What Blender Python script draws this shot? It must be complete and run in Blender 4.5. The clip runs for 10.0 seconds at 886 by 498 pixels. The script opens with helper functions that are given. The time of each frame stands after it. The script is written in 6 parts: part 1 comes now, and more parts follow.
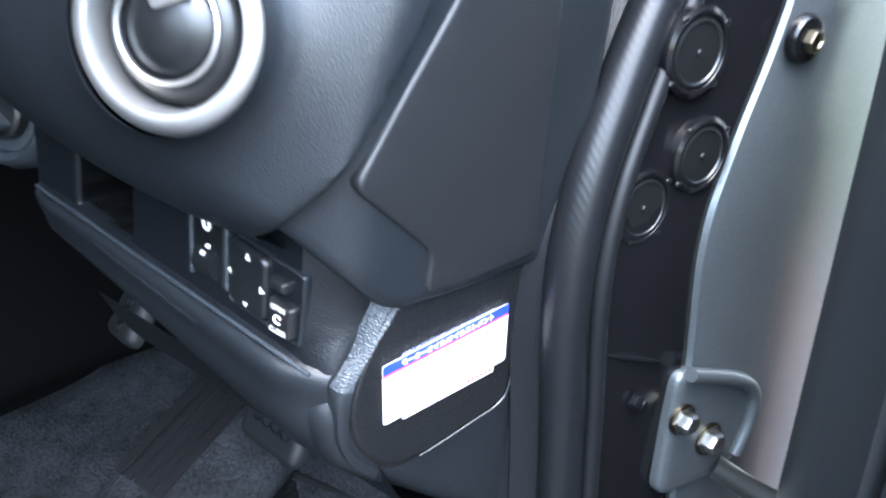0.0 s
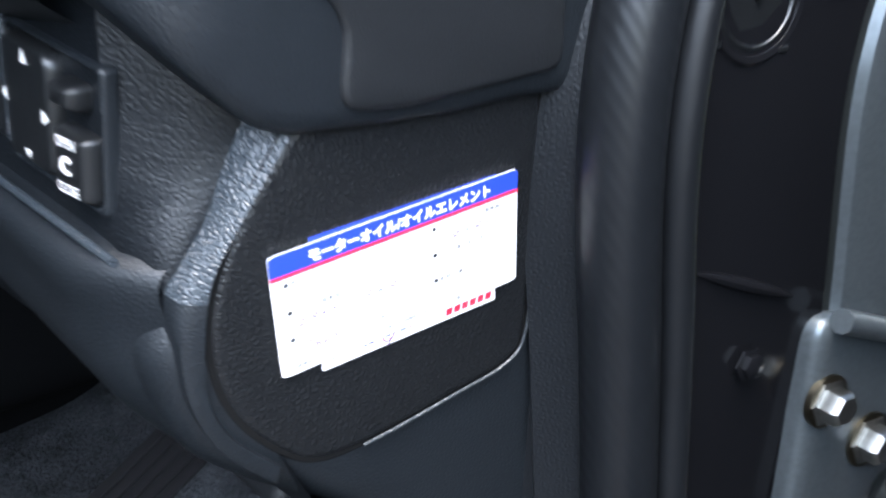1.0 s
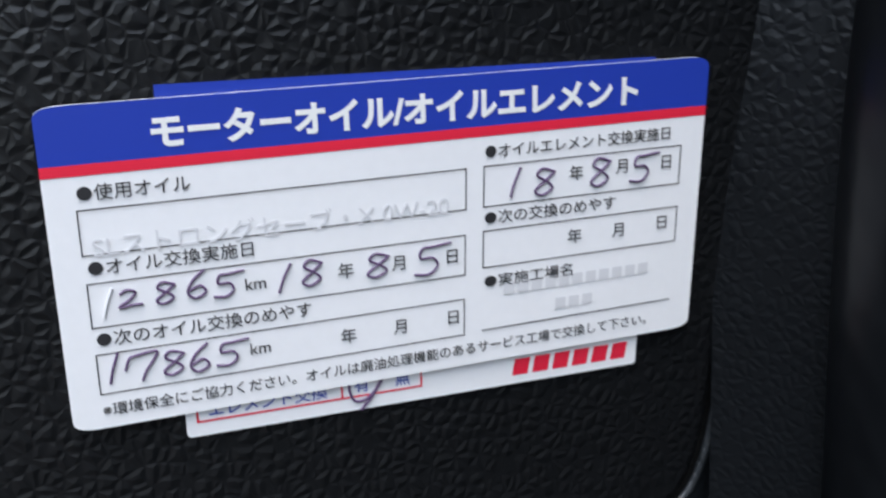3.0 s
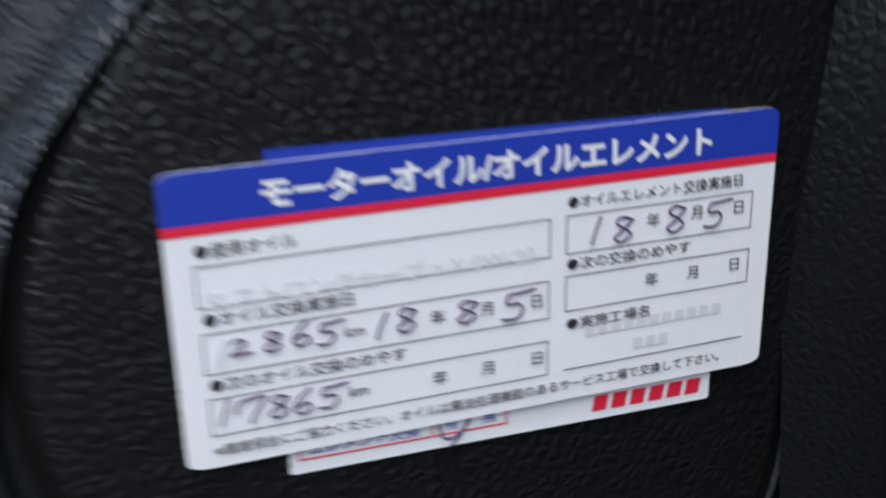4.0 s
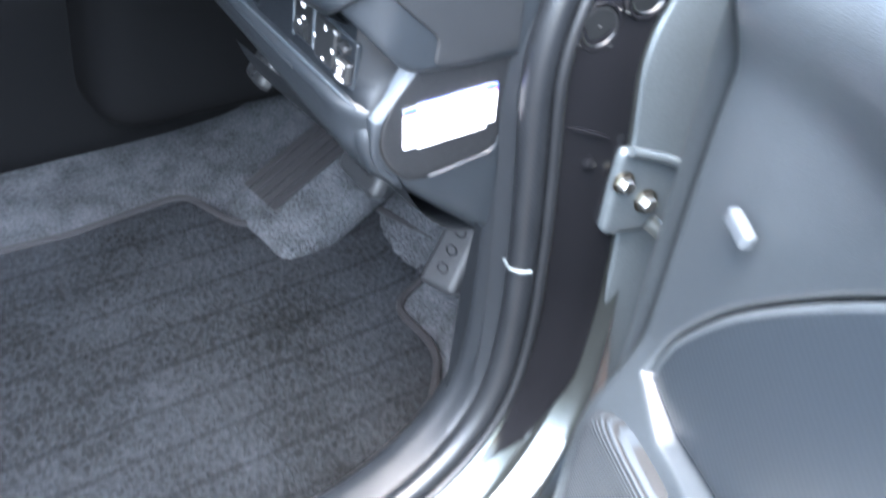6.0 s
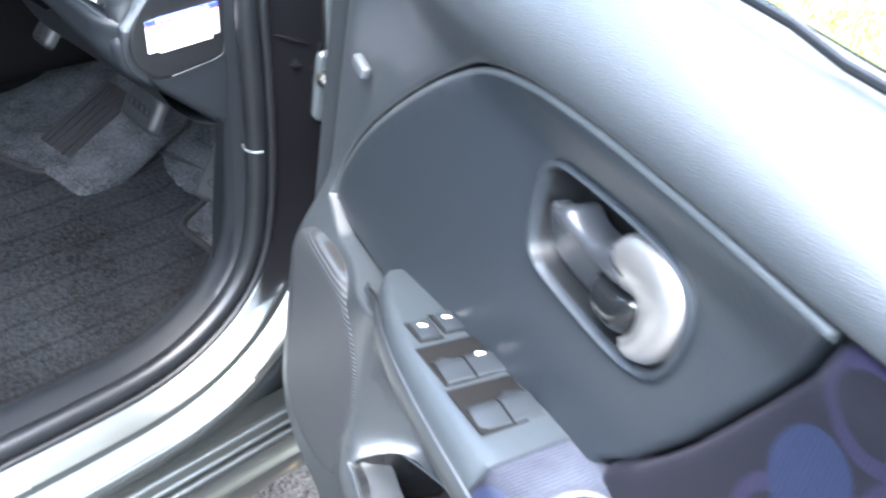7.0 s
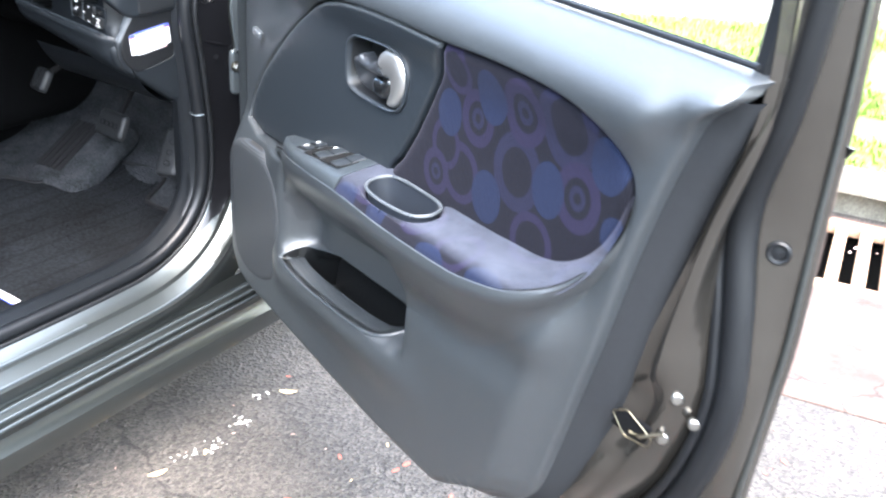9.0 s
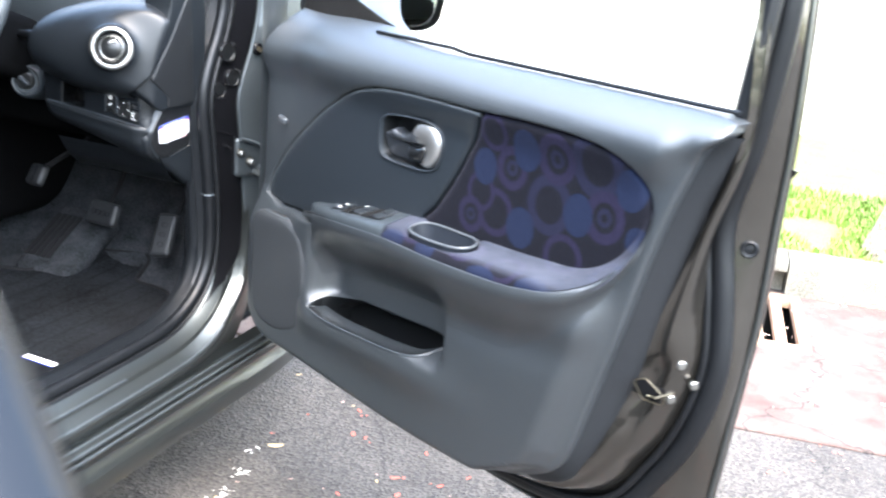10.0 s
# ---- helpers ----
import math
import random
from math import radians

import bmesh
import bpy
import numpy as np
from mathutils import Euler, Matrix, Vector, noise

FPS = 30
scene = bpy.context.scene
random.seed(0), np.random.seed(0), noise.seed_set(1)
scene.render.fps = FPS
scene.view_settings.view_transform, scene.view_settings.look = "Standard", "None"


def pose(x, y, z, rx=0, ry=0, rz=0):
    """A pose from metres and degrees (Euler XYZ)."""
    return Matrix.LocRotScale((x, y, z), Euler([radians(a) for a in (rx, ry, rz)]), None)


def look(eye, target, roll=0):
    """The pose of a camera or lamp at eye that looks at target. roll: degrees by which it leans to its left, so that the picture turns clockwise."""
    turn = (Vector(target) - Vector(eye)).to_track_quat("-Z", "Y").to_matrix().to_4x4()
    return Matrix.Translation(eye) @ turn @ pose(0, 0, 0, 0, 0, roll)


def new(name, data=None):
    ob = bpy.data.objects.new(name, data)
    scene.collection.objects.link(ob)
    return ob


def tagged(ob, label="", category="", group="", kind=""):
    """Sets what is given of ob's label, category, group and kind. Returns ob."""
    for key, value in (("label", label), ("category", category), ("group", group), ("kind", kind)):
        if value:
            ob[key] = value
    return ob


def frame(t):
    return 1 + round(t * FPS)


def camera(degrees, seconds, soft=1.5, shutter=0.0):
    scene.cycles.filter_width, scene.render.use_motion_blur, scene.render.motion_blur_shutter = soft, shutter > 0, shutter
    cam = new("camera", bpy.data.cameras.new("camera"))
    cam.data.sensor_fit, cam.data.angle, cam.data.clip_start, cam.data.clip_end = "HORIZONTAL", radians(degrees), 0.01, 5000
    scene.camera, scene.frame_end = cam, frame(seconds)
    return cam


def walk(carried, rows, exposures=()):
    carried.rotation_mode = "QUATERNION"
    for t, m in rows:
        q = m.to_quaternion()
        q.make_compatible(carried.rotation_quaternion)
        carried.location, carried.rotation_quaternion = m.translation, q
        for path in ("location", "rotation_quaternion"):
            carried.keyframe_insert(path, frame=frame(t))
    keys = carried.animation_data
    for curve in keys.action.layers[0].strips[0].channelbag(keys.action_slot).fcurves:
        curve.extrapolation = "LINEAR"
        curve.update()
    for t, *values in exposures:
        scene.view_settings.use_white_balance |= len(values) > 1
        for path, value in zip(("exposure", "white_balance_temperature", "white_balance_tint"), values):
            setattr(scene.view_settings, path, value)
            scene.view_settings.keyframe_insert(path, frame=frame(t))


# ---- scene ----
cam = camera(47.8, 10.0, soft=2.1, shutter=0.5)
PATH = [
    (0, (0.26, -0.271, 0.948), (-0.932, 1.132, 0.166), 4.2),
    (0.5, (0.2222, -0.1929, 0.8727), (-1.0383, 1.1813, 0.1496), 3.5),
    (1, (0.18, -0.1213, 0.8112), (-1.1606, 1.2042, 0.1433), 2.0),
    (1.5, (0.146, -0.079, 0.78), (-1.225, 1.251, 0.188), 1.9),
    (2, (0.123, -0.045, 0.756), (-1.368, 1.194, 0.264), 5.4),
    (2.5, (0.111, -0.02, 0.741), (-1.522, 1.069, 0.355), 5.1),
    (2.7, (0.1055, -0.0142, 0.7385), (-1.569, 1.0168, 0.3741), 5.4),
    (3.8, (0.0989, -0.0098, 0.7383), (-1.6715, 0.8783, 0.4603), 5.3),
    (4, (0.103, -0.02, 0.744), (-1.648, 0.887, 0.409), 4.8),
    (4.5, (0.161, -0.099, 0.787), (-1.45, 0.989, 0.317), 3.4),
    (5, (0.2585, -0.2029, 0.8692), (-1.2222, 0.9144, 0.1216), 3.2),
    (5.2, (0.2877, -0.2487, 0.9309), (-1.0936, 0.8906, 0.0399), 5.0),
    (6.3, (0.547, -0.401, 1.073), (-0.608, 0.691, -0.141), 8.9),
    (6.5, (0.603, -0.428, 1.09), (-0.48, 0.764, -0.096), 8.4),
    (7, (0.747, -0.494, 1.096), (-0.257, 0.846, 0.003), 9.9),
    (7.5, (0.823, -0.548, 1.119), (-0.122, 0.879, 0.083), 9.0),
    (8, (0.918, -0.69, 1.127), (0.024, 0.785, 0.115), 3.9),
    (8.5, (1.07, -0.844, 1.133), (0.169, 0.657, 0.164), 4.7),
    (9, (1.252, -1.04, 1.16), (0.308, 0.486, 0.276), 4.2),
    (9.5, (1.308, -1.272, 1.152), (0.467, 0.396, 0.437), 5.0),
    (10, (1.172, -1.459, 1.153), (0.461, 0.296, 0.509), 4.9),
]
EXPOSURES = [
    (0.0, 4.0, 5450, 10), (1.0, 3.3, 5600, 10), (2.0, 1.65, 5800, 10), (2.7, 1.4, 5800, 10), (3.8, 1.1, 5800, 10), (4.5, 1.6, 5700, 10), (5.2, 3.6, 5600, 10), (6.4, 5.5, 5700, 10), (7.0, 4.6, 5800, 10), (8.0, 4.18, 5900, 10), (9.0, 4.1, 6000, 10), (10.0, 3.8, 6000, 10),
]
walk(cam, [(t, look(eye, target, roll)) for t, eye, target, roll in PATH], EXPOSURES)

# ---------------------------------------------------------------- light
world = bpy.data.worlds.new("sky")
scene.world = world
world.use_nodes = True
wn = world.node_tree.nodes
sky = wn.new("ShaderNodeTexSky")
sky.sky_type = 'NISHITA'
sky.sun_disc = False
sky.sun_elevation = radians(66)
sky.sun_rotation = radians(142)
sky.air_density, sky.dust_density = 1.6, 4.0
world.node_tree.links.new(sky.outputs[0], wn["Background"].inputs[0])
wn["Background"].inputs[1].default_value = 0.15

sun = new("sun", bpy.data.lights.new("sun", 'SUN'))
sun.data.energy, sun.data.angle, sun.data.color = 1.6, radians(100), (1.0, 0.97, 0.93)
sun.matrix_world = look((2.2, -2.8, 8.0), (0, 0, 0))


# ---------------------------------------------------------------- materials
def material(name, base, rough=0.5, metal=0.0, spec=0.5, coat=0.0):
    m = bpy.data.materials.new(name)
    m.use_nodes = True
    b = m.node_tree.nodes["Principled BSDF"]
    b.inputs["Base Color"].default_value = (*base, 1)
    b.inputs["Roughness"].default_value = rough
    b.inputs["Metallic"].default_value = metal
    b.inputs["Specular IOR Level"].default_value = spec
    b.inputs["Coat Weight"].default_value = coat
    b.inputs["Coat Roughness"].default_value = 0.16
    return m


def node(m, kind, **values):
    n = m.node_tree.nodes.new(kind)
    for key, v in values.items():
        n.inputs[key].default_value = v
    return n


def link(m, a, b):
    m.node_tree.links.new(a, b)


def coords(m, scale=(1, 1, 1)):
    tc = m.node_tree.nodes.new("ShaderNodeTexCoord")
    mp = m.node_tree.nodes.new("ShaderNodeMapping")
    mp.inputs["Scale"].default_value = scale
    link(m, tc.outputs["Object"], mp.inputs["Vector"])
    return mp.outputs["Vector"]


def blotch(m, base, amount=0.25, scale=6.0, fine=90.0, rough=None, stretch=(1, 1, 1)):
    """Base colour and roughness that vary at a broad and a fine scale."""
    b = m.node_tree.nodes["Principled BSDF"]
    v = coords(m, stretch)
    n1 = node(m, "ShaderNodeTexNoise", Scale=scale, Detail=5.0)
    n2 = node(m, "ShaderNodeTexNoise", Scale=fine, Detail=3.0)
    link(m, v, n1.inputs["Vector"])
    link(m, v, n2.inputs["Vector"])
    mix = node(m, "ShaderNodeMath")
    mix.operation = 'ADD'
    link(m, n1.outputs["Fac"], mix.inputs[0])
    link(m, n2.outputs["Fac"], mix.inputs[1])
    ramp = m.node_tree.nodes.new("ShaderNodeMapRange")
    ramp.inputs["From Min"].default_value, ramp.inputs["From Max"].default_value = 0.6, 1.4
    ramp.inputs["To Min"].default_value, ramp.inputs["To Max"].default_value = 1 - amount, 1 + amount
    link(m, mix.outputs[0], ramp.inputs["Value"])
    mul = m.node_tree.nodes.new("ShaderNodeVectorMath")
    mul.operation = 'SCALE'
    mul.inputs[0].default_value = base
    link(m, ramp.outputs[0], mul.inputs["Scale"])
    link(m, mul.outputs[0], b.inputs["Base Color"])
    if rough:
        rr = m.node_tree.nodes.new("ShaderNodeMapRange")
        rr.inputs["To Min"].default_value, rr.inputs["To Max"].default_value = rough
        link(m, n1.outputs["Fac"], rr.inputs["Value"])
        link(m, rr.outputs[0], b.inputs["Roughness"])
    return m


def grain(m, scale=400.0, strength=0.3, distance=0.001, kind="leather"):
    """Fine relief: leather cells, plain noise or woven ribs."""
    b = m.node_tree.nodes["Principled BSDF"]
    v = coords(m)
    if kind == "leather":
        t = node(m, "ShaderNodeTexVoronoi", Scale=scale)
        t.feature = 'DISTANCE_TO_EDGE'
        warp = node(m, "ShaderNodeTexNoise", Scale=scale * 0.8, Detail=1.0)
        link(m, v, warp.inputs["Vector"])
        add = m.node_tree.nodes.new("ShaderNodeVectorMath")
        add.operation = 'MULTIPLY_ADD'
        add.inputs[1].default_value = (0.45 / scale,) * 3
        link(m, warp.outputs["Color"], add.inputs[0])
        link(m, v, add.inputs[2])
        link(m, add.outputs[0], t.inputs["Vector"])
        pebble = m.node_tree.nodes.new("ShaderNodeMapRange")
        pebble.interpolation_type = 'SMOOTHSTEP'
        pebble.inputs["From Max"].default_value = 0.40
        link(m, t.outputs["Distance"], pebble.inputs["Value"])
        out, invert = pebble.outputs[0], False
    elif kind == "weave":
        t = node(m, "ShaderNodeTexWave", Scale=scale, Distortion=0.6)
        t.bands_direction = 'DIAGONAL'
        link(m, v, t.inputs["Vector"])
        out, invert = t.outputs["Fac"], False
    else:
        t = node(m, "ShaderNodeTexNoise", Scale=scale, Detail=4.0)
        link(m, v, t.inputs["Vector"])
        out, invert = t.outputs["Fac"], False
    bump = node(m, "ShaderNodeBump", Strength=strength, Distance=distance)
    bump.invert = invert
    link(m, out, bump.inputs["Height"])
    link(m, bump.outputs["Normal"], b.inputs["Normal"])
    return m


def plastic(name, base, rough, scale, strength, distance=0.0008, amount=0.12, spec=0.5):
    m = material(name, base, sum(rough) / 2)
    blotch(m, base, amount, 5.0, 160.0, rough)
    m.node_tree.nodes["Principled BSDF"].inputs["Specular IOR Level"].default_value = spec
    return grain(m, scale, strength, distance)


DASH = plastic("dash_plastic", (0.0064, 0.0080, 0.0098), (0.36, 0.46), 700, 0.22, 0.0004, spec=0.38)
SIDE_COVER = plastic("fine_grained_plastic", (0.0070, 0.0078, 0.0088), (0.36, 0.46), 900, 0.22, 0.0003)
DASH_BLACK = plastic("black_grained_plastic", (0.0048, 0.0053, 0.006), (0.34, 0.44), 600, 0.36, 0.0005, spec=0.42)
PAD = plastic("soft_pad_vinyl", (0.0365, 0.0415, 0.0448), (0.28, 0.36), 620, 0.30, 0.0004)
TRIM = plastic("door_trim_plastic", (0.0155, 0.0186, 0.0212), (0.34, 0.43), 640, 0.28, 0.0004, spec=0.8)
BEVEL = plastic("grained_edge_plastic", (0.020, 0.025, 0.030), (0.28, 0.36), 760, 0.55, 0.0005)
INSERT_TRIM = grain(blotch(material("fine_striped_plastic", (0.0102, 0.0130, 0.0160), 0.38), (0.0102, 0.0130, 0.0160), 0.12, 5, 160, (0.33, 0.42)), 120, 0.12, 0.0004, "weave")
EDGE_TRIM = plastic("dark_edge_trim", (0.0043, 0.0052, 0.0064), (0.34, 0.44), 640, 0.25, 0.0004, spec=0.25)
# darker, duller copy of the trim plastic: its rear side's shade painted in
TRIM_SHADE = grain(blotch(material("trim_side_shade", (0.0120, 0.0130, 0.0145), 0.6, spec=0.12), (0.0120, 0.0130, 0.0145), 0.15, 9, 200, (0.55, 0.68)), 640, 0.2, 0.0004)
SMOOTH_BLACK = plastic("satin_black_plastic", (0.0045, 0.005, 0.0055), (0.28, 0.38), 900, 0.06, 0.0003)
SWITCH = plastic("switch_plastic", (0.006, 0.0065, 0.007), (0.30, 0.38), 900, 0.08, 0.0003)
RUBBER = grain(blotch(material("rubber_seal", (0.0038, 0.0044, 0.0053), 0.5, spec=0.24), (0.0038, 0.0044, 0.0053), 0.2, 20, 200, (0.38, 0.5)), 300, 0.15, 0.0006, "noise")
RUBBER_RIBBED = grain(blotch(material("ribbed_rubber_seal", (0.0046, 0.0053, 0.0063), 0.45, spec=0.27), (0.0046, 0.0053, 0.0063), 0.2, 20, 200, (0.30, 0.40)), 110, 0.11, 0.0005, "weave")
PAINT = grain(blotch(material("gunmetal_paint", (0.056, 0.063, 0.062), 0.25, 0.85, coat=0.5), (0.056, 0.063, 0.062), 0.12, 3, 900, (0.28, 0.37)), 30, 0.02, 0.002, "noise")
PAINT_SATIN = grain(blotch(material("satin_jamb_paint", (0.076, 0.089, 0.097), 0.4, 0.6), (0.076, 0.089, 0.097), 0.2, 9, 500, (0.30, 0.46)), 14, 0.10, 0.006, "noise")
PAINT_PRESSED = grain(blotch(material("pressed_sheet_paint", (0.066, 0.062, 0.055), 0.25, 0.85, coat=0.5), (0.066, 0.062, 0.055), 0.15, 6, 900, (0.14, 0.22)), 9, 0.45, 0.014, "noise")
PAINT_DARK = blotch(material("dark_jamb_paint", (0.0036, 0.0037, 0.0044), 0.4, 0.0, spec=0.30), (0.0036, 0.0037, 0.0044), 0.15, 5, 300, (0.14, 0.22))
SILVER = blotch(material("satin_silver_plastic", (0.47, 0.47, 0.46), 0.3, 0.95), (0.47, 0.47, 0.46), 0.04, 8, 300, (0.34, 0.44))
STEEL = blotch(material("zinc_steel", (0.28, 0.28, 0.265), 0.35, 1.0), (0.28, 0.28, 0.265), 0.25, 40, 300, (0.25, 0.45))
BRASS = blotch(material("yellow_zinc_steel", (0.12, 0.105, 0.075), 0.35, 1.0), (0.12, 0.105, 0.075), 0.25, 60, 300, (0.25, 0.45))
CARPET = grain(blotch(material("carpet", (0.027, 0.0295, 0.0330), 0.95, spec=0.1), (0.027, 0.0295, 0.0330), 0.8, 24, 210), 260, 1.0, 0.006, "noise")


def mat_pile():
    """Short pile with narrow lengthwise grooves."""
    m = material("floor_mat_pile", (0.0112, 0.0128, 0.0152), 0.95, spec=0.1)
    b = m.node_tree.nodes["Principled BSDF"]
    v = coords(m)
    wave = node(m, "ShaderNodeTexWave", Scale=5.9, Distortion=0.9, Detail=3.0)
    wave.bands_direction = 'X'
    link(m, v, wave.inputs["Vector"])
    groove = m.node_tree.nodes.new("ShaderNodeMapRange")
    groove.inputs["From Max"].default_value = 0.06
    groove.inputs["To Min"].default_value = 0.55
    link(m, wave.outputs["Fac"], groove.inputs["Value"])
    pile = node(m, "ShaderNodeTexNoise", Scale=190.0, Detail=5.0, Roughness=0.7)
    link(m, v, pile.inputs["Vector"])
    wide = node(m, "ShaderNodeTexNoise", Scale=9.0, Detail=6.0)
    link(m, v, wide.inputs["Vector"])
    add = m.node_tree.nodes.new("ShaderNodeMath")
    add.operation = 'MULTIPLY_ADD'
    add.inputs[1].default_value = 2.4
    link(m, pile.outputs["Fac"], add.inputs[0])
    link(m, wide.outputs["Fac"], add.inputs[2])
    tone = m.node_tree.nodes.new("ShaderNodeMapRange")
    tone.inputs["From Min"].default_value, tone.inputs["From Max"].default_value = 1.25, 2.2
    tone.inputs["To Min"].default_value, tone.inputs["To Max"].default_value = 0.05, 2.2
    link(m, add.outputs[0], tone.inputs["Value"])
    both = m.node_tree.nodes.new("ShaderNodeMath")
    both.operation = 'MULTIPLY'
    link(m, tone.outputs[0], both.inputs[0])
    link(m, groove.outputs[0], both.inputs[1])
    mul = m.node_tree.nodes.new("ShaderNodeVectorMath")
    mul.operation = 'SCALE'
    mul.inputs[0].default_value = (0.0112, 0.0128, 0.0152)
    link(m, both.outputs[0], mul.inputs["Scale"])
    link(m, mul.outputs[0], b.inputs["Base Color"])
    bump = node(m, "ShaderNodeBump", Strength=1.0, Distance=0.004)
    link(m, both.outputs[0], bump.inputs["Height"])
    link(m, bump.outputs["Normal"], b.inputs["Normal"])
    return m


MAT_PILE = mat_pile()
BINDING = material("mat_binding", (0.007, 0.007, 0.008), 0.85, spec=0.2)
# near-black base: the footwell's deep shade is put into this colour
DEEP_SHADE = material("deep_shade_black", (0.0026, 0.0027, 0.003), 0.95, spec=0.04)
# near-black base stands for the shade inside gaps and recesses
VOID = material("cavity_shade", (0.004, 0.004, 0.004), 0.9, spec=0.1)
WHITE = material("white_print", (0.8, 0.8, 0.78), 0.5)
RED = material("red_print", (0.55, 0.03, 0.04), 0.4)
GLASS = material("window_glass", (1, 1, 1), 0.0)
GLASS.node_tree.nodes["Principled BSDF"].inputs["Transmission Weight"].default_value = 1.0
GLASS.node_tree.nodes["Principled BSDF"].inputs["IOR"].default_value = 1.1
MIRROR = material("mirror", (0.85, 0.9, 0.87), 0.02, 1.0)


# ---------------------------------------------------------------- mesh helpers
def world_pose(ob):
    return world_pose(ob.parent) @ ob.matrix_parent_inverse @ ob.matrix_basis if ob.parent else ob.matrix_basis.copy()


def part(name, bm, mat, parent=None, label="", smooth=40):
    me = bpy.data.meshes.new(name)
    bmesh.ops.recalc_face_normals(bm, faces=bm.faces)
    bm.to_mesh(me)
    bm.free()
    if smooth:
        me.shade_smooth()
        me.set_sharp_from_angle(angle=radians(smooth))
    me.materials.append(mat)
    ob = new(name, me)
    if parent:
        ob.parent = parent
        ob.matrix_parent_inverse = world_pose(parent).inverted()
    if label:
        ob["label"] = label
    return ob


def thing(name, at, label, category, group="", kind=""):
    e = new(name)
    e.empty_display_size = 0.02
    e.matrix_basis = Matrix.Translation(at)
    return tagged(e, label, category, group, kind)


def ease(x):
    x = min(max(x, 0), 1)
    return x * x * (3 - 2 * x)


def curve_pts(pts, n=6, closed=False):
    """A smooth line through the points (Catmull-Rom)."""
    p = [Vector(q) for q in pts]
    out = []
    m = len(p)
    for i in range(m if closed else m - 1):
        if closed:
            a, b, c, d = p[i - 1], p[i], p[(i + 1) % m], p[(i + 2) % m]
        else:
            a, b, c, d = p[max(i - 1, 0)], p[i], p[i + 1], p[min(i + 2, m - 1)]
        for k in range(n):
            t = k / n
            out.append(0.5 * (2 * b + (c - a) * t + (2 * a - 5 * b + 4 * c - d) * t * t + (3 * b - a - 3 * c + d) * t ** 3))
    if not closed:
        out.append(p[-1].copy())
    return out


def rounded(pts, r, n=5):
    """A polygon with its corners rounded."""
    out = []
    m = len(pts)
    for i in range(m):
        a, b, c = Vector(pts[i - 1]), Vector(pts[i]), Vector(pts[(i + 1) % m])
        rr = min(r, 0.45 * (a - b).length, 0.45 * (c - b).length)
        s, e = b + (a - b).normalized() * rr, b + (c - b).normalized() * rr
        for k in range(n + 1):
            t = k / n
            out.append(s * (1 - t) ** 2 + 2 * b * t * (1 - t) + e * t * t)
    return out


def border_distance(P, loops):
    best = np.full(len(P), 1e9)
    for loop in loops:
        L = np.array([(v[0], v[1]) for v in loop])
        A, B = L, np.roll(L, -1, axis=0)
        for a, b in zip(A, B):
            ab = b - a
            t = np.clip(((P - a) @ ab) / max(ab @ ab, 1e-14), 0, 1)
            best = np.minimum(best, np.hypot(*(P - a - t[:, None] * ab).T))
    return best


def inside(P, loop):
    L = np.array([(v[0], v[1]) for v in loop])
    A, B = L, np.roll(L, -1, axis=0)
    res = np.zeros(len(P), bool)
    for a, b in zip(A, B):
        cross = (a[1] > P[:, 1]) != (b[1] > P[:, 1])
        with np.errstate(divide='ignore', invalid='ignore'):
            xi = (b[0] - a[0]) * (P[:, 1] - a[1]) / (b[1] - a[1]) + a[0]
        res ^= cross & (P[:, 0] < xi)
    return res


def finer(loop, edge):
    """The loop with its long sides cut up, so that the rim stays even."""
    p = [Vector((v[0], v[1])) for v in loop]
    length = sum((b - a).length for a, b in zip(p, p[1:] + p[:1]))
    gap = max(0.8 * edge, length / 420)
    out = []
    for a, b in zip(p, p[1:] + p[:1]):
        if (b - a).length < 1e-5:
            continue
        k = max(1, math.ceil((b - a).length / gap))
        out += [a.lerp(b, i / k) for i in range(k)]
    return out


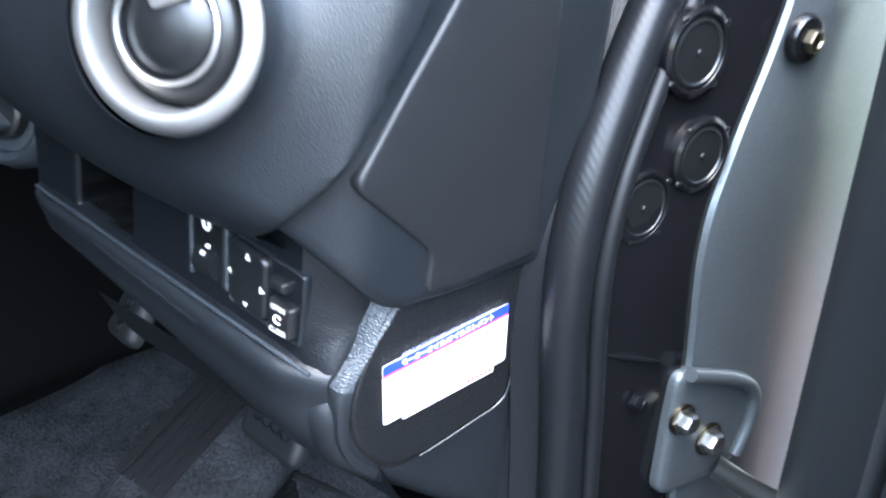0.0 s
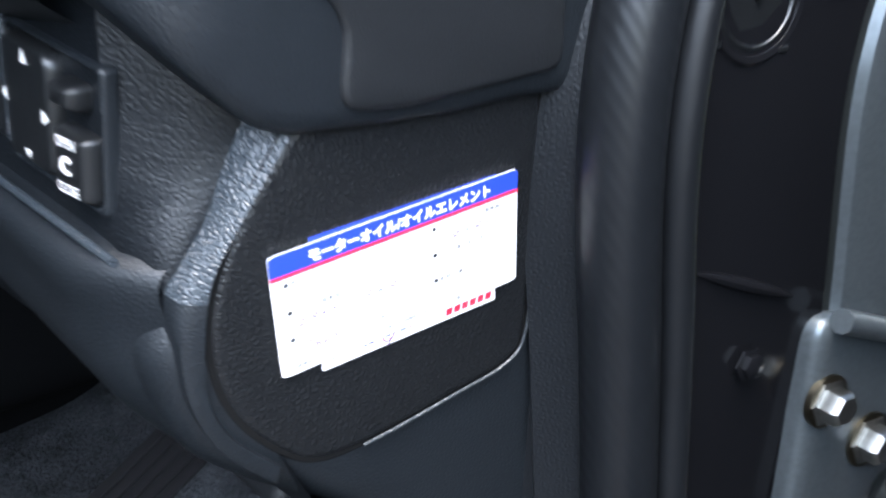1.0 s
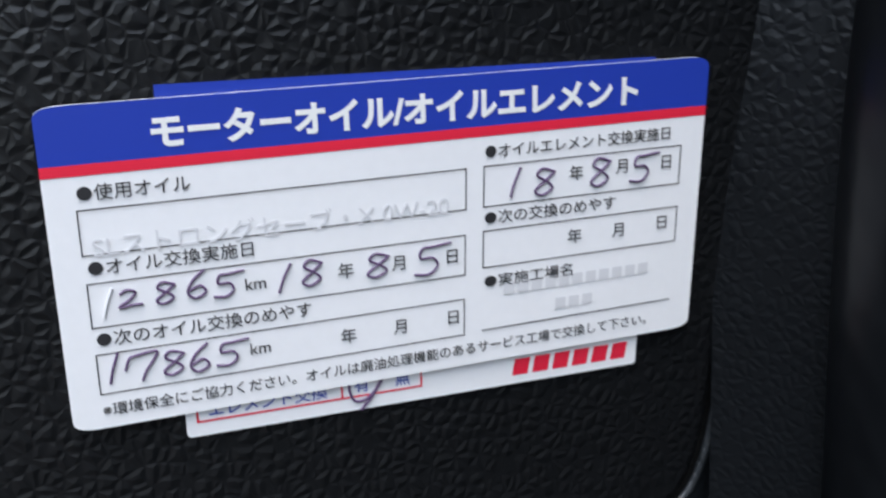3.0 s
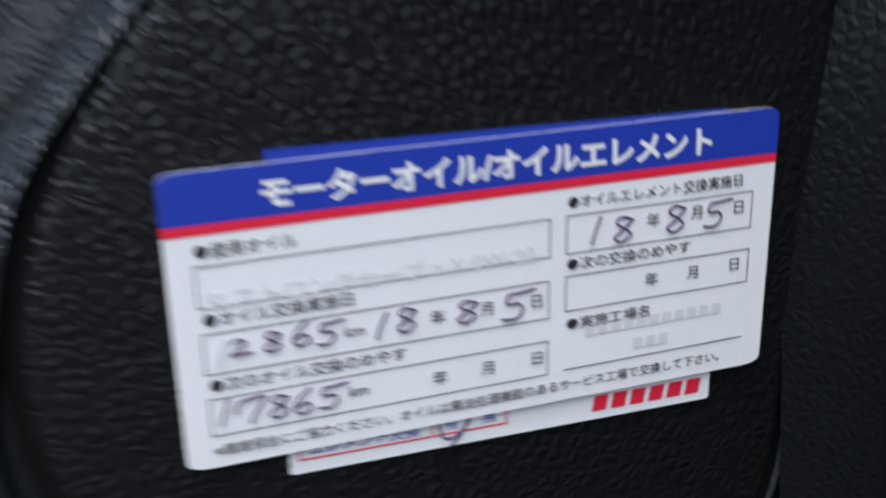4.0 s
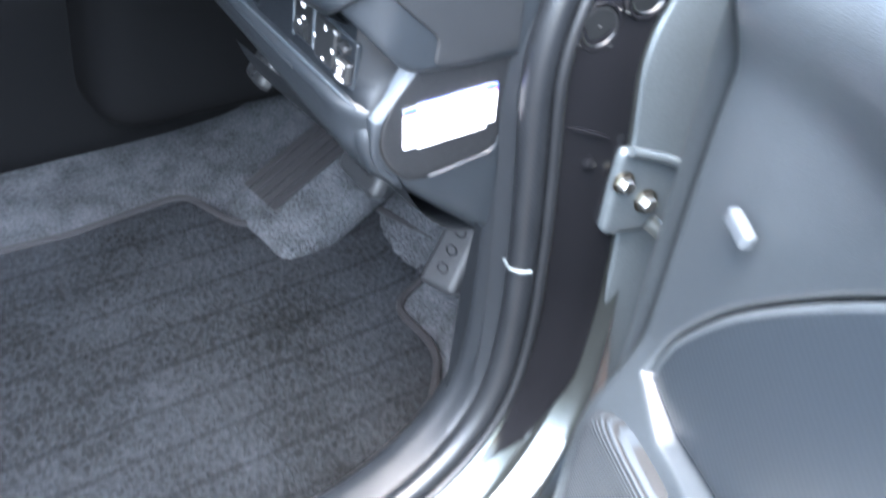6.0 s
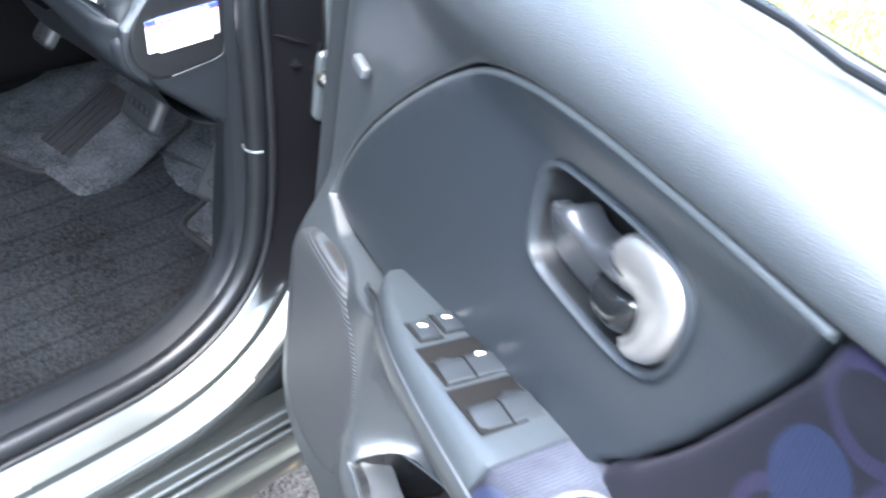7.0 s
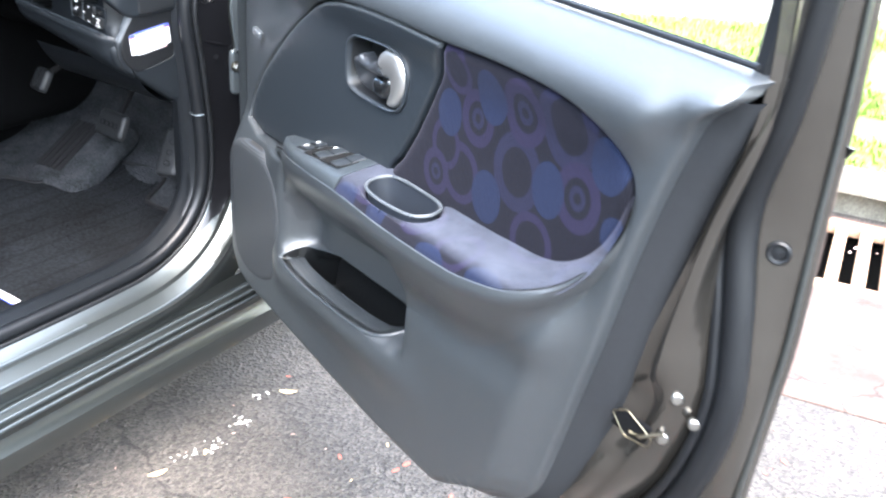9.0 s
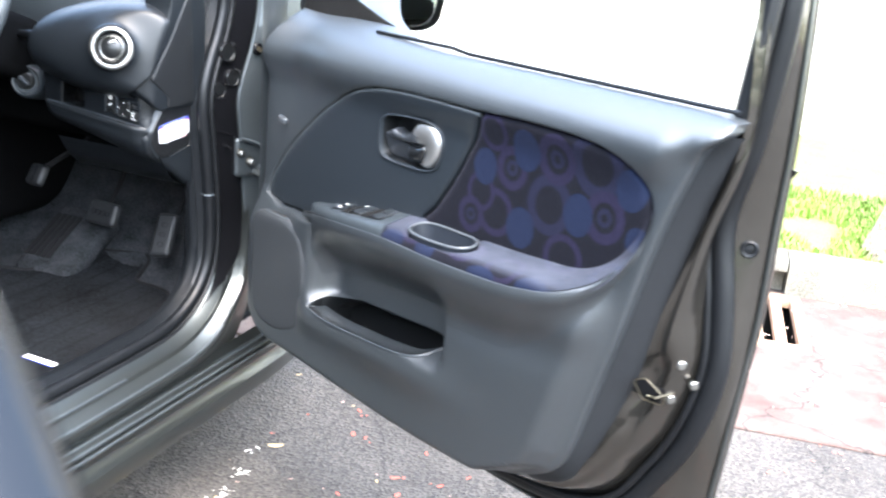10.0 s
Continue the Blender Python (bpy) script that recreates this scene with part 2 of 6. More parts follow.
def pillow(outline, place, rise=0.004, edge=0.006, depth=0.01, step=0.012, wave=None, holes=(), hole_edge=None, hole_rise=None):
    """A panel over a flat outline, its rim rounded off, with a skirt behind; holes go through."""
    from mathutils import geometry
    hole_edge = hole_edge or edge
    loops = [finer(outline, edge)] + [finer(h, hole_edge * 1.5) for h in holes]
    rims = [edge] + [hole_edge] * len(holes)
    base = np.array([(v[0], v[1]) for v in outline])
    lo, hi = base.min(0), base.max(0)
    gx = np.arange(lo[0] + step / 2, hi[0], step)
    gy = np.arange(lo[1] + step / 2, hi[1], step)
    G = np.array([(x, y) for x in gx for y in gy]) if len(gx) and len(gy) else np.zeros((0, 2))
    rings = []
    for loop, rim in zip(loops, rims):
        L = np.array([(v[0], v[1]) for v in loop])
        T = np.roll(L, -1, axis=0) - np.roll(L, 1, axis=0)
        T /= np.maximum(np.hypot(*T.T), 1e-9)[:, None]
        for d in (0.12, 0.35, 0.68, 1.0):
            for s in (1, -1):
                rings.append((L + s * d * rim * np.stack([-T[:, 1], T[:, 0]], 1), d * rim))
    keep = []
    for R, d in rings:
        ok = inside(R, loops[0]) & (border_distance(R, loops) > 0.93 * d)
        keep.append(R[ok])
    if len(G):
        ok = inside(G, loops[0]) & (border_distance(G, loops) > max(edge * 1.15, step * 0.3))
        keep.append(G[ok])
    pts = [Vector((v[0], v[1])) for loop in loops for v in loop]
    edges = []
    at = 0
    for loop in loops:
        k = len(loop)
        edges += [(at + i, at + (i + 1) % k) for i in range(k)]
        at += k
    pts += [Vector(p) for arr in keep for p in arr]
    V, E_, F_, *_ = geometry.delaunay_2d_cdt(pts, edges, [], 1, 1e-7)
    P = np.array([(v.x, v.y) for v in V])
    def bow(d):
        return np.sqrt(np.maximum(0, 1 - (1 - np.minimum(d, 1)) ** 2))

    H = rise * bow(border_distance(P, loops[:1]) / edge)
    if holes:
        H = np.minimum(H, rise - (hole_rise or rise) * (1 - bow(border_distance(P, loops[1:]) / hole_edge)))
    if wave:
        H = H + np.array([wave(x, y) for x, y in P])
    bm = bmesh.new()
    vs = [bm.verts.new(place(x, y, h)) for (x, y), h in zip(P, H)]
    C = np.array([P[list(f)].mean(0) for f in F_])
    ok = inside(C, loops[0])
    for h in loops[1:]:
        ok &= ~inside(C, h)
    for f, good in zip(F_, ok):
        if good:
            bm.faces.new([vs[i] for i in f])
    bm.edges.ensure_lookup_table()
    low = {}
    index = {v: i for i, v in enumerate(vs)}
    for e in [e for e in bm.edges if len(e.link_faces) == 1]:
        q = []
        for v in e.verts:
            if v not in low:
                i = index[v]
                low[v] = bm.verts.new(place(P[i][0], P[i][1], (wave(*P[i]) if wave else 0) - depth))
            q.append(low[v])
        bm.faces.new([e.verts[0], e.verts[1], q[1], q[0]])
    for v in [v for v in bm.verts if not v.link_faces]:
        bm.verts.remove(v)
    return bm


def loft(rows, closed=False, caps=False):
    bm = bmesh.new()
    V = [[bm.verts.new(p) for p in row] for row in rows]
    n = len(V[0])
    for a, b in zip(V, V[1:]):
        for k in range(n if closed else n - 1):
            bm.faces.new((a[k], a[(k + 1) % n], b[(k + 1) % n], b[k]))
    if caps and caps != 'end':
        bm.faces.new(V[0][::-1])
    if caps:
        bm.faces.new(V[-1])
    return bm


def tube(path, r, n=10, squash=1.0, side=Vector((1, 0, 0)), caps=True):
    """A round bar along a line; squash flattens it across `side`."""
    p = [Vector(q) for q in path]
    rows = []
    for i, q in enumerate(p):
        t = (p[min(i + 1, len(p) - 1)] - p[max(i - 1, 0)]).normalized()
        a = side - t * side.dot(t)
        a = a.normalized() if a.length > 1e-4 else t.orthogonal().normalized()
        b = t.cross(a)
        rr = r[i] if isinstance(r, (list, tuple)) else r
        rows.append([q + rr * (math.cos(2 * math.pi * k / n) * a * squash + math.sin(2 * math.pi * k / n) * b) for k in range(n)])
    return loft(rows, True, caps)


def lathe(profile, m, n=36, caps=True):
    """Turns (radius, height) pairs about the z axis of m."""
    rows = [[m @ Vector((r * math.cos(2 * math.pi * k / n), r * math.sin(2 * math.pi * k / n), z)) for k in range(n)] for r, z in profile]
    return loft(rows, True, caps)


def block(size, m, bevel=0.003, segments=3):
    bm = bmesh.new()
    bmesh.ops.create_cube(bm, size=1, matrix=Matrix.Diagonal((*size, 1)))
    if bevel:
        bmesh.ops.bevel(bm, geom=bm.edges[:], offset=bevel, segments=segments, affect='EDGES', profile=0.6)
    bm.transform(m)
    return bm


def aim(at, normal, up=(0, 0, 1)):
    """A pose whose z axis is the normal and whose y axis points up."""
    z = Vector(normal).normalized()
    x = Vector(up).cross(z).normalized()
    y = z.cross(x)
    return Matrix.Translation(at) @ Matrix((x, y, z)).transposed().to_4x4()


def writing(text, size, m, thick=0.00002, align='CENTER', shear=0.0, spacing=1.0, bold=0.0):
    cu = bpy.data.curves.new("text", 'FONT')
    cu.body, cu.size, cu.align_x, cu.align_y, cu.extrude = text, size, align, 'CENTER', thick
    cu.shear, cu.space_character, cu.offset = shear, spacing, bold
    ob = bpy.data.objects.new("text", cu)
    me = bpy.data.meshes.new_from_object(ob)
    bm = bmesh.new()
    bm.from_mesh(me)
    bpy.data.objects.remove(ob)
    bpy.data.meshes.remove(me)
    bm.transform(m)
    return bm


# ---------------------------------------------------------------- ground and street
def cracks(m, scale, width, depth):
    """Darkens the base colour along thin winding cracks."""
    b = m.node_tree.nodes["Principled BSDF"]
    v = coords(m)
    warp = node(m, "ShaderNodeTexNoise", Scale=scale * 3, Detail=4.0)
    link(m, v, warp.inputs["Vector"])
    add = m.node_tree.nodes.new("ShaderNodeVectorMath")
    add.operation = 'MULTIPLY_ADD'
    add.inputs[1].default_value = (0.5 / scale,) * 3
    link(m, warp.outputs["Color"], add.inputs[0])
    link(m, v, add.inputs[2])
    vor = node(m, "ShaderNodeTexVoronoi", Scale=scale)
    vor.feature = 'DISTANCE_TO_EDGE'
    vor.voronoi_dimensions = '2D'
    link(m, add.outputs[0], vor.inputs["Vector"])
    line = m.node_tree.nodes.new("ShaderNodeMapRange")
    line.inputs["From Max"].default_value = width
    line.inputs["To Min"].default_value = depth
    link(m, vor.outputs["Distance"], line.inputs["Value"])
    mul = m.node_tree.nodes.new("ShaderNodeVectorMath")
    mul.operation = 'SCALE'
    link(m, b.inputs["Base Color"].links[0].from_socket, mul.inputs[0])
    link(m, line.outputs[0], mul.inputs["Scale"])
    link(m, mul.outputs[0], b.inputs["Base Color"])


def asphalt():
    m = material("asphalt", (0.09, 0.085, 0.08), 0.85)
    b = m.node_tree.nodes["Principled BSDF"]
    v = coords(m)
    vor = node(m, "ShaderNodeTexVoronoi", Scale=160.0)
    link(m, v, vor.inputs["Vector"])
    big = node(m, "ShaderNodeTexNoise", Scale=3.0, Detail=6.0)
    link(m, v, big.inputs["Vector"])
    ramp = m.node_tree.nodes.new("ShaderNodeValToRGB")
    ramp.color_ramp.elements[0].color = (0.011, 0.0098, 0.0090, 1)
    ramp.color_ramp.elements[1].color = (0.074, 0.064, 0.056, 1)
    link(m, vor.outputs["Color"], ramp.inputs["Fac"])
    dirt = m.node_tree.nodes.new("ShaderNodeMapRange")
    dirt.inputs["From Min"].default_value, dirt.inputs["From Max"].default_value = 0.3, 0.7
    dirt.inputs["To Min"].default_value, dirt.inputs["To Max"].default_value = 0.65, 1.35
    link(m, big.outputs["Fac"], dirt.inputs["Value"])
    mul = m.node_tree.nodes.new("ShaderNodeVectorMath")
    mul.operation = 'SCALE'
    link(m, ramp.outputs["Color"], mul.inputs[0])
    link(m, dirt.outputs[0], mul.inputs["Scale"])
    link(m, mul.outputs[0], b.inputs["Base Color"])
    cracks(m, 2.6, 0.012, 0.25)
    bump = node(m, "ShaderNodeBump", Strength=0.9, Distance=0.006)
    link(m, vor.outputs["Distance"], bump.inputs["Height"])
    link(m, bump.outputs["Normal"], b.inputs["Normal"])
    return m


def concrete():
    """Pale concrete with pinkish stains and a few cracks."""
    m = material("worn_concrete", (0.24, 0.195, 0.17), 0.9)
    b = m.node_tree.nodes["Principled BSDF"]
    v = coords(m)
    stain = node(m, "ShaderNodeTexNoise", Scale=4.5, Detail=8.0, Roughness=0.7)
    link(m, v, stain.inputs["Vector"])
    ramp = m.node_tree.nodes.new("ShaderNodeValToRGB")
    els = ramp.color_ramp.elements
    els[0].position, els[0].color = 0.36, (0.036, 0.018, 0.014, 1)
    els[1].position, els[1].color = 0.62, (0.084, 0.063, 0.052, 1)
    els.new(0.48).color = (0.062, 0.037, 0.030, 1)
    link(m, stain.outputs["Fac"], ramp.inputs["Fac"])
    link(m, ramp.outputs["Color"], b.inputs["Base Color"])
    cracks(m, 1.7, 0.008, 0.2)
    return grain(m, 220, 0.6, 0.004, "noise")


CONCRETE = concrete()
KERB = grain(blotch(material("kerb_concrete", (0.105, 0.098, 0.078), 0.9), (0.105, 0.098, 0.078), 0.6, 9, 150), 180, 0.8, 0.006, "noise")
RENDER_WALL = grain(blotch(material("cream_wall", (0.78, 0.75, 0.68), 0.85), (0.78, 0.75, 0.68), 0.06, 2, 60), 150, 0.3, 0.003, "noise")
GRASS = blotch(material("grass_blades", (0.14, 0.235, 0.026), 0.6), (0.14, 0.235, 0.026), 0.6, 3, 60)
SOIL = grain(blotch(material("soil", (0.13, 0.14, 0.04), 0.95), (0.13, 0.14, 0.04), 0.4, 8, 90), 90, 1.0, 0.01, "noise")
BARK = grain(blotch(material("bark", (0.22, 0.17, 0.13), 0.95), (0.22, 0.17, 0.13), 0.4, 12, 80, None, (1, 1, 0.25)), 60, 1.0, 0.02, "noise")
IRON = grain(blotch(material("rusty_iron", (0.26, 0.16, 0.10), 0.85), (0.26, 0.16, 0.10), 0.4, 14, 140), 200, 0.5, 0.002, "noise")
HEDGE = blotch(material("hedge_leaves", (0.07, 0.14, 0.025), 0.5), (0.07, 0.14, 0.025), 0.5, 2, 30)

KX, KY, KA = 1.0, 1.93, math.radians(9)          # kerb: a point of its foot and its turn


def street(u, v, z):
    """A place by metres along the kerb and behind its face."""
    return Vector((KX + u * math.cos(KA) - v * math.sin(KA), KY + u * math.sin(KA) + v * math.cos(KA), z))


DRAIN = [street(u, v, 0) for u, v in ((-0.46, -0.49), (0.085, -0.49), (0.085, -0.02), (-0.46, -0.02))]
DRAIN2 = [Vector((p.x, p.y)) for p in DRAIN]
bm = pillow([Vector(q) for q in ((-90, -90), (90, -90), (90, 90), (-90, 90))], lambda x, y, h: (x, y, 0), 0, 0.001, 0.01, 40.0, None, (DRAIN2,))
tagged(part("road", bm, asphalt(), smooth=0), "worn grey asphalt with fine stones", "road", kind="structure")
# concrete gutter before the kerb, with the drain's opening
G_OUT = [Vector(street(u, v, 0).xy) for u, v in ((-14, -1.05), (14, -1.05), (14, 0.03), (-14, 0.03))]
bm = pillow(G_OUT, lambda x, y, h: (x, y, 0.004 + h), 0.004, 0.02, 0.004, 0.25, lambda x, y: 0.0015 * noise.noise(Vector((x * 2, y * 2, 0))), (DRAIN2,))
tagged(part("gutter", bm, CONCRETE), "pale worn concrete gutter strewn with petals", "gutter", kind="structure")
bm = loft([[street(u, v, z) for u, v in ((-0.46, -0.49), (0.085, -0.49), (0.085, -0.02), (-0.46, -0.02))] for z in (0.004, -0.25, -0.2501)], True, 'end')
tagged(part("drain_pit", bm, VOID, smooth=0), "dark drain pit under the iron grate", "drain", kind="structure")
# kerb stones; the inlet stands open behind the grate
KSEC = ((0.0, -0.05), (0.002, 0.10), (0.012, 0.118), (0.03, 0.125), (0.14, 0.128), (0.15, 0.12), (0.15, 0.0))


def kerb_stone(u0, u1, sec):
    bm = loft([[street(u, v, z + 0.002 * noise.noise(Vector((u * 6, v * 9, z * 9)))) for v, z in sec] for u in np.linspace(u0, u1, max(3, int((u1 - u0) / 0.08)))], True, True)
    k = part("kerb_stone", bm, KERB)
    return tagged(k, "weathered grey concrete kerb stone", "kerb", "kerb stones", "structure")


for u0 in np.arange(-6.545, 8, 0.6):
    a, b = round(u0, 3), round(u0 + 0.594, 3)
    if b < -0.54 or a > 0.05:
        kerb_stone(a, b, KSEC)
kerb_stone(-0.545, -0.44, KSEC)
kerb_stone(-0.437, 0.05, ((0.07, -0.05), (0.07, 0.088), (0.001, 0.090), (0.004, 0.108), (0.012, 0.120), (0.03, 0.126), (0.14, 0.128), (0.15, 0.12), (0.15, -0.05)))
bm = loft([[street(u, v, 0.100 + 0.02 * math.sin(u * 2.3 + v) * v + 0.04 * v) for v in np.linspace(0.15, 2.02, 14)] for u in np.linspace(-14, 14, 80)])
tagged(part("verge_soil", bm, SOIL), "brown soil verge under short grass", "soil", kind="structure")
bm = block((30, 0.2, 3.0), Matrix.Translation(street(0, 2.10, 1.4)) @ Matrix.Rotation(KA, 4, 'Z'), 0.01)
tagged(part("wall_north", bm, RENDER_WALL), "cream rendered wall behind the grass verge", "wall", kind="structure")

# ---------------------------------------------------------------- car body round the door opening
OPENING = [(-1.05, 0.336), (-0.6, 0.336), (-0.3, 0.336), (-0.1, 0.338), (-0.02, 0.345), (0.036, 0.365), (0.081, 0.4), (0.109, 0.45), (0.116, 0.52), (0.111, 0.6), (0.101, 0.68), (0.091, 0.75), (0.096, 0.8), (0.116, 0.85), (0.141, 0.9), (0.156, 0.96), (0.146, 1.03), (0.096, 1.12), (-0.014, 1.25), (-0.184, 1.38), (-0.434, 1.46), (-1.034, 1.48)]
RIM = curve_pts([(y, z) for y, z in OPENING], 6)
PILLAR = [(0.030, 0.0), (0.036, 0.006), (0.040, 0.012), (0.0415, 0.022), (0.043, 0.03), (0.0465, 0.043), (0.050, 0.055), (0.0525, 0.065), (0.056, 0.075), (0.0575, 0.08), (0.062, 0.088), (0.0612, 0.0885), (0.0602, 0.0890), (0.0592, 0.0900), (0.058, 0.0910), (0.056, 0.093)]
SILL = [(0.030, 0.0), (0.040, 0.006), (0.050, 0.012), (0.056, 0.0155), (0.060, 0.018), (0.0695, 0.0250), (0.073, 0.0205), (0.0765, 0.0270), (0.088, 0.031), (0.099, 0.0355), (0.103, 0.0345), (0.107, 0.040), (0.104, 0.052), (0.096, 0.064), (0.090, 0.08), (0.08, 0.13)]


def rim_frame(i):
    p = RIM[i]
    t = (RIM[min(i + 1, len(RIM) - 1)] - RIM[max(i - 1, 0)]).normalized()
    return p, Vector((t.y, -t.x))                     # outward from the opening


def rim_point(i, x, n):
    p, out = rim_frame(i)
    q = p + out * n
    return Vector((x, q.x, q.y))


def blend(i):
    """0 along the sill, 1 up the pillar."""
    t = min(max((RIM[i].y - 0.342) / 0.22, 0), 1)
    return t * t * (3 - 2 * t)


car = thing("car", (0, 0, 0.1), "dark gunmetal grey car body with open door frame", "car")
rows = []
for i in range(len(RIM)):
    k = blend(i)
    rows.append([rim_point(i, a[0] * (1 - k) + b[0] * k, a[1] * (1 - k) + b[1] * k) for a, b in zip(SILL, PILLAR)])
part("door_frame", loft(rows), PAINT, car, "gunmetal painted sill and hinge pillar", 24)

rows = []
for i in range(len(RIM)):
    if 0.40 < RIM[i].y < 1.06 and RIM[i].x > 0:
        a = rim_point(i, 0.0595, 0.0765)
        row = [a + Vector((-0.004, -0.001, 0)), a, a + Vector((0.0012, 0.003, 0))]
        for y in (0.235, 0.262, 0.30, 0.345, 0.42):
            row.append(Vector((float(np.interp(y, [0.18, 0.236, 0.306, 0.42], [0.0645, 0.0735, 0.086, 0.090])), max(y, a.y + 0.012 + 0.1 * (y - 0.235)), a.z)))
        rows.append(row)
part("pillar_flange", loft(rows), PAINT_SATIN, car, "gunmetal outer face of the hinge pillar", 24)
SKIRT = [(0.088, 0.285), (0.094, 0.274), (0.097, 0.267), (0.105, 0.2655), (0.1125, 0.256), (0.113, 0.2515), (0.1085, 0.2485), (0.1095, 0.2455), (0.1165, 0.2445), (0.1185, 0.2405), (0.115, 0.234), (0.108, 0.222), (0.1105, 0.209), (0.118, 0.198), (0.118, 0.183), (0.108, 0.155), (0.09, 0.145), (0.04, 0.15)]
part("side_skirt", loft([[(x - 0.02 * max(0, (y - 0.2) / 0.2) ** 2, y, z) for x, z in SKIRT] for y in np.linspace(-1.7, 0.42, 40)]), PAINT, car, "gunmetal ribbed side skirt", 24)
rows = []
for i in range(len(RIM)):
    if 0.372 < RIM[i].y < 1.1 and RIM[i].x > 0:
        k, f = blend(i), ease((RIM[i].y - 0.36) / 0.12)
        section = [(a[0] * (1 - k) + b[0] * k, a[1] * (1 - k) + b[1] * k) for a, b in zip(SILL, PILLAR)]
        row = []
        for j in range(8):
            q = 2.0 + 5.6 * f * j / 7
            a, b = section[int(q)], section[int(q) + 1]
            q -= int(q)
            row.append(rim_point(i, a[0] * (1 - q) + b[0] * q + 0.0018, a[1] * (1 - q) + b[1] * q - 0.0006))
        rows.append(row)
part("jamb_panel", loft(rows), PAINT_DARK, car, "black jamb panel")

# sharp pressed lines along sill and skirt; lighter paint draws their highlights
for x, n, end_y in ((0.073, 0.0203, -0.16), (0.1035, 0.0345, 0.05)):
    line = [rim_point(i, x, n) for i in range(len(RIM)) if RIM[i].x < end_y and RIM[i].y < 0.5]
    part("sill_rib", tube(line, 0.0021, 8), PAINT_SATIN, car, "sharp pressed rib of the sill, highlight in lighter paint")
for x, z in ((0.1055, 0.2655), (0.1127, 0.2555), (0.1170, 0.2440)):
    part("skirt_rib", tube([(x - 0.02 * max(0, (y - 0.2) / 0.2) ** 2, y, z) for y in np.linspace(-1.69, 0.40, 24)], 0.0020, 8), PAINT_SATIN, car, "sharp pressed rib of the skirt, highlight in lighter paint")

# rubber weatherstrip with a fine lip
path = [rim_point(i, 0.032, -0.0025) for i in range(len(RIM))]
seal = part("weatherstrip", tube(path, 0.0118, 14), RUBBER_RIBBED, car, "black rubber weatherstrip")
part("lip", tube([rim_point(i, 0.0425, 0.0098) for i in range(len(RIM))], 0.0050, 10), RUBBER, seal)
# inner plastic trim beside the strip
rows = []
for i in range(len(RIM)):
    k = blend(i)
    rows.append([rim_point(i, x + (0.010 * (1 - k) if x < 0.02 else 0), n) for x, n in ((0.024, -0.008), (0.014, -0.010 - 0.002 * k), (0.009, -0.011 - 0.004 * k), (0.005, -0.012 + 0.001 * k), (-0.003, -0.013 - 0.002 * k), (-0.008, -0.014 - 0.002 * k), (-0.012, -0.014), (-0.022, -0.012 + 0.006 * k), (-0.05, 0.03))])
part("sill_trim", loft(rows), EDGE_TRIM, car, "dark grey plastic pillar and sill trim")

# bright clip where the pillar trim meets the sill trim
near = min((i for i in range(len(RIM)) if RIM[i].x > 0.05), key=lambda i: abs(RIM[i].y - 0.588))
part("trim_joint", tube(curve_pts([rim_point(near, x, n) for x, n in ((0.020, -0.0110), (0.026, -0.0135), (0.032, -0.0150), (0.040, -0.0110), (0.0445, -0.003))], 4), 0.0016, 8), PAINT_SATIN, car, "thin metal joint clip")

# closing body: floor pan, roof, far side, rear wall, firewall
shell = thing("cabin_shell", (-0.7, 0, 0.1), "dark car cabin shell, mostly unseen, added to shade the footwell", "car body", kind="structure")
# unseen roof and walls, added to hold daylight off the cabin floor
part("roof", block((1.45, 2.6, 0.04), Matrix.Translation((-0.72, -1.25, 1.52)), 0.01), PAINT, shell)
part("far_side", block((0.05, 3.4, 1.3), Matrix.Translation((-1.5, -0.9, 0.85)), 0.01), DASH, shell)
part("rear_wall", block((1.5, 0.05, 1.3), Matrix.Translation((-0.75, -2.5, 0.85)), 0.01), DASH, shell)
part("firewall", block((1.5, 0.04, 0.8), Matrix.Translation((-0.78, 0.62, 0.65)), 0.01), DEEP_SHADE, shell)
# three more unseen panels, added only to block light to the footwell
part("rear_blocker", block((0.05, 1.80, 1.24), Matrix.Translation((-0.02, -1.60, 0.88)), 0.01), DASH, shell)
part("cross_blocker", block((1.42, 0.05, 1.24), Matrix.Translation((-0.76, -0.95, 0.89)), 0.01), DEEP_SHADE, shell)
part("fender_blocker", block((0.03, 0.32, 0.85), Matrix.Translation((0.048, 0.525, 0.60)), 0.01), PAINT, shell)
part("floor_pan", block((1.5, 3.2, 0.05), Matrix.Translation((-0.765, -0.95, 0.255)), 0.01), CARPET, shell)

# carpet: flat floor rising to the toe board
rows = []
for x in np.linspace(-0.75, 0.0, 30):
    row = []
    for y, z in curve_pts([(-1.2, 0.295), (-0.4, 0.296), (0.0, 0.30), (0.2, 0.31), (0.3, 0.345), (0.4, 0.43), (0.5, 0.58), (0.56, 0.75)], 5):
        row.append((x, y, z + 0.004 * noise.noise(Vector((x * 9, y * 9, 3))) + 0.03 * max(0, (x + 0.03) / 0.03) ** 2))
    rows.append(row)
tagged(part("carpet", loft(rows), CARPET), "dark grey fitted carpet on the cabin floor", "carpet", kind="structure")
# kick panel beside the pedals
bm = loft([[(0.004 - 0.16 * (y - 0.085) - 0.010 * math.sin(v * 3), y, 0.30 + 0.38 * v) for v in np.linspace(0, 1, 9)] for y in np.linspace(0.085, 0.60, 12)])
tagged(part("kick_panel", bm, EDGE_TRIM), "dark plastic kick panel beside the pedals", "trim panel", kind="structure")

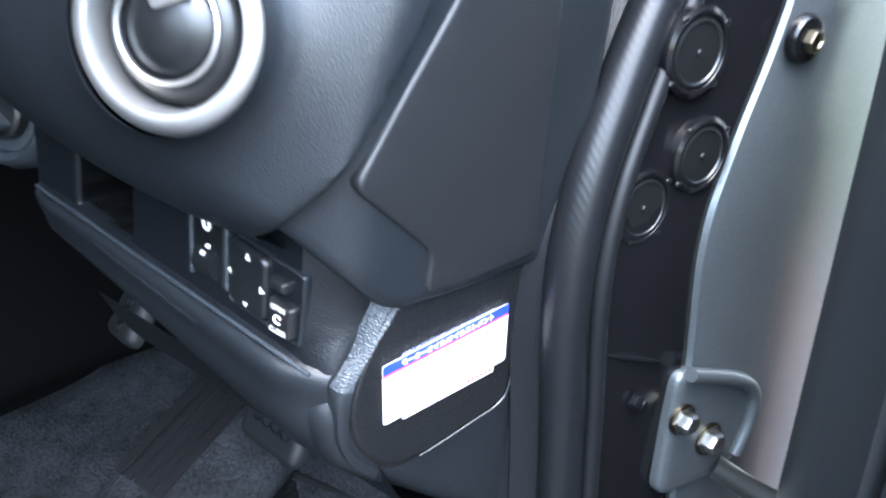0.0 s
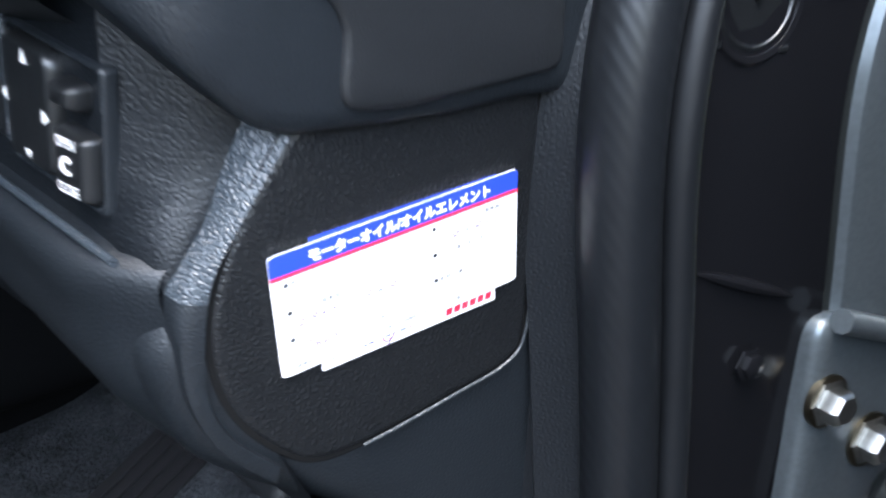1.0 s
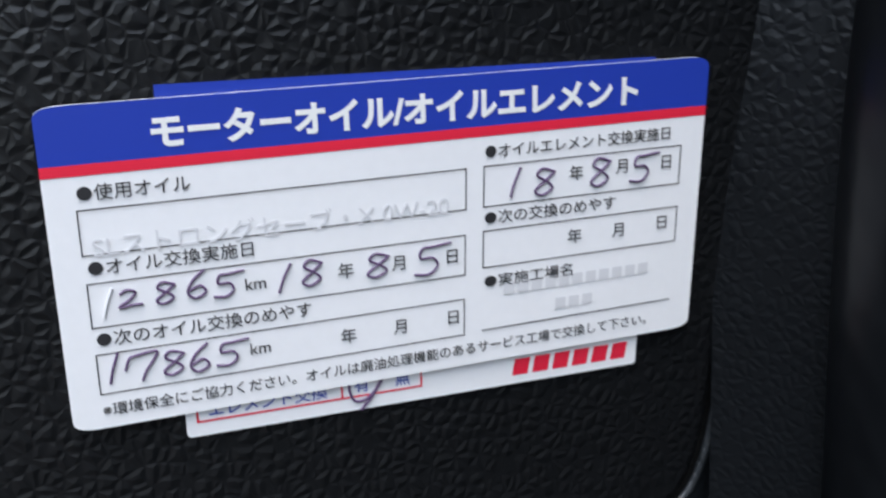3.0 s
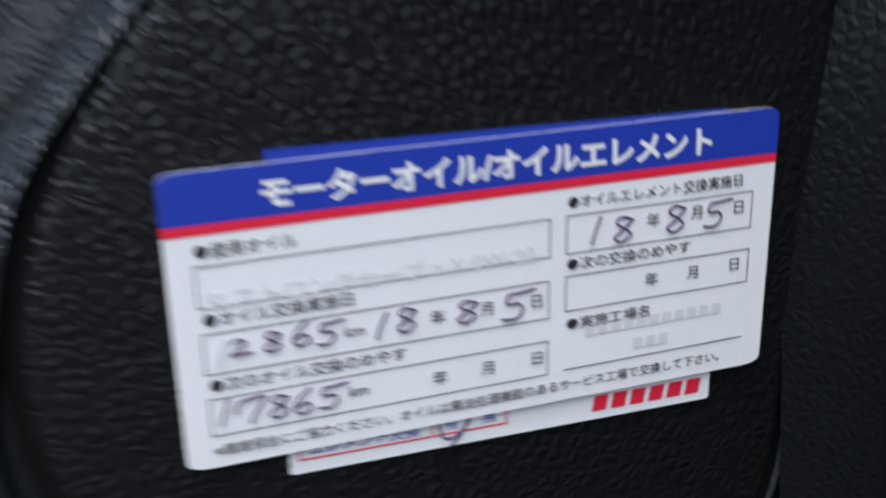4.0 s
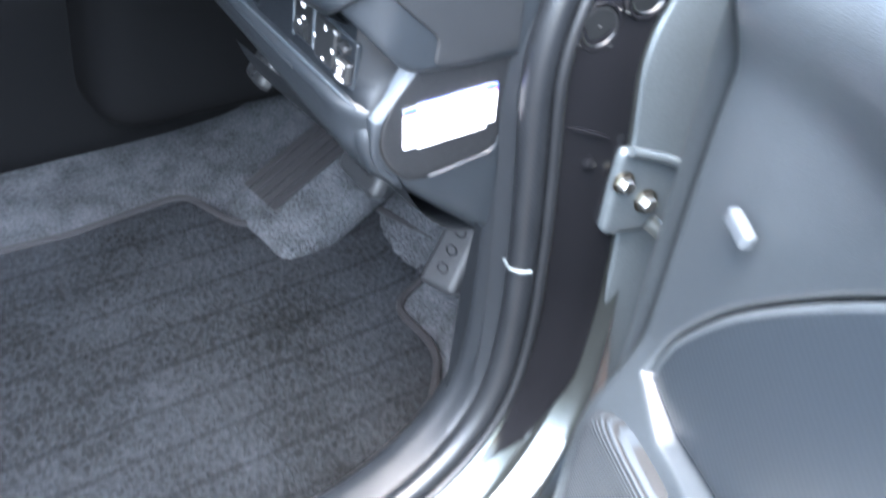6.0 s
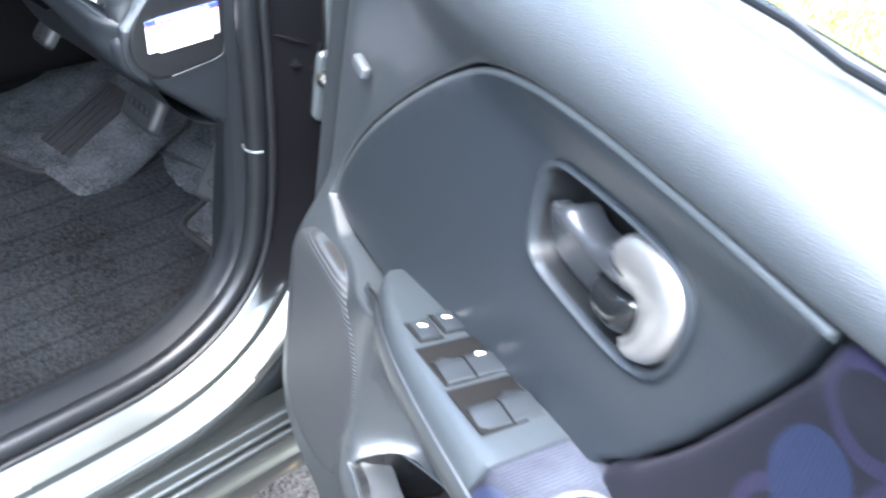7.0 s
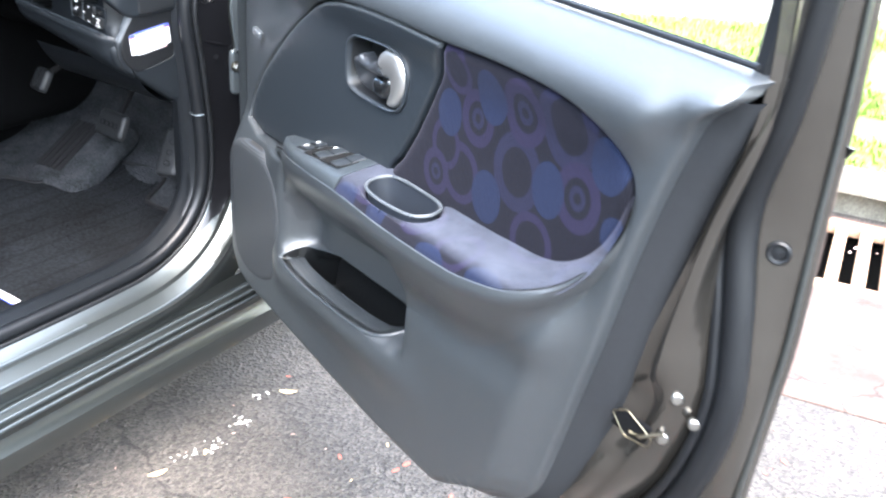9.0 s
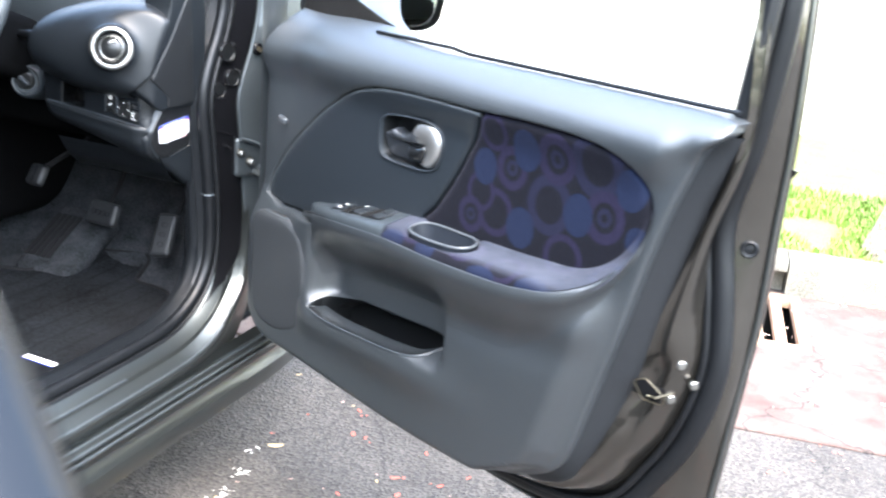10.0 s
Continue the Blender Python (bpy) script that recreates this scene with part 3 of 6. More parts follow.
# floor mat with bound edge and lengthwise ribs
MAT = rounded([(-0.009, -0.62), (-0.56, -0.62), (-0.53, -0.07), (-0.55, 0.09), (-0.45, 0.12), (-0.46, 0.27), (-0.26, 0.30), (-0.235, 0.199), (-0.142, 0.199), (-0.066, 0.129), (-0.009, 0.03)], 0.03)


def ribs(x, y):
    return 0.0015 * noise.noise(Vector((x * 30, y * 30, 0))) + max(0, y - 0.19) ** 2 * 2.2


mat_thing = thing("floor_mat", (-0.28, -0.2, 0.3), "charcoal ribbed carpet floor mat with bound edge", "floor mat")
part("carpet_pad", pillow(MAT, lambda x, y, h: (x, y, 0.309 + h), 0.005, 0.008, 0.006, 0.013, ribs), MAT_PILE, mat_thing)
part("binding", tube([(p.x, p.y, 0.3135 + max(0, p.y - 0.19) ** 2 * 2.2) for p in MAT + MAT[:1]], 0.005, 8), BINDING, mat_thing, "black stitched edge binding")

# ---------------------------------------------------------------- pillar details
def pillar_at(y, z, lift=0.0):
    """A place on the pillar's outer face, and its normal."""
    x = np.interp(y, [0.106, 0.131, 0.166, 0.181, 0.236, 0.306, 0.326], [0.040, 0.046, 0.0565, 0.060, 0.072, 0.086, 0.09])
    return Vector((x + lift, y, z))


PN = Vector((1, -0.22, 0))


def rubber_plug(y, z, r):
    p = thing("rubber_plug", pillar_at(y, z), "round black rubber plug in the door pillar", "plug", "pillar plugs")
    m = aim(pillar_at(y, z), PN)
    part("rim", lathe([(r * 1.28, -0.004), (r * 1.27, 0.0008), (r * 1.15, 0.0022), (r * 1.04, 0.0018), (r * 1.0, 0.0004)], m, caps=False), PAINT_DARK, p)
    part("disc", lathe([(r, -0.002), (r * 0.98, 0.0012), (r * 0.88, 0.0018), (r * 0.84, 0.0010), (r * 0.1, 0.0012), (r * 0.08, 0.0022), (0.0004, 0.0024)], m), SMOOTH_BLACK, p)
    for a in (40, 130, 220, 310):
        d = m.to_3x3() @ Vector((math.cos(radians(a)), math.sin(radians(a)), 0))
        part("tab", block((0.004, 0.002, 0.0015), aim(pillar_at(y, z) + d * r * 1.22 + PN * 0.0014, PN), 0.0003, 1), SMOOTH_BLACK, p)
    return p


rubber_plug(0.143, 0.861, 0.0165)
rubber_plug(0.156, 0.811, 0.0150)
rubber_plug(0.124, 0.789, 0.0150)

stop = thing("door_stop_bolt", pillar_at(0.216, 0.863), "yellow zinc bolt with dark collar on pillar", "bolt")
m = aim(pillar_at(0.216, 0.863), PN)
part("collar", lathe([(0.0125, -0.002), (0.0125, 0.001), (0.011, 0.0035), (0.008, 0.004)], m), PAINT_DARK, stop)
part("head", lathe([(0.0062, 0.003), (0.0062, 0.007), (0.0054, 0.0085), (0.0034, 0.0088), (0.0026, 0.0075), (0.0005, 0.0075)], m, 6), BRASS, stop)


def hinge():
    c = pillar_at(0.202, 0.653, 0.001)
    side = Vector((0.22, 1, 0)).normalized()

    def at(a, b, o):
        return c + side * a + Vector((0, 0, b)) + PN * o
    plate = rounded([(-0.040, 0.040), (0.012, 0.026), (0.034, 0.014), (0.034, -0.028), (0.016, -0.042), (-0.040, -0.042)], 0.012)
    h = part("hinge", pillow(plate, lambda a, b, o: at(a, b, o), 0.004, 0.006, 0.004, 0.012), PAINT_SATIN, car, "painted hinge plate")
    part("ridge", tube([at(a, b, 0.006) for a, b in curve_pts([(-0.034, 0.038), (0.004, 0.025), (0.024, 0.012), (0.028, -0.008), (0.020, -0.030)], 5)], 0.0042, 10), PAINT_SATIN, h, "pressed rim of the hinge plate")
    for a, b, r in ((-0.032, 0.009, 0.0062), (-0.006, -0.012, 0.0068)):
        m2 = aim(at(a, b, 0.004), PN)
        part("bolt", lathe([(r * 1.35, 0), (r * 1.35, 0.002), (r, 0.0022), (r, 0.007), (r * 0.8, 0.0085), (0.0005, 0.0085)], m2, 6), STEEL, h, "zinc hexagon bolt")
        part("washer", lathe([(r * 1.5, -0.001), (r * 1.5, 0.0012), (r * 1.1, 0.0016)], m2, 24), BRASS, h)
    # check arm reaching to the door
    part("check_arm", tube(curve_pts([at(0.0, -0.03, 0.008), at(0.02, -0.045, 0.03), at(0.05, -0.06, 0.07)], 5), 0.007, 8, 0.5), PAINT, h)


hinge()
b1 = thing("pillar_bolt", pillar_at(0.141, 0.679), "dull painted bolt head on dark pillar", "bolt")
part("head", lathe([(0.0058, 0), (0.0058, 0.001), (0.0042, 0.0014), (0.0042, 0.003), (0.0028, 0.0036), (0.0005, 0.0036)], aim(pillar_at(0.141, 0.679), PN), 6), PAINT_DARK, b1)
part("pressed_crease", tube(curve_pts([pillar_at(y, z, 0.0005) for y, z in ((0.115, 0.7130), (0.128, 0.7085), (0.141, 0.7040), (0.154, 0.6995))], 4), [0.0006, 0.001, 0.0014, 0.0018, 0.002, 0.0022, 0.0022, 0.0022, 0.002, 0.0018, 0.0014, 0.001, 0.0006], 8), PAINT_DARK, car, "pressed crease in the black jamb")

# ---------------------------------------------------------------- dashboard
dash = thing("dashboard", (-0.4, 0.1, 0.6), "dark grey grained plastic dashboard end beside the open door", "dashboard")


def end(y, z, h):
    """The dashboard's end face: y forward, z up, h out."""
    return Vector((h + 0.135 * y + 0.10 * (z - 0.732), y - 0.135 * h, z - 0.10 * h))


LOWER_END = curve_pts([(0.016, 0.772), (0.008, 0.763), (-0.001, 0.744), (-0.008, 0.7290), (-0.019, 0.7215), (-0.026, 0.706), (-0.016, 0.68), (0.0, 0.665), (0.025, 0.648), (0.06, 0.622), (0.09, 0.60), (0.108, 0.60), (0.11, 0.66), (0.102, 0.76), (0.09, 0.79), (0.04, 0.79)], 5, True)
part("lower_end", pillow(LOWER_END, lambda y, z, h: end(y, z, h - 0.0125), 0.0115, 0.013, 0.010, 0.010), DASH, dash, "grey grained lower dashboard end")
FUSE = curve_pts([(0.007, 0.764), (-0.006, 0.742), (-0.0125, 0.722), (-0.0115, 0.704), (-0.004, 0.688), (0.01, 0.674), (0.021, 0.670), (0.037, 0.672), (0.061, 0.678), (0.078, 0.683), (0.084, 0.692), (0.082, 0.72), (0.077, 0.765), (0.07, 0.782), (0.02, 0.782)], 6, True)
part("fuse_cover", pillow(FUSE, lambda y, z, h: end(y, z, h - 0.002), 0.002, 0.0025, 0.004, 0.01), DASH_BLACK, dash, "black leather-grained fuse box cover")
# paler tube paints the light caught along the cover's lower edge
part("edge_glint", tube([end(q.x, q.y, 0.0004) for q in FUSE if q.y < 0.70 and q.x > 0.030], 0.0005, 8), TRIM, dash, "pale line drawn as the highlight on the cover's edge")
part("cover_gap", pillow(curve_pts([(end_y * 1.0, end_z) for end_y, end_z in ((0.006, 0.766), (-0.0072, 0.7425), (-0.0138, 0.722), (-0.0128, 0.7035), (-0.005, 0.687), (0.0095, 0.6728), (0.021, 0.6685), (0.038, 0.6705), (0.062, 0.6765), (0.079, 0.682), (0.0854, 0.6915), (0.0832, 0.72), (0.079, 0.77), (0.02, 0.785))], 6, True), lambda y, z, h: end(y, z, h - 0.0012), 0.0004, 0.001, 0.003, 0.012), VOID, dash, "dark gap round the cover")

# bevel beside the cover, running on round its lower edge
STRIP_L = [Vector(p) for p in ((-0.0055, 0.0005, 0.7655), (-0.0068, -0.0032, 0.7580), (-0.0090, -0.0102, 0.7416), (-0.0102, -0.0165, 0.7320), (-0.0112, -0.0200, 0.7250), (-0.0118, -0.0198, 0.7130), (-0.0120, -0.0158, 0.6955), (-0.0120, -0.0050, 0.6775), (-0.0120, 0.0105, 0.6625))]
STRIP_R = [end(y, z, 0.0006) for y, z in ((0.0075, 0.7645), (0.0020, 0.7560), (-0.0075, 0.7400), (-0.0122, 0.7310), (-0.0140, 0.7235), (-0.0146, 0.7130), (-0.0138, 0.6990), (-0.0075, 0.6855), (0.006, 0.6725))]
rows = []
for k, (a, b) in enumerate(zip(curve_pts(STRIP_L, 5), curve_pts(STRIP_R, 5))):
    low_k = ease((k - 14) / 10)
    mid = (a + b) / 2 + Vector((0.0005 + 0.0016 * low_k, -0.0008 - 0.0016 * low_k, -0.0006 * low_k))
    rows.append([a + Vector((-0.004 - 0.008 * low_k, 0.006 - 0.003 * low_k, 0)), *curve_pts([a, mid, b], 3), b + Vector((-0.004, 0.002, 0))])
# lighter plastic on the upper rows puts their sky gloss into the colour
part("edge_strip", loft(rows[:21]), BEVEL, dash, "coarse-grained bevel beside the fuse cover, sky gloss in its colour")
part("lower_edge", loft(rows[20:]), DASH, dash, "rounded lower edge of the dashboard end")
CHEEK = curve_pts([(0.012, 0.761), (0.0, 0.762), (-0.012, 0.769), (-0.040, 0.795), (-0.057, 0.809), (-0.050, 0.818), (-0.036, 0.832), (-0.025, 0.857), (-0.010, 0.890), (0.003, 0.94), (0.01, 0.985), (0.06, 0.985), (0.09, 0.95), (0.10, 0.85), (0.10, 0.775), (0.06, 0.763)], 6, True)
part("cheek", pillow(CHEEK, lambda y, z, h: end(y, z, h + 0.001 - 0.032 * ease((-0.018 - y) / 0.045)), 0.003, 0.006, 0.06, 0.010), DASH, dash, "dark grey dashboard cheek")
UPPER = rounded([(-0.029, 0.8225), (0.014, 0.7865), (0.014, 0.766), (0.03, 0.765), (0.079, 0.771), (0.072, 0.82), (0.064, 0.887), (0.050, 0.965), (0.040, 0.965), (0.007, 0.889), (-0.011, 0.857)], 0.006)
part("side_cover", pillow(UPPER, lambda y, z, h: end(y, z, h + 0.0034), 0.0022, 0.0022, 0.004, 0.012), SIDE_COVER, dash, "black grained side cover")

# round pod of the air vent
VENT = Vector((-0.041, -0.072, 0.877))
VN = Vector((0.42, -0.88, 0.16)).normalized()
m = aim(VENT, VN)


CREASE = curve_pts([(-0.078, 0.806), (-0.062, 0.812), (-0.047, 0.820), (-0.033, 0.834), (-0.022, 0.857), (-0.006, 0.890), (0.008, 0.94), (0.02, 1.0)], 6)


def past_crease(y, z):
    """How far a place of the end face lies on the pod's side of the crease (minus: on the cheek's)."""
    best, side = 1e9, 1
    for a, b in zip(CREASE, CREASE[1:]):
        ab = b - a
        t = min(max((Vector((y, z)) - a).dot(ab) / ab.length_squared, 0), 1)
        q = Vector((y, z)) - a - ab * t
        if q.length < best:
            best, side = q.length, (1 if ab.x * q.y - ab.y * q.x > 0 else -1)
    return best * side


def under_cheek(p):
    """Holds the pod flush with the cheek's plane."""
    h = p.x - 0.135 * p.y - 0.10 * (p.z - 0.732)
    d = past_crease(p.y, p.z) if h > -0.03 else 1
    top, soft_ = 0.0075 + min(0, 1.5 * d), 0.004
    return p + Vector((top - soft_ * math.log(1 + math.exp(min((top - h) / soft_, 60))) - h, 0, 0))


SHELL = curve_pts([(0.004, 0.0385, 1.0, 1.0), (-0.004, 0.0415, 1.0, 1.0), (-0.012, 0.049, 1.06, 1.02), (-0.022, 0.059, 1.18, 1.08), (-0.036, 0.071, 1.4, 1.12), (-0.055, 0.081, 1.7, 1.14), (-0.080, 0.088, 1.95, 1.14), (-0.115, 0.095, 2.1, 1.14), (-0.16, 0.100, 2.2, 1.14)], 9)
rows = []
for back, r, left, right in SHELL:
    row = []
    for k in range(160):
        a = 2 * math.pi * k / 160
        c, s_ = math.cos(a), math.sin(a)
        rx = r * (1 + (left - 1) * max(0, -c) ** 1.2) * (1 - (1 - right) * max(0, c) ** 1.5)
        p = m @ Vector((rx * c, r * s_, back))
        if back < -0.008:
            p += Vector((0.040 * ease((c + 0.6) / 0.9) * ease((-back - 0.008) / 0.035), 0, 0))
            p = under_cheek(p)
        row.append(p)
    rows.append(row)
part("vent_pod", loft(rows, True), DASH, dash, "dark grained pod round the vent")
m = aim(VENT, VN)
vent = part("vent_bezel", lathe([(0.0395, -0.02), (0.0400, -0.008), (0.0388, -0.001), (0.0360, 0.0035), (0.0330, 0.005), (0.0305, 0.0045), (0.0292, 0.001), (0.0292, -0.016)], m, 64, False), SILVER, dash, "satin silver vent ring")
part("vane", lathe([(0.0295, -0.018), (0.0275, -0.006), (0.023, -0.001), (0.018, 0.0)], m, 48, False), SMOOTH_BLACK, vent)
part("hub_ring", lathe([(0.0203, -0.004), (0.0207, 0.002), (0.0195, 0.0032), (0.0187, 0.002)], m, 48, False), SILVER, vent, "thin silver ring")
part("flap", lathe([(0.0187, -0.002), (0.015, 0.0015), (0.008, 0.003), (0.0005, 0.0035)], m, 48), SMOOTH_BLACK, vent)
part("thumb_tab", block((0.015, 0.005, 0.005), m @ Matrix.Translation((0.002, 0.010, 0.004)) @ Matrix.Rotation(0.35, 4, 'Z'), 0.002), SILVER, vent, "silver thumb tab")

# dashboard top
prof = curve_pts([(0.04, 0.80), (0.03, 0.90), (0.05, 0.955), (0.10, 0.985), (0.2, 1.0), (0.62, 1.0)], 5)
rows = [[(x, y + 0.04 * max(0, (x + 0.1) / 0.14) ** 2, z) for y, z in prof] for x in np.linspace(-1.45, -0.012, 40)]
part("dash_top", loft(rows), PAD, dash, "dark soft dashboard top")

# switch panel with the coin pocket
SWP = -0.0215
PANEL = rounded([(-0.246, 0.745), (-0.0095, 0.7235), (-0.0078, 0.7414), (-0.0055, 0.7575), (-0.0035, 0.772), (-0.010, 0.80), (-0.016, 0.835), (-0.246, 0.845)], 0.002)
POCKET = rounded([(-0.204, 0.749), (-0.153, 0.748), (-0.150, 0.795), (-0.200, 0.797)], 0.004)
part("switch_panel", pillow(PANEL, lambda x, z, h: (x, SWP - h, z), 0.003, 0.004, 0.03, 0.012, lambda x, z: -(0.0055 + 0.0155 * ease((z - 0.7248) / 0.034)) * (max(0, x + 0.0200) / 0.0130) ** 1.12, (POCKET,)), EDGE_TRIM, dash, "dark switch panel")
bm = loft([[(p.x, SWP + d, p.y) for p in POCKET] for d in (0.0, 0.04, 0.0401)], True, 'end')
part("coin_pocket", bm, VOID, dash, "open coin pocket")


def s_place(x, z, h):
    return Vector((x, SWP - 0.003 - h, z))


def button(name, pts, h, parent, mat=SWITCH, r=0.0025, label=""):
    return part(name, pillow(rounded(pts, r), lambda x, z, d: s_place(x, z, d), h, 0.0022, 0.002, 0.01), mat, parent, label)


SFACE = lambda x, z, h: aim(s_place(x, z, h), (0, -1, 0))
cluster = part("switch_frame", pillow(rounded([(-0.0725, 0.7445), (-0.0235, 0.7400), (-0.0200, 0.7745), (-0.0715, 0.7810)], 0.002), s_place, 0.0018, 0.0015, 0.002, 0.02, None, (rounded([(-0.0705, 0.7465), (-0.0252, 0.7422), (-0.0222, 0.7725), (-0.0698, 0.7787)], 0.002),)), DASH, dash, "switch frame")
button("mirror_pad", [(-0.0695, 0.7470), (-0.0438, 0.7445), (-0.0425, 0.7750), (-0.069, 0.7785)], 0.004, cluster, SWITCH, 0.005, "mirror adjusting pad")
button("fold_switch", [(-0.0415, 0.7430), (-0.0262, 0.7425), (-0.0248, 0.7585), (-0.0408, 0.7600)], 0.005, cluster, SWITCH, 0.002, "black rocker switch marked OPEN CLOSE")
button("selector", [(-0.0395, 0.7640), (-0.0290, 0.7632), (-0.0282, 0.7695), (-0.0390, 0.7708)], 0.006, cluster, SWITCH, 0.002)
dial = button("leveling_dial", [(-0.099, 0.7505), (-0.0755, 0.7480), (-0.0748, 0.7830), (-0.0982, 0.7860)], 0.0015, dash, SMOOTH_BLACK, 0.002, "headlamp levelling switch")
part("wheel", lathe([(0.0085, -0.007), (0.0088, 0), (0.0085, 0.007)], Matrix.Translation(s_place(-0.087, 0.758, -0.003)) @ Matrix.Rotation(math.pi / 2, 4, 'Y'), 24), SWITCH, dial)
for x in (-0.1, -0.0738):
    part("rail", tube([s_place(x, 0.749, 0.001), s_place(x + 0.0005, 0.786, 0.001)], 0.0012, 6), BEVEL, dash)


def mark(points, x, z, h, parent, name="mark"):
    bm = bmesh.new()
    bm.faces.new([bm.verts.new(s_place(x + a, z + b, h)) for a, b in points])
    r = bmesh.ops.extrude_face_region(bm, geom=bm.faces[:])
    bmesh.ops.translate(bm, verts=[v for v in r["geom"] if isinstance(v, bmesh.types.BMVert)], vec=(0, -0.0001, 0))
    part(name, bm, WHITE, parent, smooth=0)


pad = bpy.data.objects["mirror_pad"]
mark([(-0.0017, -0.001), (0.0017, -0.001), (0, 0.0024)], -0.0545, 0.7722, 0.0041, pad, "arrow")
mark([(-0.001, -0.0017), (0.0024, 0), (-0.001, 0.0017)], -0.0455, 0.7598, 0.0041, pad, "arrow")
mark([(0.0008, -0.0016), (-0.0014, 0), (0.0008, 0.0016)], -0.0672, 0.7625, 0.0041, pad, "arrow")
mark([(-0.0016, 0.0008), (0.0016, 0.0008), (0, -0.0014)], -0.0565, 0.7495, 0.0041, pad, "arrow")
fs = bpy.data.objects["fold_switch"]
part("lettering", writing("OPEN", 0.0036, SFACE(-0.0335, 0.7563, 0.0051)), WHITE, fs, smooth=0)
part("lettering", writing("CLOSE", 0.0036, SFACE(-0.0338, 0.7455, 0.0051)), WHITE, fs, smooth=0)
part("symbol", tube([s_place(-0.0336 + 0.0022 * math.cos(a), 0.7511 + 0.0018 * math.sin(a), 0.0051) for a in np.linspace(0.6, 5.4, 14)], 0.0005, 6), WHITE, fs)
for k in range(4):
    mark([(-0.0014, -0.0006), (0.0014, -0.0006), (0.0014, 0.0006), (-0.0014, 0.0006)], -0.0868 + 0.001 * (k % 2), 0.7635 + 0.0012 * k, 0.0016 + 0.003 * (k < 2), dial)
part("symbol", tube([s_place(-0.087 + 0.0022 * math.cos(a), 0.7775 + 0.0032 * math.sin(a), 0.0016) for a in np.linspace(0, 6.2, 14)], 0.0008, 6), WHITE, dial)

# knee panel below the switches, shallower towards the column
prof = curve_pts([(-0.018, 0.737), (-0.030, 0.7345), (-0.034, 0.728), (-0.031, 0.715), (-0.027, 0.698), (-0.016, 0.68), (0.0, 0.665), (0.025, 0.650), (0.07, 0.635), (0.16, 0.63)], 5)
rows = []
for x in np.linspace(-0.248, -0.0105, 26):
    k = float(np.interp(x, [-0.25, -0.20, -0.10, -0.02], [0.58, 0.66, 0.85, 0.98]))
    top_ = 0.7340 + 0.088 * max(0, -x - 0.004)
    turn = 0.012 * max(0, (-0.225 - x) / 0.023) ** 2 + 0.0125 * max(0, (x + 0.040) / 0.0295) ** 2
    rows.append([(x, y + turn, top_ - (0.737 - z) * k - 0.0005) for y, z in prof])
part("knee_panel", loft(rows), DASH, dash, "dark lower knee panel")
rows = [[(x, y, z) for y, z in curve_pts([(0.006, 0.676), (0.020, 0.652), (0.040, 0.628), (0.075, 0.606), (0.14, 0.598), (0.25, 0.60)], 5)] for x in np.linspace(-0.245, -0.004, 18)]
part("under_panel", loft(rows), EDGE_TRIM, dash, "dark panel under the dashboard")
# lighter tube draws the bright highlight along the switch panel's lower edge
part("ledge", tube(curve_pts([(x, -0.0305, 0.7336 + 0.088 * max(0, -x - 0.004)) for x in np.linspace(-0.235, -0.012, 8)], 3), 0.0011, 8), BEVEL, dash, "switch panel edge with its highlight in a lighter colour")
part("pull_slot", tube(curve_pts([(-0.172, -0.0335, 0.7415), (-0.12, -0.0345, 0.7355), (-0.085, -0.0345, 0.7312)], 5), 0.0010, 8), DASH, dash)
# dark sheet where only black shade shows beyond the knee panel
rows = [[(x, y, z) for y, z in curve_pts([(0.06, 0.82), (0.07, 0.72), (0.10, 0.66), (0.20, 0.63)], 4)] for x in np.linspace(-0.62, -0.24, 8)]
part("under_cover", loft(rows), DEEP_SHADE, dash, "cover under the column, deep shade in its colour")

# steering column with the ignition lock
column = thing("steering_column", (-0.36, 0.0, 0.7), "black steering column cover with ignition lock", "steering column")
part("cover", block((0.13, 0.26, 0.12), Matrix.Translation((-0.365, 0.04, 0.82)) @ Matrix.Rotation(radians(-20), 4, 'X'), 0.03, 5), DEEP_SHADE, column)
KEY = Vector((-0.300, -0.014, 0.776))
km = aim(KEY, (0.35, -0.9, 0.2))
lock = part("ignition_lock", lathe([(0.034, -0.06), (0.033, -0.01), (0.030, 0.0), (0.027, 0.003), (0.0235, 0.001), (0.022, -0.004), (0.015, -0.004)], km, 40), BEVEL, column, "grey ignition lock ring")
part("key_slot", lathe([(0.0155, -0.004), (0.015, 0.004), (0.013, 0.006), (0.0005, 0.006)], km, 32), SWITCH, lock)
part("key_grip", block((0.006, 0.024, 0.012), km @ Matrix.Translation((0, 0, 0.01)) @ Matrix.Rotation(0.9, 4, 'Z'), 0.002), BEVEL, lock)
stalk = part("stalk", tube(curve_pts([(-0.32, -0.02, 0.865), (-0.26, -0.03, 0.868), (-0.21, -0.04, 0.872)], 4), [0.008, 0.008, 0.008, 0.009, 0.011, 0.012, 0.012, 0.012, 0.010], 12), SMOOTH_BLACK, column, "lamp stalk")
wheel = thing("steering_wheel", (-0.37, -0.1, 0.8), "dark steering wheel with a worn grey rim", "steering wheel")
wm = aim((-0.385, -0.16, 0.93), (0, -0.9, 0.42))
part("rim", loft([[wm @ Vector(((0.183 + 0.0145 * math.cos(b)) * math.cos(a), (0.183 + 0.0145 * math.cos(b)) * math.sin(a), 0.0145 * math.sin(b))) for b in np.linspace(0, 2 * math.pi, 13)[:-1]] for a in np.linspace(0, 2 * math.pi, 65)], True), PAD, wheel)
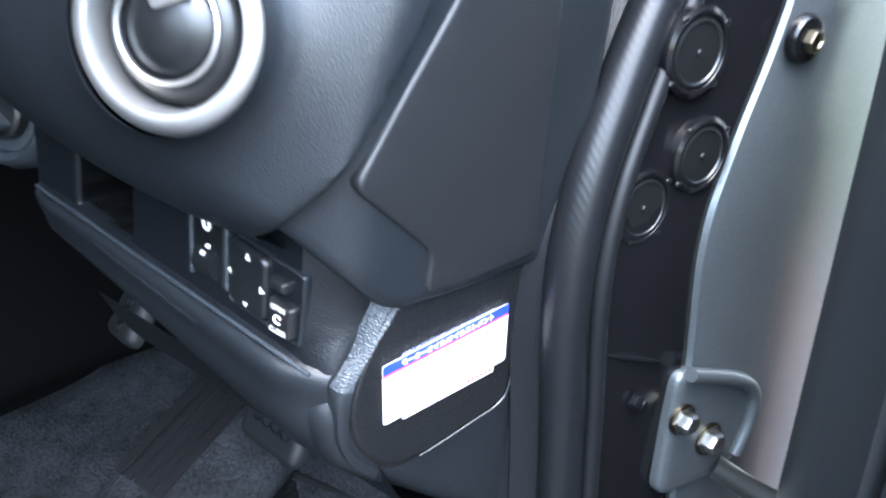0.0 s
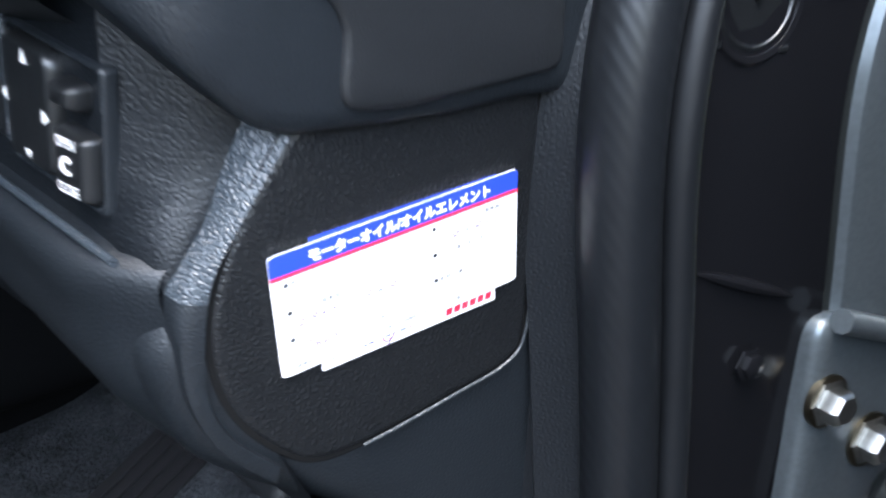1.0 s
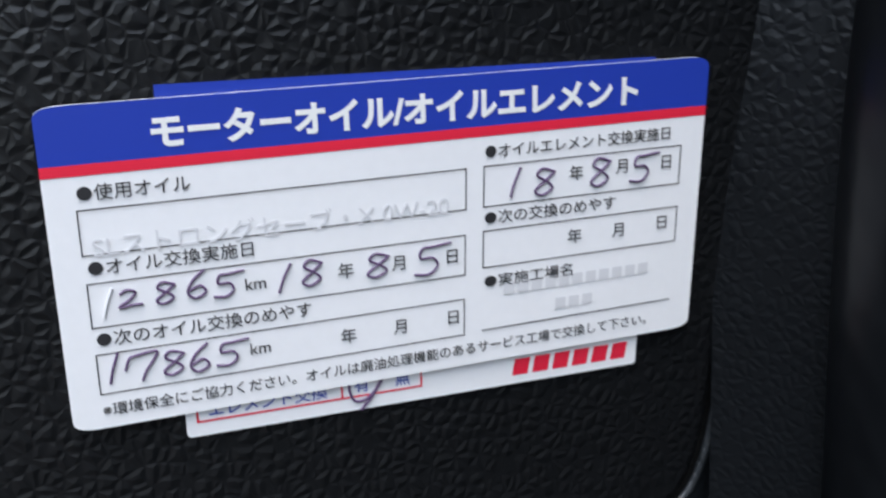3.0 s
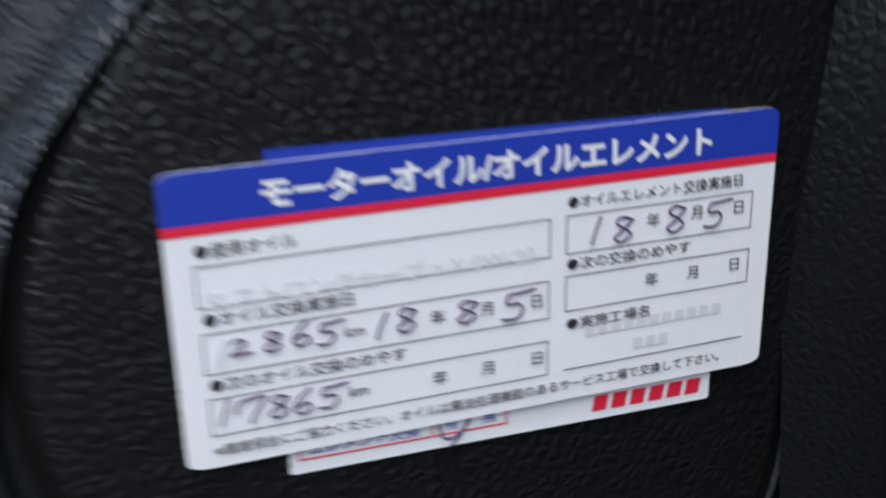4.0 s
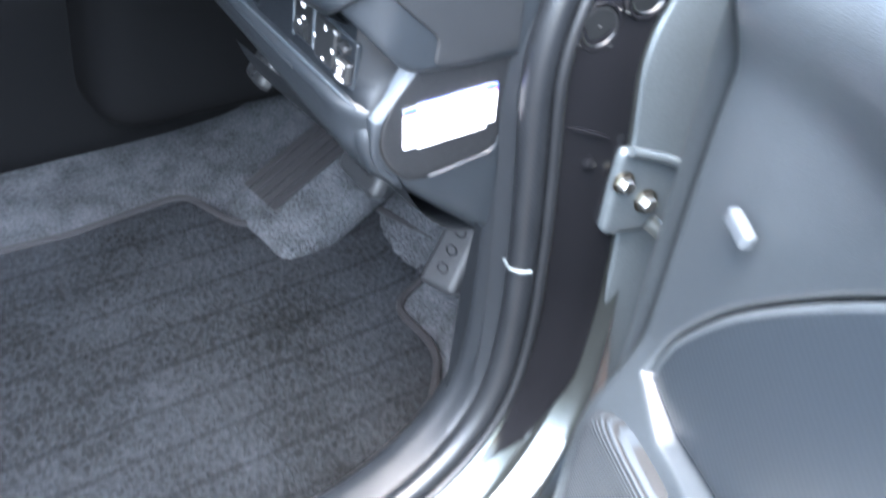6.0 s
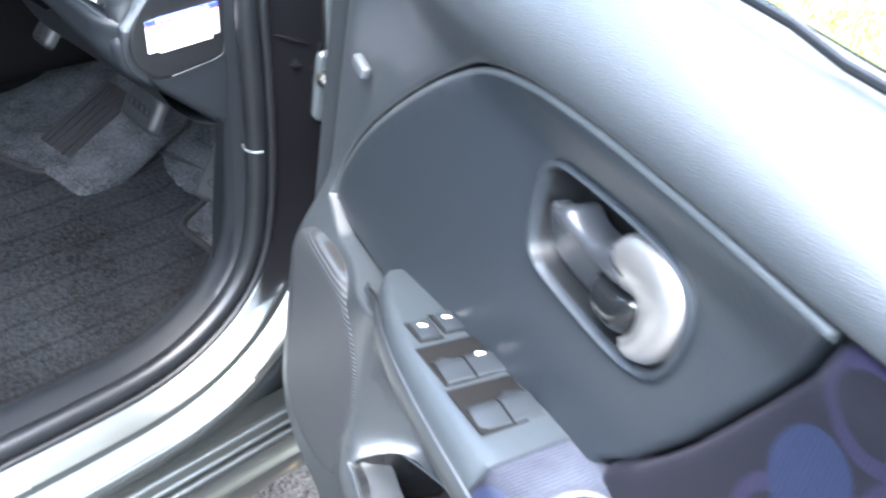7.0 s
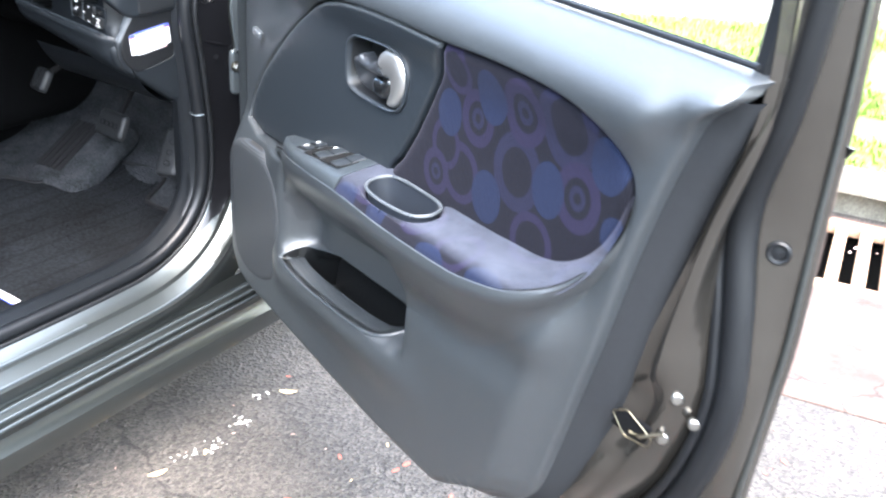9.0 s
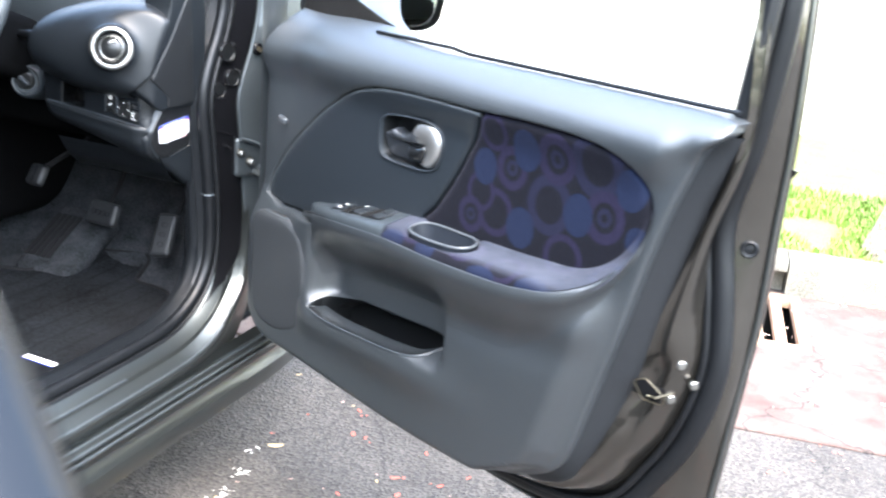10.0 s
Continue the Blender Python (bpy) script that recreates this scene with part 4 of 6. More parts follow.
part("hub", block((0.16, 0.13, 0.05), wm @ Matrix.Translation((0, -0.01, -0.03)), 0.02, 4), SMOOTH_BLACK, wheel)
for a in (-15, 195):
    part("spoke", tube([wm @ Vector((0.07 * math.cos(radians(a)), 0.07 * math.sin(radians(a)), -0.03)), wm @ Vector((0.18 * math.cos(radians(a)), 0.18 * math.sin(radians(a)), 0))], 0.016, 10, 0.5), SMOOTH_BLACK, wheel)

# ---------------------------------------------------------------- pedals
PEDAL = plastic("worn_pedal_rubber", (0.012, 0.013, 0.0145), (0.5, 0.6), 500, 0.2)


def pedal(name, at, size, tilt, yaw, arm, label, ribs_n):
    p = thing(name, at, label, "pedal", "pedals")
    m = Matrix.Translation(at) @ Matrix.Rotation(yaw, 4, 'Z') @ Matrix.Rotation(tilt, 4, 'X')
    w, t = size[0] / 2, size[1] / 2
    pad_line = rounded([(-w, -t), (w, -t * 0.9), (w * 0.94, t), (-w * 0.94, t * 0.95)], min(w, t) * 0.45)
    padp = part("pad", pillow(pad_line, lambda x, z, h: m @ Vector((x, -h, z)), 0.009, 0.010, 0.006, 0.012), PEDAL, p, "worn rubber pad")
    for k in range(ribs_n):
        q = (k + 0.5) / ribs_n * 1.3 - 0.65
        c = (q * w, 0) if w > t else (0, q * t)
        part("rib", tube([m @ Vector((c[0] + 0.14 * max(w, t) * math.cos(a), -0.0088, c[1] + 0.2 * min(w, t) * math.sin(a))) for a in np.linspace(0, 2 * math.pi, 15)], 0.0012, 6), RUBBER, padp)
    part("arm", tube(curve_pts([m @ Vector((0, 0.006, 0.0))] + [Vector(q) for q in arm], 6), 0.007, 8, 0.6), BINDING, p)


pedal("brake_pedal", (-0.328, 0.215, 0.449), (0.088, 0.056), radians(-25), radians(-6), [(-0.32, 0.27, 0.52), (-0.31, 0.33, 0.64), (-0.30, 0.38, 0.8)], "wide black rubber brake pedal above the floor", 4)
pedal("accelerator_pedal", (-0.167, 0.223, 0.428), (0.050, 0.10), radians(-28), radians(8), [(-0.167, 0.30, 0.50), (-0.17, 0.36, 0.62), (-0.17, 0.4, 0.75)], "long grey accelerator pedal beside the kick panel", 3)
pedal("parking_brake_pedal", (-0.45, 0.15, 0.53), (0.05, 0.05), radians(-30), radians(-10), [(-0.46, 0.16, 0.53), (-0.40, 0.25, 0.60), (-0.36, 0.36, 0.7)], "small square foot brake pedal on a steel arm", 4)

rest = thing("footrest", (-0.44, 0.2, 0.3), "carpeted footrest wedge with dark rubber strips", "footrest")
rm = Matrix.Translation((-0.441, 0.216, 0.360)) @ Matrix.Rotation(radians(3), 4, 'Z') @ Matrix.Rotation(radians(29), 4, 'X')
part("wedge", block((0.150, 0.21, 0.05), rm @ Matrix.Translation((0, 0, -0.018)), 0.022, 5), CARPET, rest)
for k in range(5):
    part("strip", block((0.0115, 0.135, 0.004), rm @ Matrix.Translation((-0.062 + 0.0148 * k, 0.004, 0.0085)), 0.0015, 2), BINDING, rest, "dark rubber strip")

console = thing("centre_console", (-0.8, 0.1, 0.3), "dark plastic centre console side beside the footwell", "console")
part("side_panel", block((0.20, 0.56, 0.36), Matrix.Translation((-0.71, 0.30, 0.545)), 0.07, 8), DEEP_SHADE, console, "rounded black console side")
part("tunnel", block((0.24, 1.6, 0.30), Matrix.Translation((-0.83, -0.25, 0.42)), 0.08, 8), DEEP_SHADE, console, "carpeted tunnel")

# ---------------------------------------------------------------- the open front door
DA = radians(-22.1)
DU = Vector((math.cos(DA), math.sin(DA), 0))
DN = Vector((math.sin(DA), -math.cos(DA), 0))
DO = Vector((0.0432, 0.1264, 0))


def D(u, z, w):
    """A place on the door: u from the hinges, z up, w towards the cabin side."""
    return DO + DU * u + DN * w + Vector((0, 0, z))


door = thing("front_car_door", D(0.55, 0.25, -0.08), "open front car door with grey trim and patterned cloth insert", "car door")

TRIM_LINE = [(0.170, 0.975), (0.160, 0.83), (0.157, 0.73), (0.153, 0.59), (0.150, 0.45), (0.160, 0.395), (0.20, 0.364), (0.30, 0.357), (0.569, 0.342), (0.77, 0.345), (0.823, 0.356), (0.866, 0.378), (0.888, 0.396),
             (0.906, 0.428), (0.926, 0.498), (0.945, 0.572), (0.966, 0.651), (0.985, 0.731), (1.006, 0.807), (1.027, 0.868), (1.043, 0.904), (1.062, 0.922), (1.068, 0.935), (1.045, 0.945), (0.84, 0.947), (0.53, 0.948), (0.42, 0.962), (0.32, 0.993), (0.25, 1.02), (0.20, 1.03)]
ARC = [(0.177, 0.634), (0.180, 0.652), (0.192, 0.679), (0.228, 0.727), (0.283, 0.780), (0.338, 0.824), (0.393, 0.857), (0.455, 0.877), (0.52, 0.885), (0.60, 0.887)]
INSERT = curve_pts([(u + 0.001, z - 0.001) for u, z in ARC] + [(0.694, 0.885)], 5) + [Vector(p) for p in ((0.680, 0.851), (0.659, 0.810), (0.632, 0.761), (0.603, 0.719), (0.583, 0.700), (0.57, 0.665), (0.44, 0.640), (0.326, 0.625), (0.22, 0.622))]
CLOTH = curve_pts([(0.699, 0.886), (0.77, 0.8885), (0.823, 0.8885), (0.875, 0.8865), (0.914, 0.881), (0.947, 0.868), (0.970, 0.850), (0.983, 0.829), (0.985, 0.803), (0.976, 0.772), (0.957, 0.739), (0.93, 0.712), (0.89, 0.685)], 5) + [Vector(p) for p in ((0.80, 0.66), (0.70, 0.655), (0.575, 0.66), (0.587, 0.700), (0.607, 0.719), (0.636, 0.761), (0.663, 0.810), (0.684, 0.851))]
OPEN_UPPER = curve_pts([(u - 0.001, z + 0.001) for u, z in ARC] + [(0.70, 0.888), (0.77, 0.8905), (0.823, 0.8905), (0.876, 0.8885), (0.915, 0.883), (0.949, 0.870), (0.972, 0.8515), (0.9855, 0.829), (0.9875, 0.803), (0.978, 0.771), (0.959, 0.737), (0.933, 0.708), (0.89, 0.680)], 5) + [Vector(p) for p in ((0.80, 0.65), (0.70, 0.645), (0.55, 0.64), (0.44, 0.635), (0.326, 0.622), (0.22, 0.620))]
MAP_POCKET = rounded([(0.343, 0.470), (0.43, 0.468), (0.53, 0.4725), (0.605, 0.479), (0.638, 0.490), (0.648, 0.508), (0.610, 0.511), (0.43, 0.501), (0.355, 0.489)], 0.010)


def belly(u, z):
    """How far the trim stands into the cabin."""
    top = 0.018 * ease((z - 0.835) / 0.055) - 0.056 * max(0, (z - 0.893) / 0.057) ** 1.9
    onset = 0.662 + 0.058 * ease((u - 0.24) / 0.10)
    low = 0.030 * ease((onset - z) / 0.10)
    speaker = -0.012 * math.exp(-((u - 0.356) / 0.020) ** 2) * ease((0.64 - z) / 0.06) * ease((z - 0.45) / 0.05)
    sail = -0.014 * math.exp(-(((u - 0.24) / 0.06) ** 2 + ((z - 0.90) / 0.08) ** 2))
    rear_edge = float(np.interp(z, [0.345, 0.396, 0.428, 0.498, 0.572, 0.651, 0.731, 0.807, 0.868, 0.904], [0.80, 0.888, 0.906, 0.926, 0.945, 0.966, 0.985, 1.006, 1.027, 1.043]))
    rear = ease((u - rear_edge + 0.050) / 0.045) * ease((0.950 - z) / 0.07)
    hollow = -0.048 * ease((u - 0.33) / 0.05) * ease((0.682 - u) / 0.030) * ease((z - 0.474) / 0.026) * ease((0.67 - z) / 0.12)
    shelf = 0.012 * ease((u - 0.30) / 0.05) * ease((0.76 - u) / 0.16) * math.exp(-((z - 0.455) / 0.035) ** 2)
    under = -0.010 * math.exp(-((z - 0.575 - 0.05 * (u - 0.6)) / 0.030) ** 2) * ease((u - 0.66) / 0.06) * ease((1.0 - u) / 0.2)
    return (top + low + speaker + sail + hollow + shelf + under) * (1 - rear) - 0.003 * rear


trim = part("trim_panel", pillow(curve_pts(TRIM_LINE, 4, True), lambda u, z, h: D(u, z, h - 0.002), 0.006, 0.009, 0.03, 0.0075, belly, (OPEN_UPPER, MAP_POCKET), 0.005, 0.0026), TRIM, door, "dark grey moulded door trim")
# near-black sheet added behind the trim to darken its openings
part("shade_backing", pillow(curve_pts(TRIM_LINE, 4, True), lambda u, z, h: D(u, z, h - 0.068), 0.002, 0.004, 0.002, 0.05), VOID, door)
HB = curve_pts([(0.4755, 0.831), (0.484, 0.838), (0.496, 0.8425), (0.53, 0.8462), (0.57, 0.848), (0.594, 0.8455), (0.608, 0.8365), (0.6155, 0.820), (0.6125, 0.797), (0.603, 0.780), (0.589, 0.7722), (0.57, 0.769), (0.537, 0.7683), (0.505, 0.7692), (0.485, 0.7722), (0.4755, 0.780), (0.4722, 0.800), (0.4728, 0.818)], 4, True)
ins = part("upper_insert", pillow(INSERT, lambda u, z, h: D(u, z, h - 0.007), 0.009, 0.0055, 0.02, 0.014, lambda u, z: 0.002 + 0.016 * ease((z - 0.835) / 0.055), (HB,), 0.006, 0.0025), INSERT_TRIM, door, "plain charcoal upper insert")
lip_line = curve_pts(ARC + [(0.694, 0.885)], 5)
lip_path = []
for k, q in enumerate(lip_line):
    t = (lip_line[min(k + 1, len(lip_line) - 1)] - lip_line[max(k - 1, 0)]).normalized()
    q = q + Vector((t.y, -t.x)) * 0.0040
    lip_path.append(D(q.x, q.y, 0.0005 + 0.016 * ease((q.y - 0.835) / 0.055)))
# much paler than the insert: the edge's sky highlight is coloured in
part("insert_lip", tube(lip_path, 0.0032, 12), PAD, ins, "smooth rounded upper lip of the insert, highlight in its pale colour")


def cloth_material(name="patterned_cloth", worn=0.0):
    """Dark velour, blue discs, violet rings; worn paints in a pale top sheen."""
    m = material(name, (0.02, 0.02, 0.03), 0.9, spec=0.03)
    b = m.node_tree.nodes["Principled BSDF"]
    b.inputs["Sheen Weight"].default_value = 0.08 + 0.06 * worn
    b.inputs["Sheen Roughness"].default_value = 0.4
    b.inputs["Sheen Tint"].default_value = (0.55, 0.55, 0.72, 1)
    tc = m.node_tree.nodes.new("ShaderNodeTexCoord")
    weave = node(m, "ShaderNodeTexWave", Scale=130.0, Distortion=2.5)
    weave.bands_direction = 'X'
    link(m, tc.outputs["UV"], weave.inputs["Vector"])
    rng = m.node_tree.nodes.new("ShaderNodeMapRange")
    rng.inputs["To Min"].default_value, rng.inputs["To Max"].default_value = 0.4, 1.5
    link(m, weave.outputs["Fac"], rng.inputs["Value"])
    last = None
    NAVY, VIOLET, BLUE, DARK = (0.0078, 0.0082, 0.0160, 1), (0.0092, 0.0082, 0.0172, 1), (0.0071, 0.0098, 0.0212, 1), (0.0048, 0.0050, 0.0070, 1)
    kinds = {
        "disc": [(0.0, BLUE), (1.0, None)],
        "ring": [(0.0, DARK), (0.62, NAVY), (1.0, None)],
        "target": [(0.0, DARK), (0.16, NAVY), (0.36, DARK), (0.58, VIOLET), (1.0, None)],
        "hoop": [(0.0, DARK), (0.70, VIOLET), (1.0, None)],
    }
    motifs = MOTIFS
    colour = m.node_tree.nodes.new("ShaderNodeRGB")
    colour.outputs[0].default_value = (0.0048, 0.0050, 0.0070, 1)
    last = colour.outputs[0]
    for kind, u, z, r, squeeze in motifs:
        mp = m.node_tree.nodes.new("ShaderNodeMapping")
        mp.vector_type = 'TEXTURE'
        mp.inputs["Location"].default_value = (u, z, 0)
        mp.inputs["Scale"].default_value = (r * squeeze, r, 1)
        link(m, tc.outputs["UV"], mp.inputs["Vector"])
        ln = m.node_tree.nodes.new("ShaderNodeVectorMath")
        ln.operation = 'LENGTH'
        link(m, mp.outputs["Vector"], ln.inputs[0])
        ramp = m.node_tree.nodes.new("ShaderNodeValToRGB")
        ramp.color_ramp.interpolation = 'CONSTANT'
        stops = [s for s in kinds[kind] if s[1]]
        els = ramp.color_ramp.elements
        els[0].position, els[0].color = 0.0, stops[0][1]
        while len(els) > 1:
            els.remove(els[-1])
        for p, c in stops[1:]:
            els.new(p).color = c
        link(m, ln.outputs["Value"], ramp.inputs["Fac"])
        less = m.node_tree.nodes.new("ShaderNodeMath")
        less.operation = 'LESS_THAN'
        less.inputs[1].default_value = 1.0
        link(m, ln.outputs["Value"], less.inputs[0])
        mix = m.node_tree.nodes.new("ShaderNodeMix")
        mix.data_type = 'RGBA'
        link(m, less.outputs[0], mix.inputs[0])
        link(m, last, mix.inputs[6])
        link(m, ramp.outputs["Color"], mix.inputs[7])
        last = mix.outputs[2]
    # pale grey mixed into the upward cloth paints its sheen
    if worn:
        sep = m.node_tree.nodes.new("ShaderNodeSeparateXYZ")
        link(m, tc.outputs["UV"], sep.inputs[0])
        sheen_rise = m.node_tree.nodes.new("ShaderNodeMapRange")
        sheen_rise.inputs["From Min"].default_value, sheen_rise.inputs["From Max"].default_value = 0.628, 0.648
        sheen_rise.inputs["To Max"].default_value = worn
        link(m, sep.outputs["Y"], sheen_rise.inputs["Value"])
        sheen_fall = m.node_tree.nodes.new("ShaderNodeMapRange")
        sheen_fall.inputs["From Min"].default_value, sheen_fall.inputs["From Max"].default_value = 0.730, 0.775
        sheen_fall.inputs["To Min"].default_value, sheen_fall.inputs["To Max"].default_value = 1.0, 0.0
        link(m, sep.outputs["Y"], sheen_fall.inputs["Value"])
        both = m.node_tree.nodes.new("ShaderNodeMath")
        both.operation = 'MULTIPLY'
        link(m, sheen_rise.outputs[0], both.inputs[0])
        link(m, sheen_fall.outputs[0], both.inputs[1])
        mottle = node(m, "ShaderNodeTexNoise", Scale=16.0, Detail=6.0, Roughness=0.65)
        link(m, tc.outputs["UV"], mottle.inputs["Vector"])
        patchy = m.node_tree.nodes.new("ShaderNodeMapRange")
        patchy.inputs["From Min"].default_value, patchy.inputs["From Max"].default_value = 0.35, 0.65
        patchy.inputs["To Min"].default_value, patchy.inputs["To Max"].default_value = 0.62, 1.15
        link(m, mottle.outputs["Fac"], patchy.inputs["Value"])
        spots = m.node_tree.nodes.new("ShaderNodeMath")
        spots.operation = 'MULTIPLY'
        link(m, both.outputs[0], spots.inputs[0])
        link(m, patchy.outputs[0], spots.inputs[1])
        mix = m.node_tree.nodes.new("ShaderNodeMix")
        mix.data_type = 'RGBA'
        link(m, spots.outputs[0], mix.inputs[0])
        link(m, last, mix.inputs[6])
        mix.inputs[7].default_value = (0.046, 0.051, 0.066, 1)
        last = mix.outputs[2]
    mul = m.node_tree.nodes.new("ShaderNodeVectorMath")
    mul.operation = 'SCALE'
    link(m, last, mul.inputs[0])
    link(m, rng.outputs[0], mul.inputs["Scale"])
    link(m, mul.outputs[0], b.inputs["Base Color"])
    bump = node(m, "ShaderNodeBump", Strength=0.35, Distance=0.0004)
    link(m, weave.outputs["Fac"], bump.inputs["Height"])
    link(m, bump.outputs["Normal"], b.inputs["Normal"])
    return m


MOTIFS = [("hoop", 0.731, 0.746, 0.036, 0.95), ("ring", 0.827, 0.782, 0.043, 0.9), ("ring", 0.902, 0.856, 0.046, 0.9), ("hoop", 0.70, 0.77, 0.030, 0.9),
          ("hoop", 0.72, 0.862, 0.028, 0.95), ("target", 0.755, 0.817, 0.032, 0.9), ("target", 0.834, 0.848, 0.036, 0.9), ("target", 0.684, 0.731, 0.028, 0.9), ("target", 0.920, 0.789, 0.036, 0.9),
          ("disc", 0.704, 0.808, 0.027, 0.82), ("disc", 0.780, 0.848, 0.030, 0.82), ("disc", 0.877, 0.781, 0.030, 0.8), ("disc", 0.780, 0.736, 0.030, 0.85), ("disc", 0.956, 0.835, 0.028, 0.85),
          ("hoop", 0.86, 0.715, 0.034, 1.0), ("target", 0.72, 0.655, 0.030, 0.9), ("hoop", 0.80, 0.645, 0.034, 0.9), ("disc", 0.655, 0.625, 0.022, 0.9), ("disc", 0.86, 0.622, 0.026, 1.1),
          ("disc", 0.925, 0.64, 0.024, 1.1), ("hoop", 0.62, 0.65, 0.028, 1.0), ("disc", 0.585, 0.62, 0.02, 1.2), ("ring", 0.95, 0.70, 0.028, 1.0), ("disc", 0.77, 0.612, 0.02, 1.3), ("disc", 0.972, 0.77, 0.02, 0.8)]
CLOTH_MAT = cloth_material()
SHEEN_CLOTH = cloth_material("sheen_cloth", 0.60)


def with_uv(ob, fn):
    """Flat cloth coordinates in metres, from places on the door."""
    me = ob.data
    uv = me.uv_layers.new(name="cloth")
    for l in me.loops:
        uv.data[l.index].uv = fn(me.vertices[l.vertex_index].co)
    return ob


def door_uz(co):
    q = co - DO
    return q.dot(DU), q.z, q.dot(DN)


cl = part("cloth_insert", pillow(CLOTH, lambda u, z, h: D(u, z, h - 0.008), 0.010, 0.012, 0.02, 0.014, lambda u, z: 0.003 + 0.015 * ease((z - 0.835) / 0.055)), CLOTH_MAT, door, "navy cloth with blue discs and violet rings")
with_uv(cl, lambda co: door_uz(co)[:2])

SWITCH_GREY = plastic("grey_switch_plastic", (0.013, 0.0155, 0.018), (0.26, 0.34), 900, 0.06, 0.0003)
CUP_GREY = plastic("dark_cup_plastic", (0.012, 0.0145, 0.019), (0.34, 0.42), 900, 0.08, 0.0003)
CUP_RIM = plastic("pale_rim_plastic", (0.040, 0.045, 0.050), (0.28, 0.36), 900, 0.05, 0.0003)
SWITCH_PLATE = plastic("grey_switch_plate", (0.021, 0.0255, 0.029), (0.28, 0.36), 800, 0.15, 0.0003)
# armrest: the nose line runs along it and sweeps up round the cloth's end
NOSE = curve_pts([(0.312, 0.312, 0.652, 0.008), (0.335, 0.335, 0.656, 0.028), (0.40, 0.40, 0.668, 0.050), (0.48, 0.48, 0.678, 0.062), (0.57, 0.57, 0.685, 0.068), (0.68, 0.68, 0.685, 0.070), (0.80, 0.80, 0.689, 0.068), (0.842, 0.842, 0.693, 0.063),
                  (0.886, 0.886, 0.699, 0.052), (0.940, 0.933, 0.716, 0.027), (0.985, 0.964, 0.747, 0.014), (1.03, 0.981, 0.785, 0.007), (1.065, 0.987, 0.820, 0.004)], 6)
NS = [q[0] for q in NOSE]
nose = lambda s, k: float(np.interp(s, NS, [q[k] for q in NOSE]))
zt = lambda u: nose(min(u, 0.80), 2)
lift = lambda s: 0.012 * ease((s - 0.42) / 0.14)
top_z = lambda u, w: zt(u) + lift(u) * (1 - (w + 0.012) / 0.08)
swing = lambda s: radians(82) * ease((s - 0.82) / 0.22)


def rest_place(s, v, h):
    """Over the armrest: s along the nose, v from the door out to the nose."""
    f = (v + 0.012) / 0.08
    inner = Vector((min(s, 0.80) + 0.51 * max(0, s - 0.80), zt(s) + lift(s) + 0.10 * max(0, s - 0.80) ** 1.2, -0.012))
    q = inner.lerp(Vector((nose(s, 1), nose(s, 2), nose(s, 3))), f)
    a = swing(s)
    d = (h - 0.014) * (1 - 0.85 * ease((s - 0.84) / 0.18))
    return D(q.x - d * math.sin(a), q.y + d * math.cos(a), q.z)


def rest_outline(s0, s1):
    return [Vector(p) for p in ((s0, -0.012), (s1, -0.012), (s1, 0.068), (s0, 0.068))]


CUP = curve_pts([(0.5945, 0.030), (0.601, 0.0145), (0.620, 0.0075), (0.660, 0.0052), (0.694, 0.0065), (0.711, 0.0140), (0.716, 0.030), (0.706, 0.0455), (0.680, 0.0525), (0.640, 0.0555), (0.613, 0.0530), (0.599, 0.0450)], 4, True)
bow_ = lambda d: math.sqrt(max(0, 1 - (1 - min(max(d, 0), 1)) ** 2))


def flush(rise, edge, seam, way):
    """Takes back the rounding at the seam between plate and cloth."""
    def more(s, v):
        side = min(v + 0.012, 0.068 - v)
        fillet = 0.016 * max(0, (0.020 - v) / 0.032) ** 2 * ease((s - 0.585) / 0.06) * ease((1.0 - s) / 0.1)
        return rise * (bow_(side / edge) - bow_(min(side, (s - seam) * way) / edge)) + fillet
    return more


rest_top = part("armrest_top", pillow(rest_outline(0.5575, 1.064), rest_place, 0.014, 0.016, 0.016, 0.010, flush(0.014, 0.016, 0.5575, 1), (CUP,)), SHEEN_CLOTH, door, "patterned cloth armrest with a pale sheen in its colour")
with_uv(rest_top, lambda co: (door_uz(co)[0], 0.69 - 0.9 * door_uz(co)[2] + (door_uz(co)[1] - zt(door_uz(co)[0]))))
sw = part("switch_plate", pillow(rest_outline(0.312, 0.5565), rest_place, 0.014, 0.014, 0.016, 0.010, flush(0.014, 0.014, 0.5565, -1)), SWITCH_PLATE, door, "grey window switch plate")
rows = []
for s in np.linspace(0.309, 1.064, 60):
    a = swing(s)
    row = []
    w0 = nose(s, 3)
    shrink = 1 - 0.85 * ease((s - 0.84) / 0.18)
    reach = 0.130 - 0.119 * ease((s - 0.78) / 0.20)
    for o, dw in ((0.013, -0.1 * w0), (0.016, 0.0015), (0.022, 0.003), (0.030, 0.003), (0.040, 0.001), (0.052, 0), (0.066, 0), (0.082, 0), (0.098, 0), (0.114, 0), (0.130, 0)):
        o = o * shrink if o < 0.04 else 0.04 * shrink + (o - 0.04) / 0.09 * max(0.002, reach - 0.04 * shrink)
        u, z = nose(s, 1) + o * math.sin(a), nose(s, 2) - o * math.cos(a)
        k = ease((o - 0.024 * shrink) / max(0.004, reach - 0.024 * shrink))
        w = (w0 + dw) * (1 - k) + (belly(u, z) + 0.0037) * k if o > 0.024 * shrink else max(w0 + dw, belly(u, z) + 0.0037)
        out = ease((s - 0.95) / 0.09)
        row.append(D(u, z, w * (1 - out) + (belly(u, z) + 0.0034) * out))
    rows.append(row)
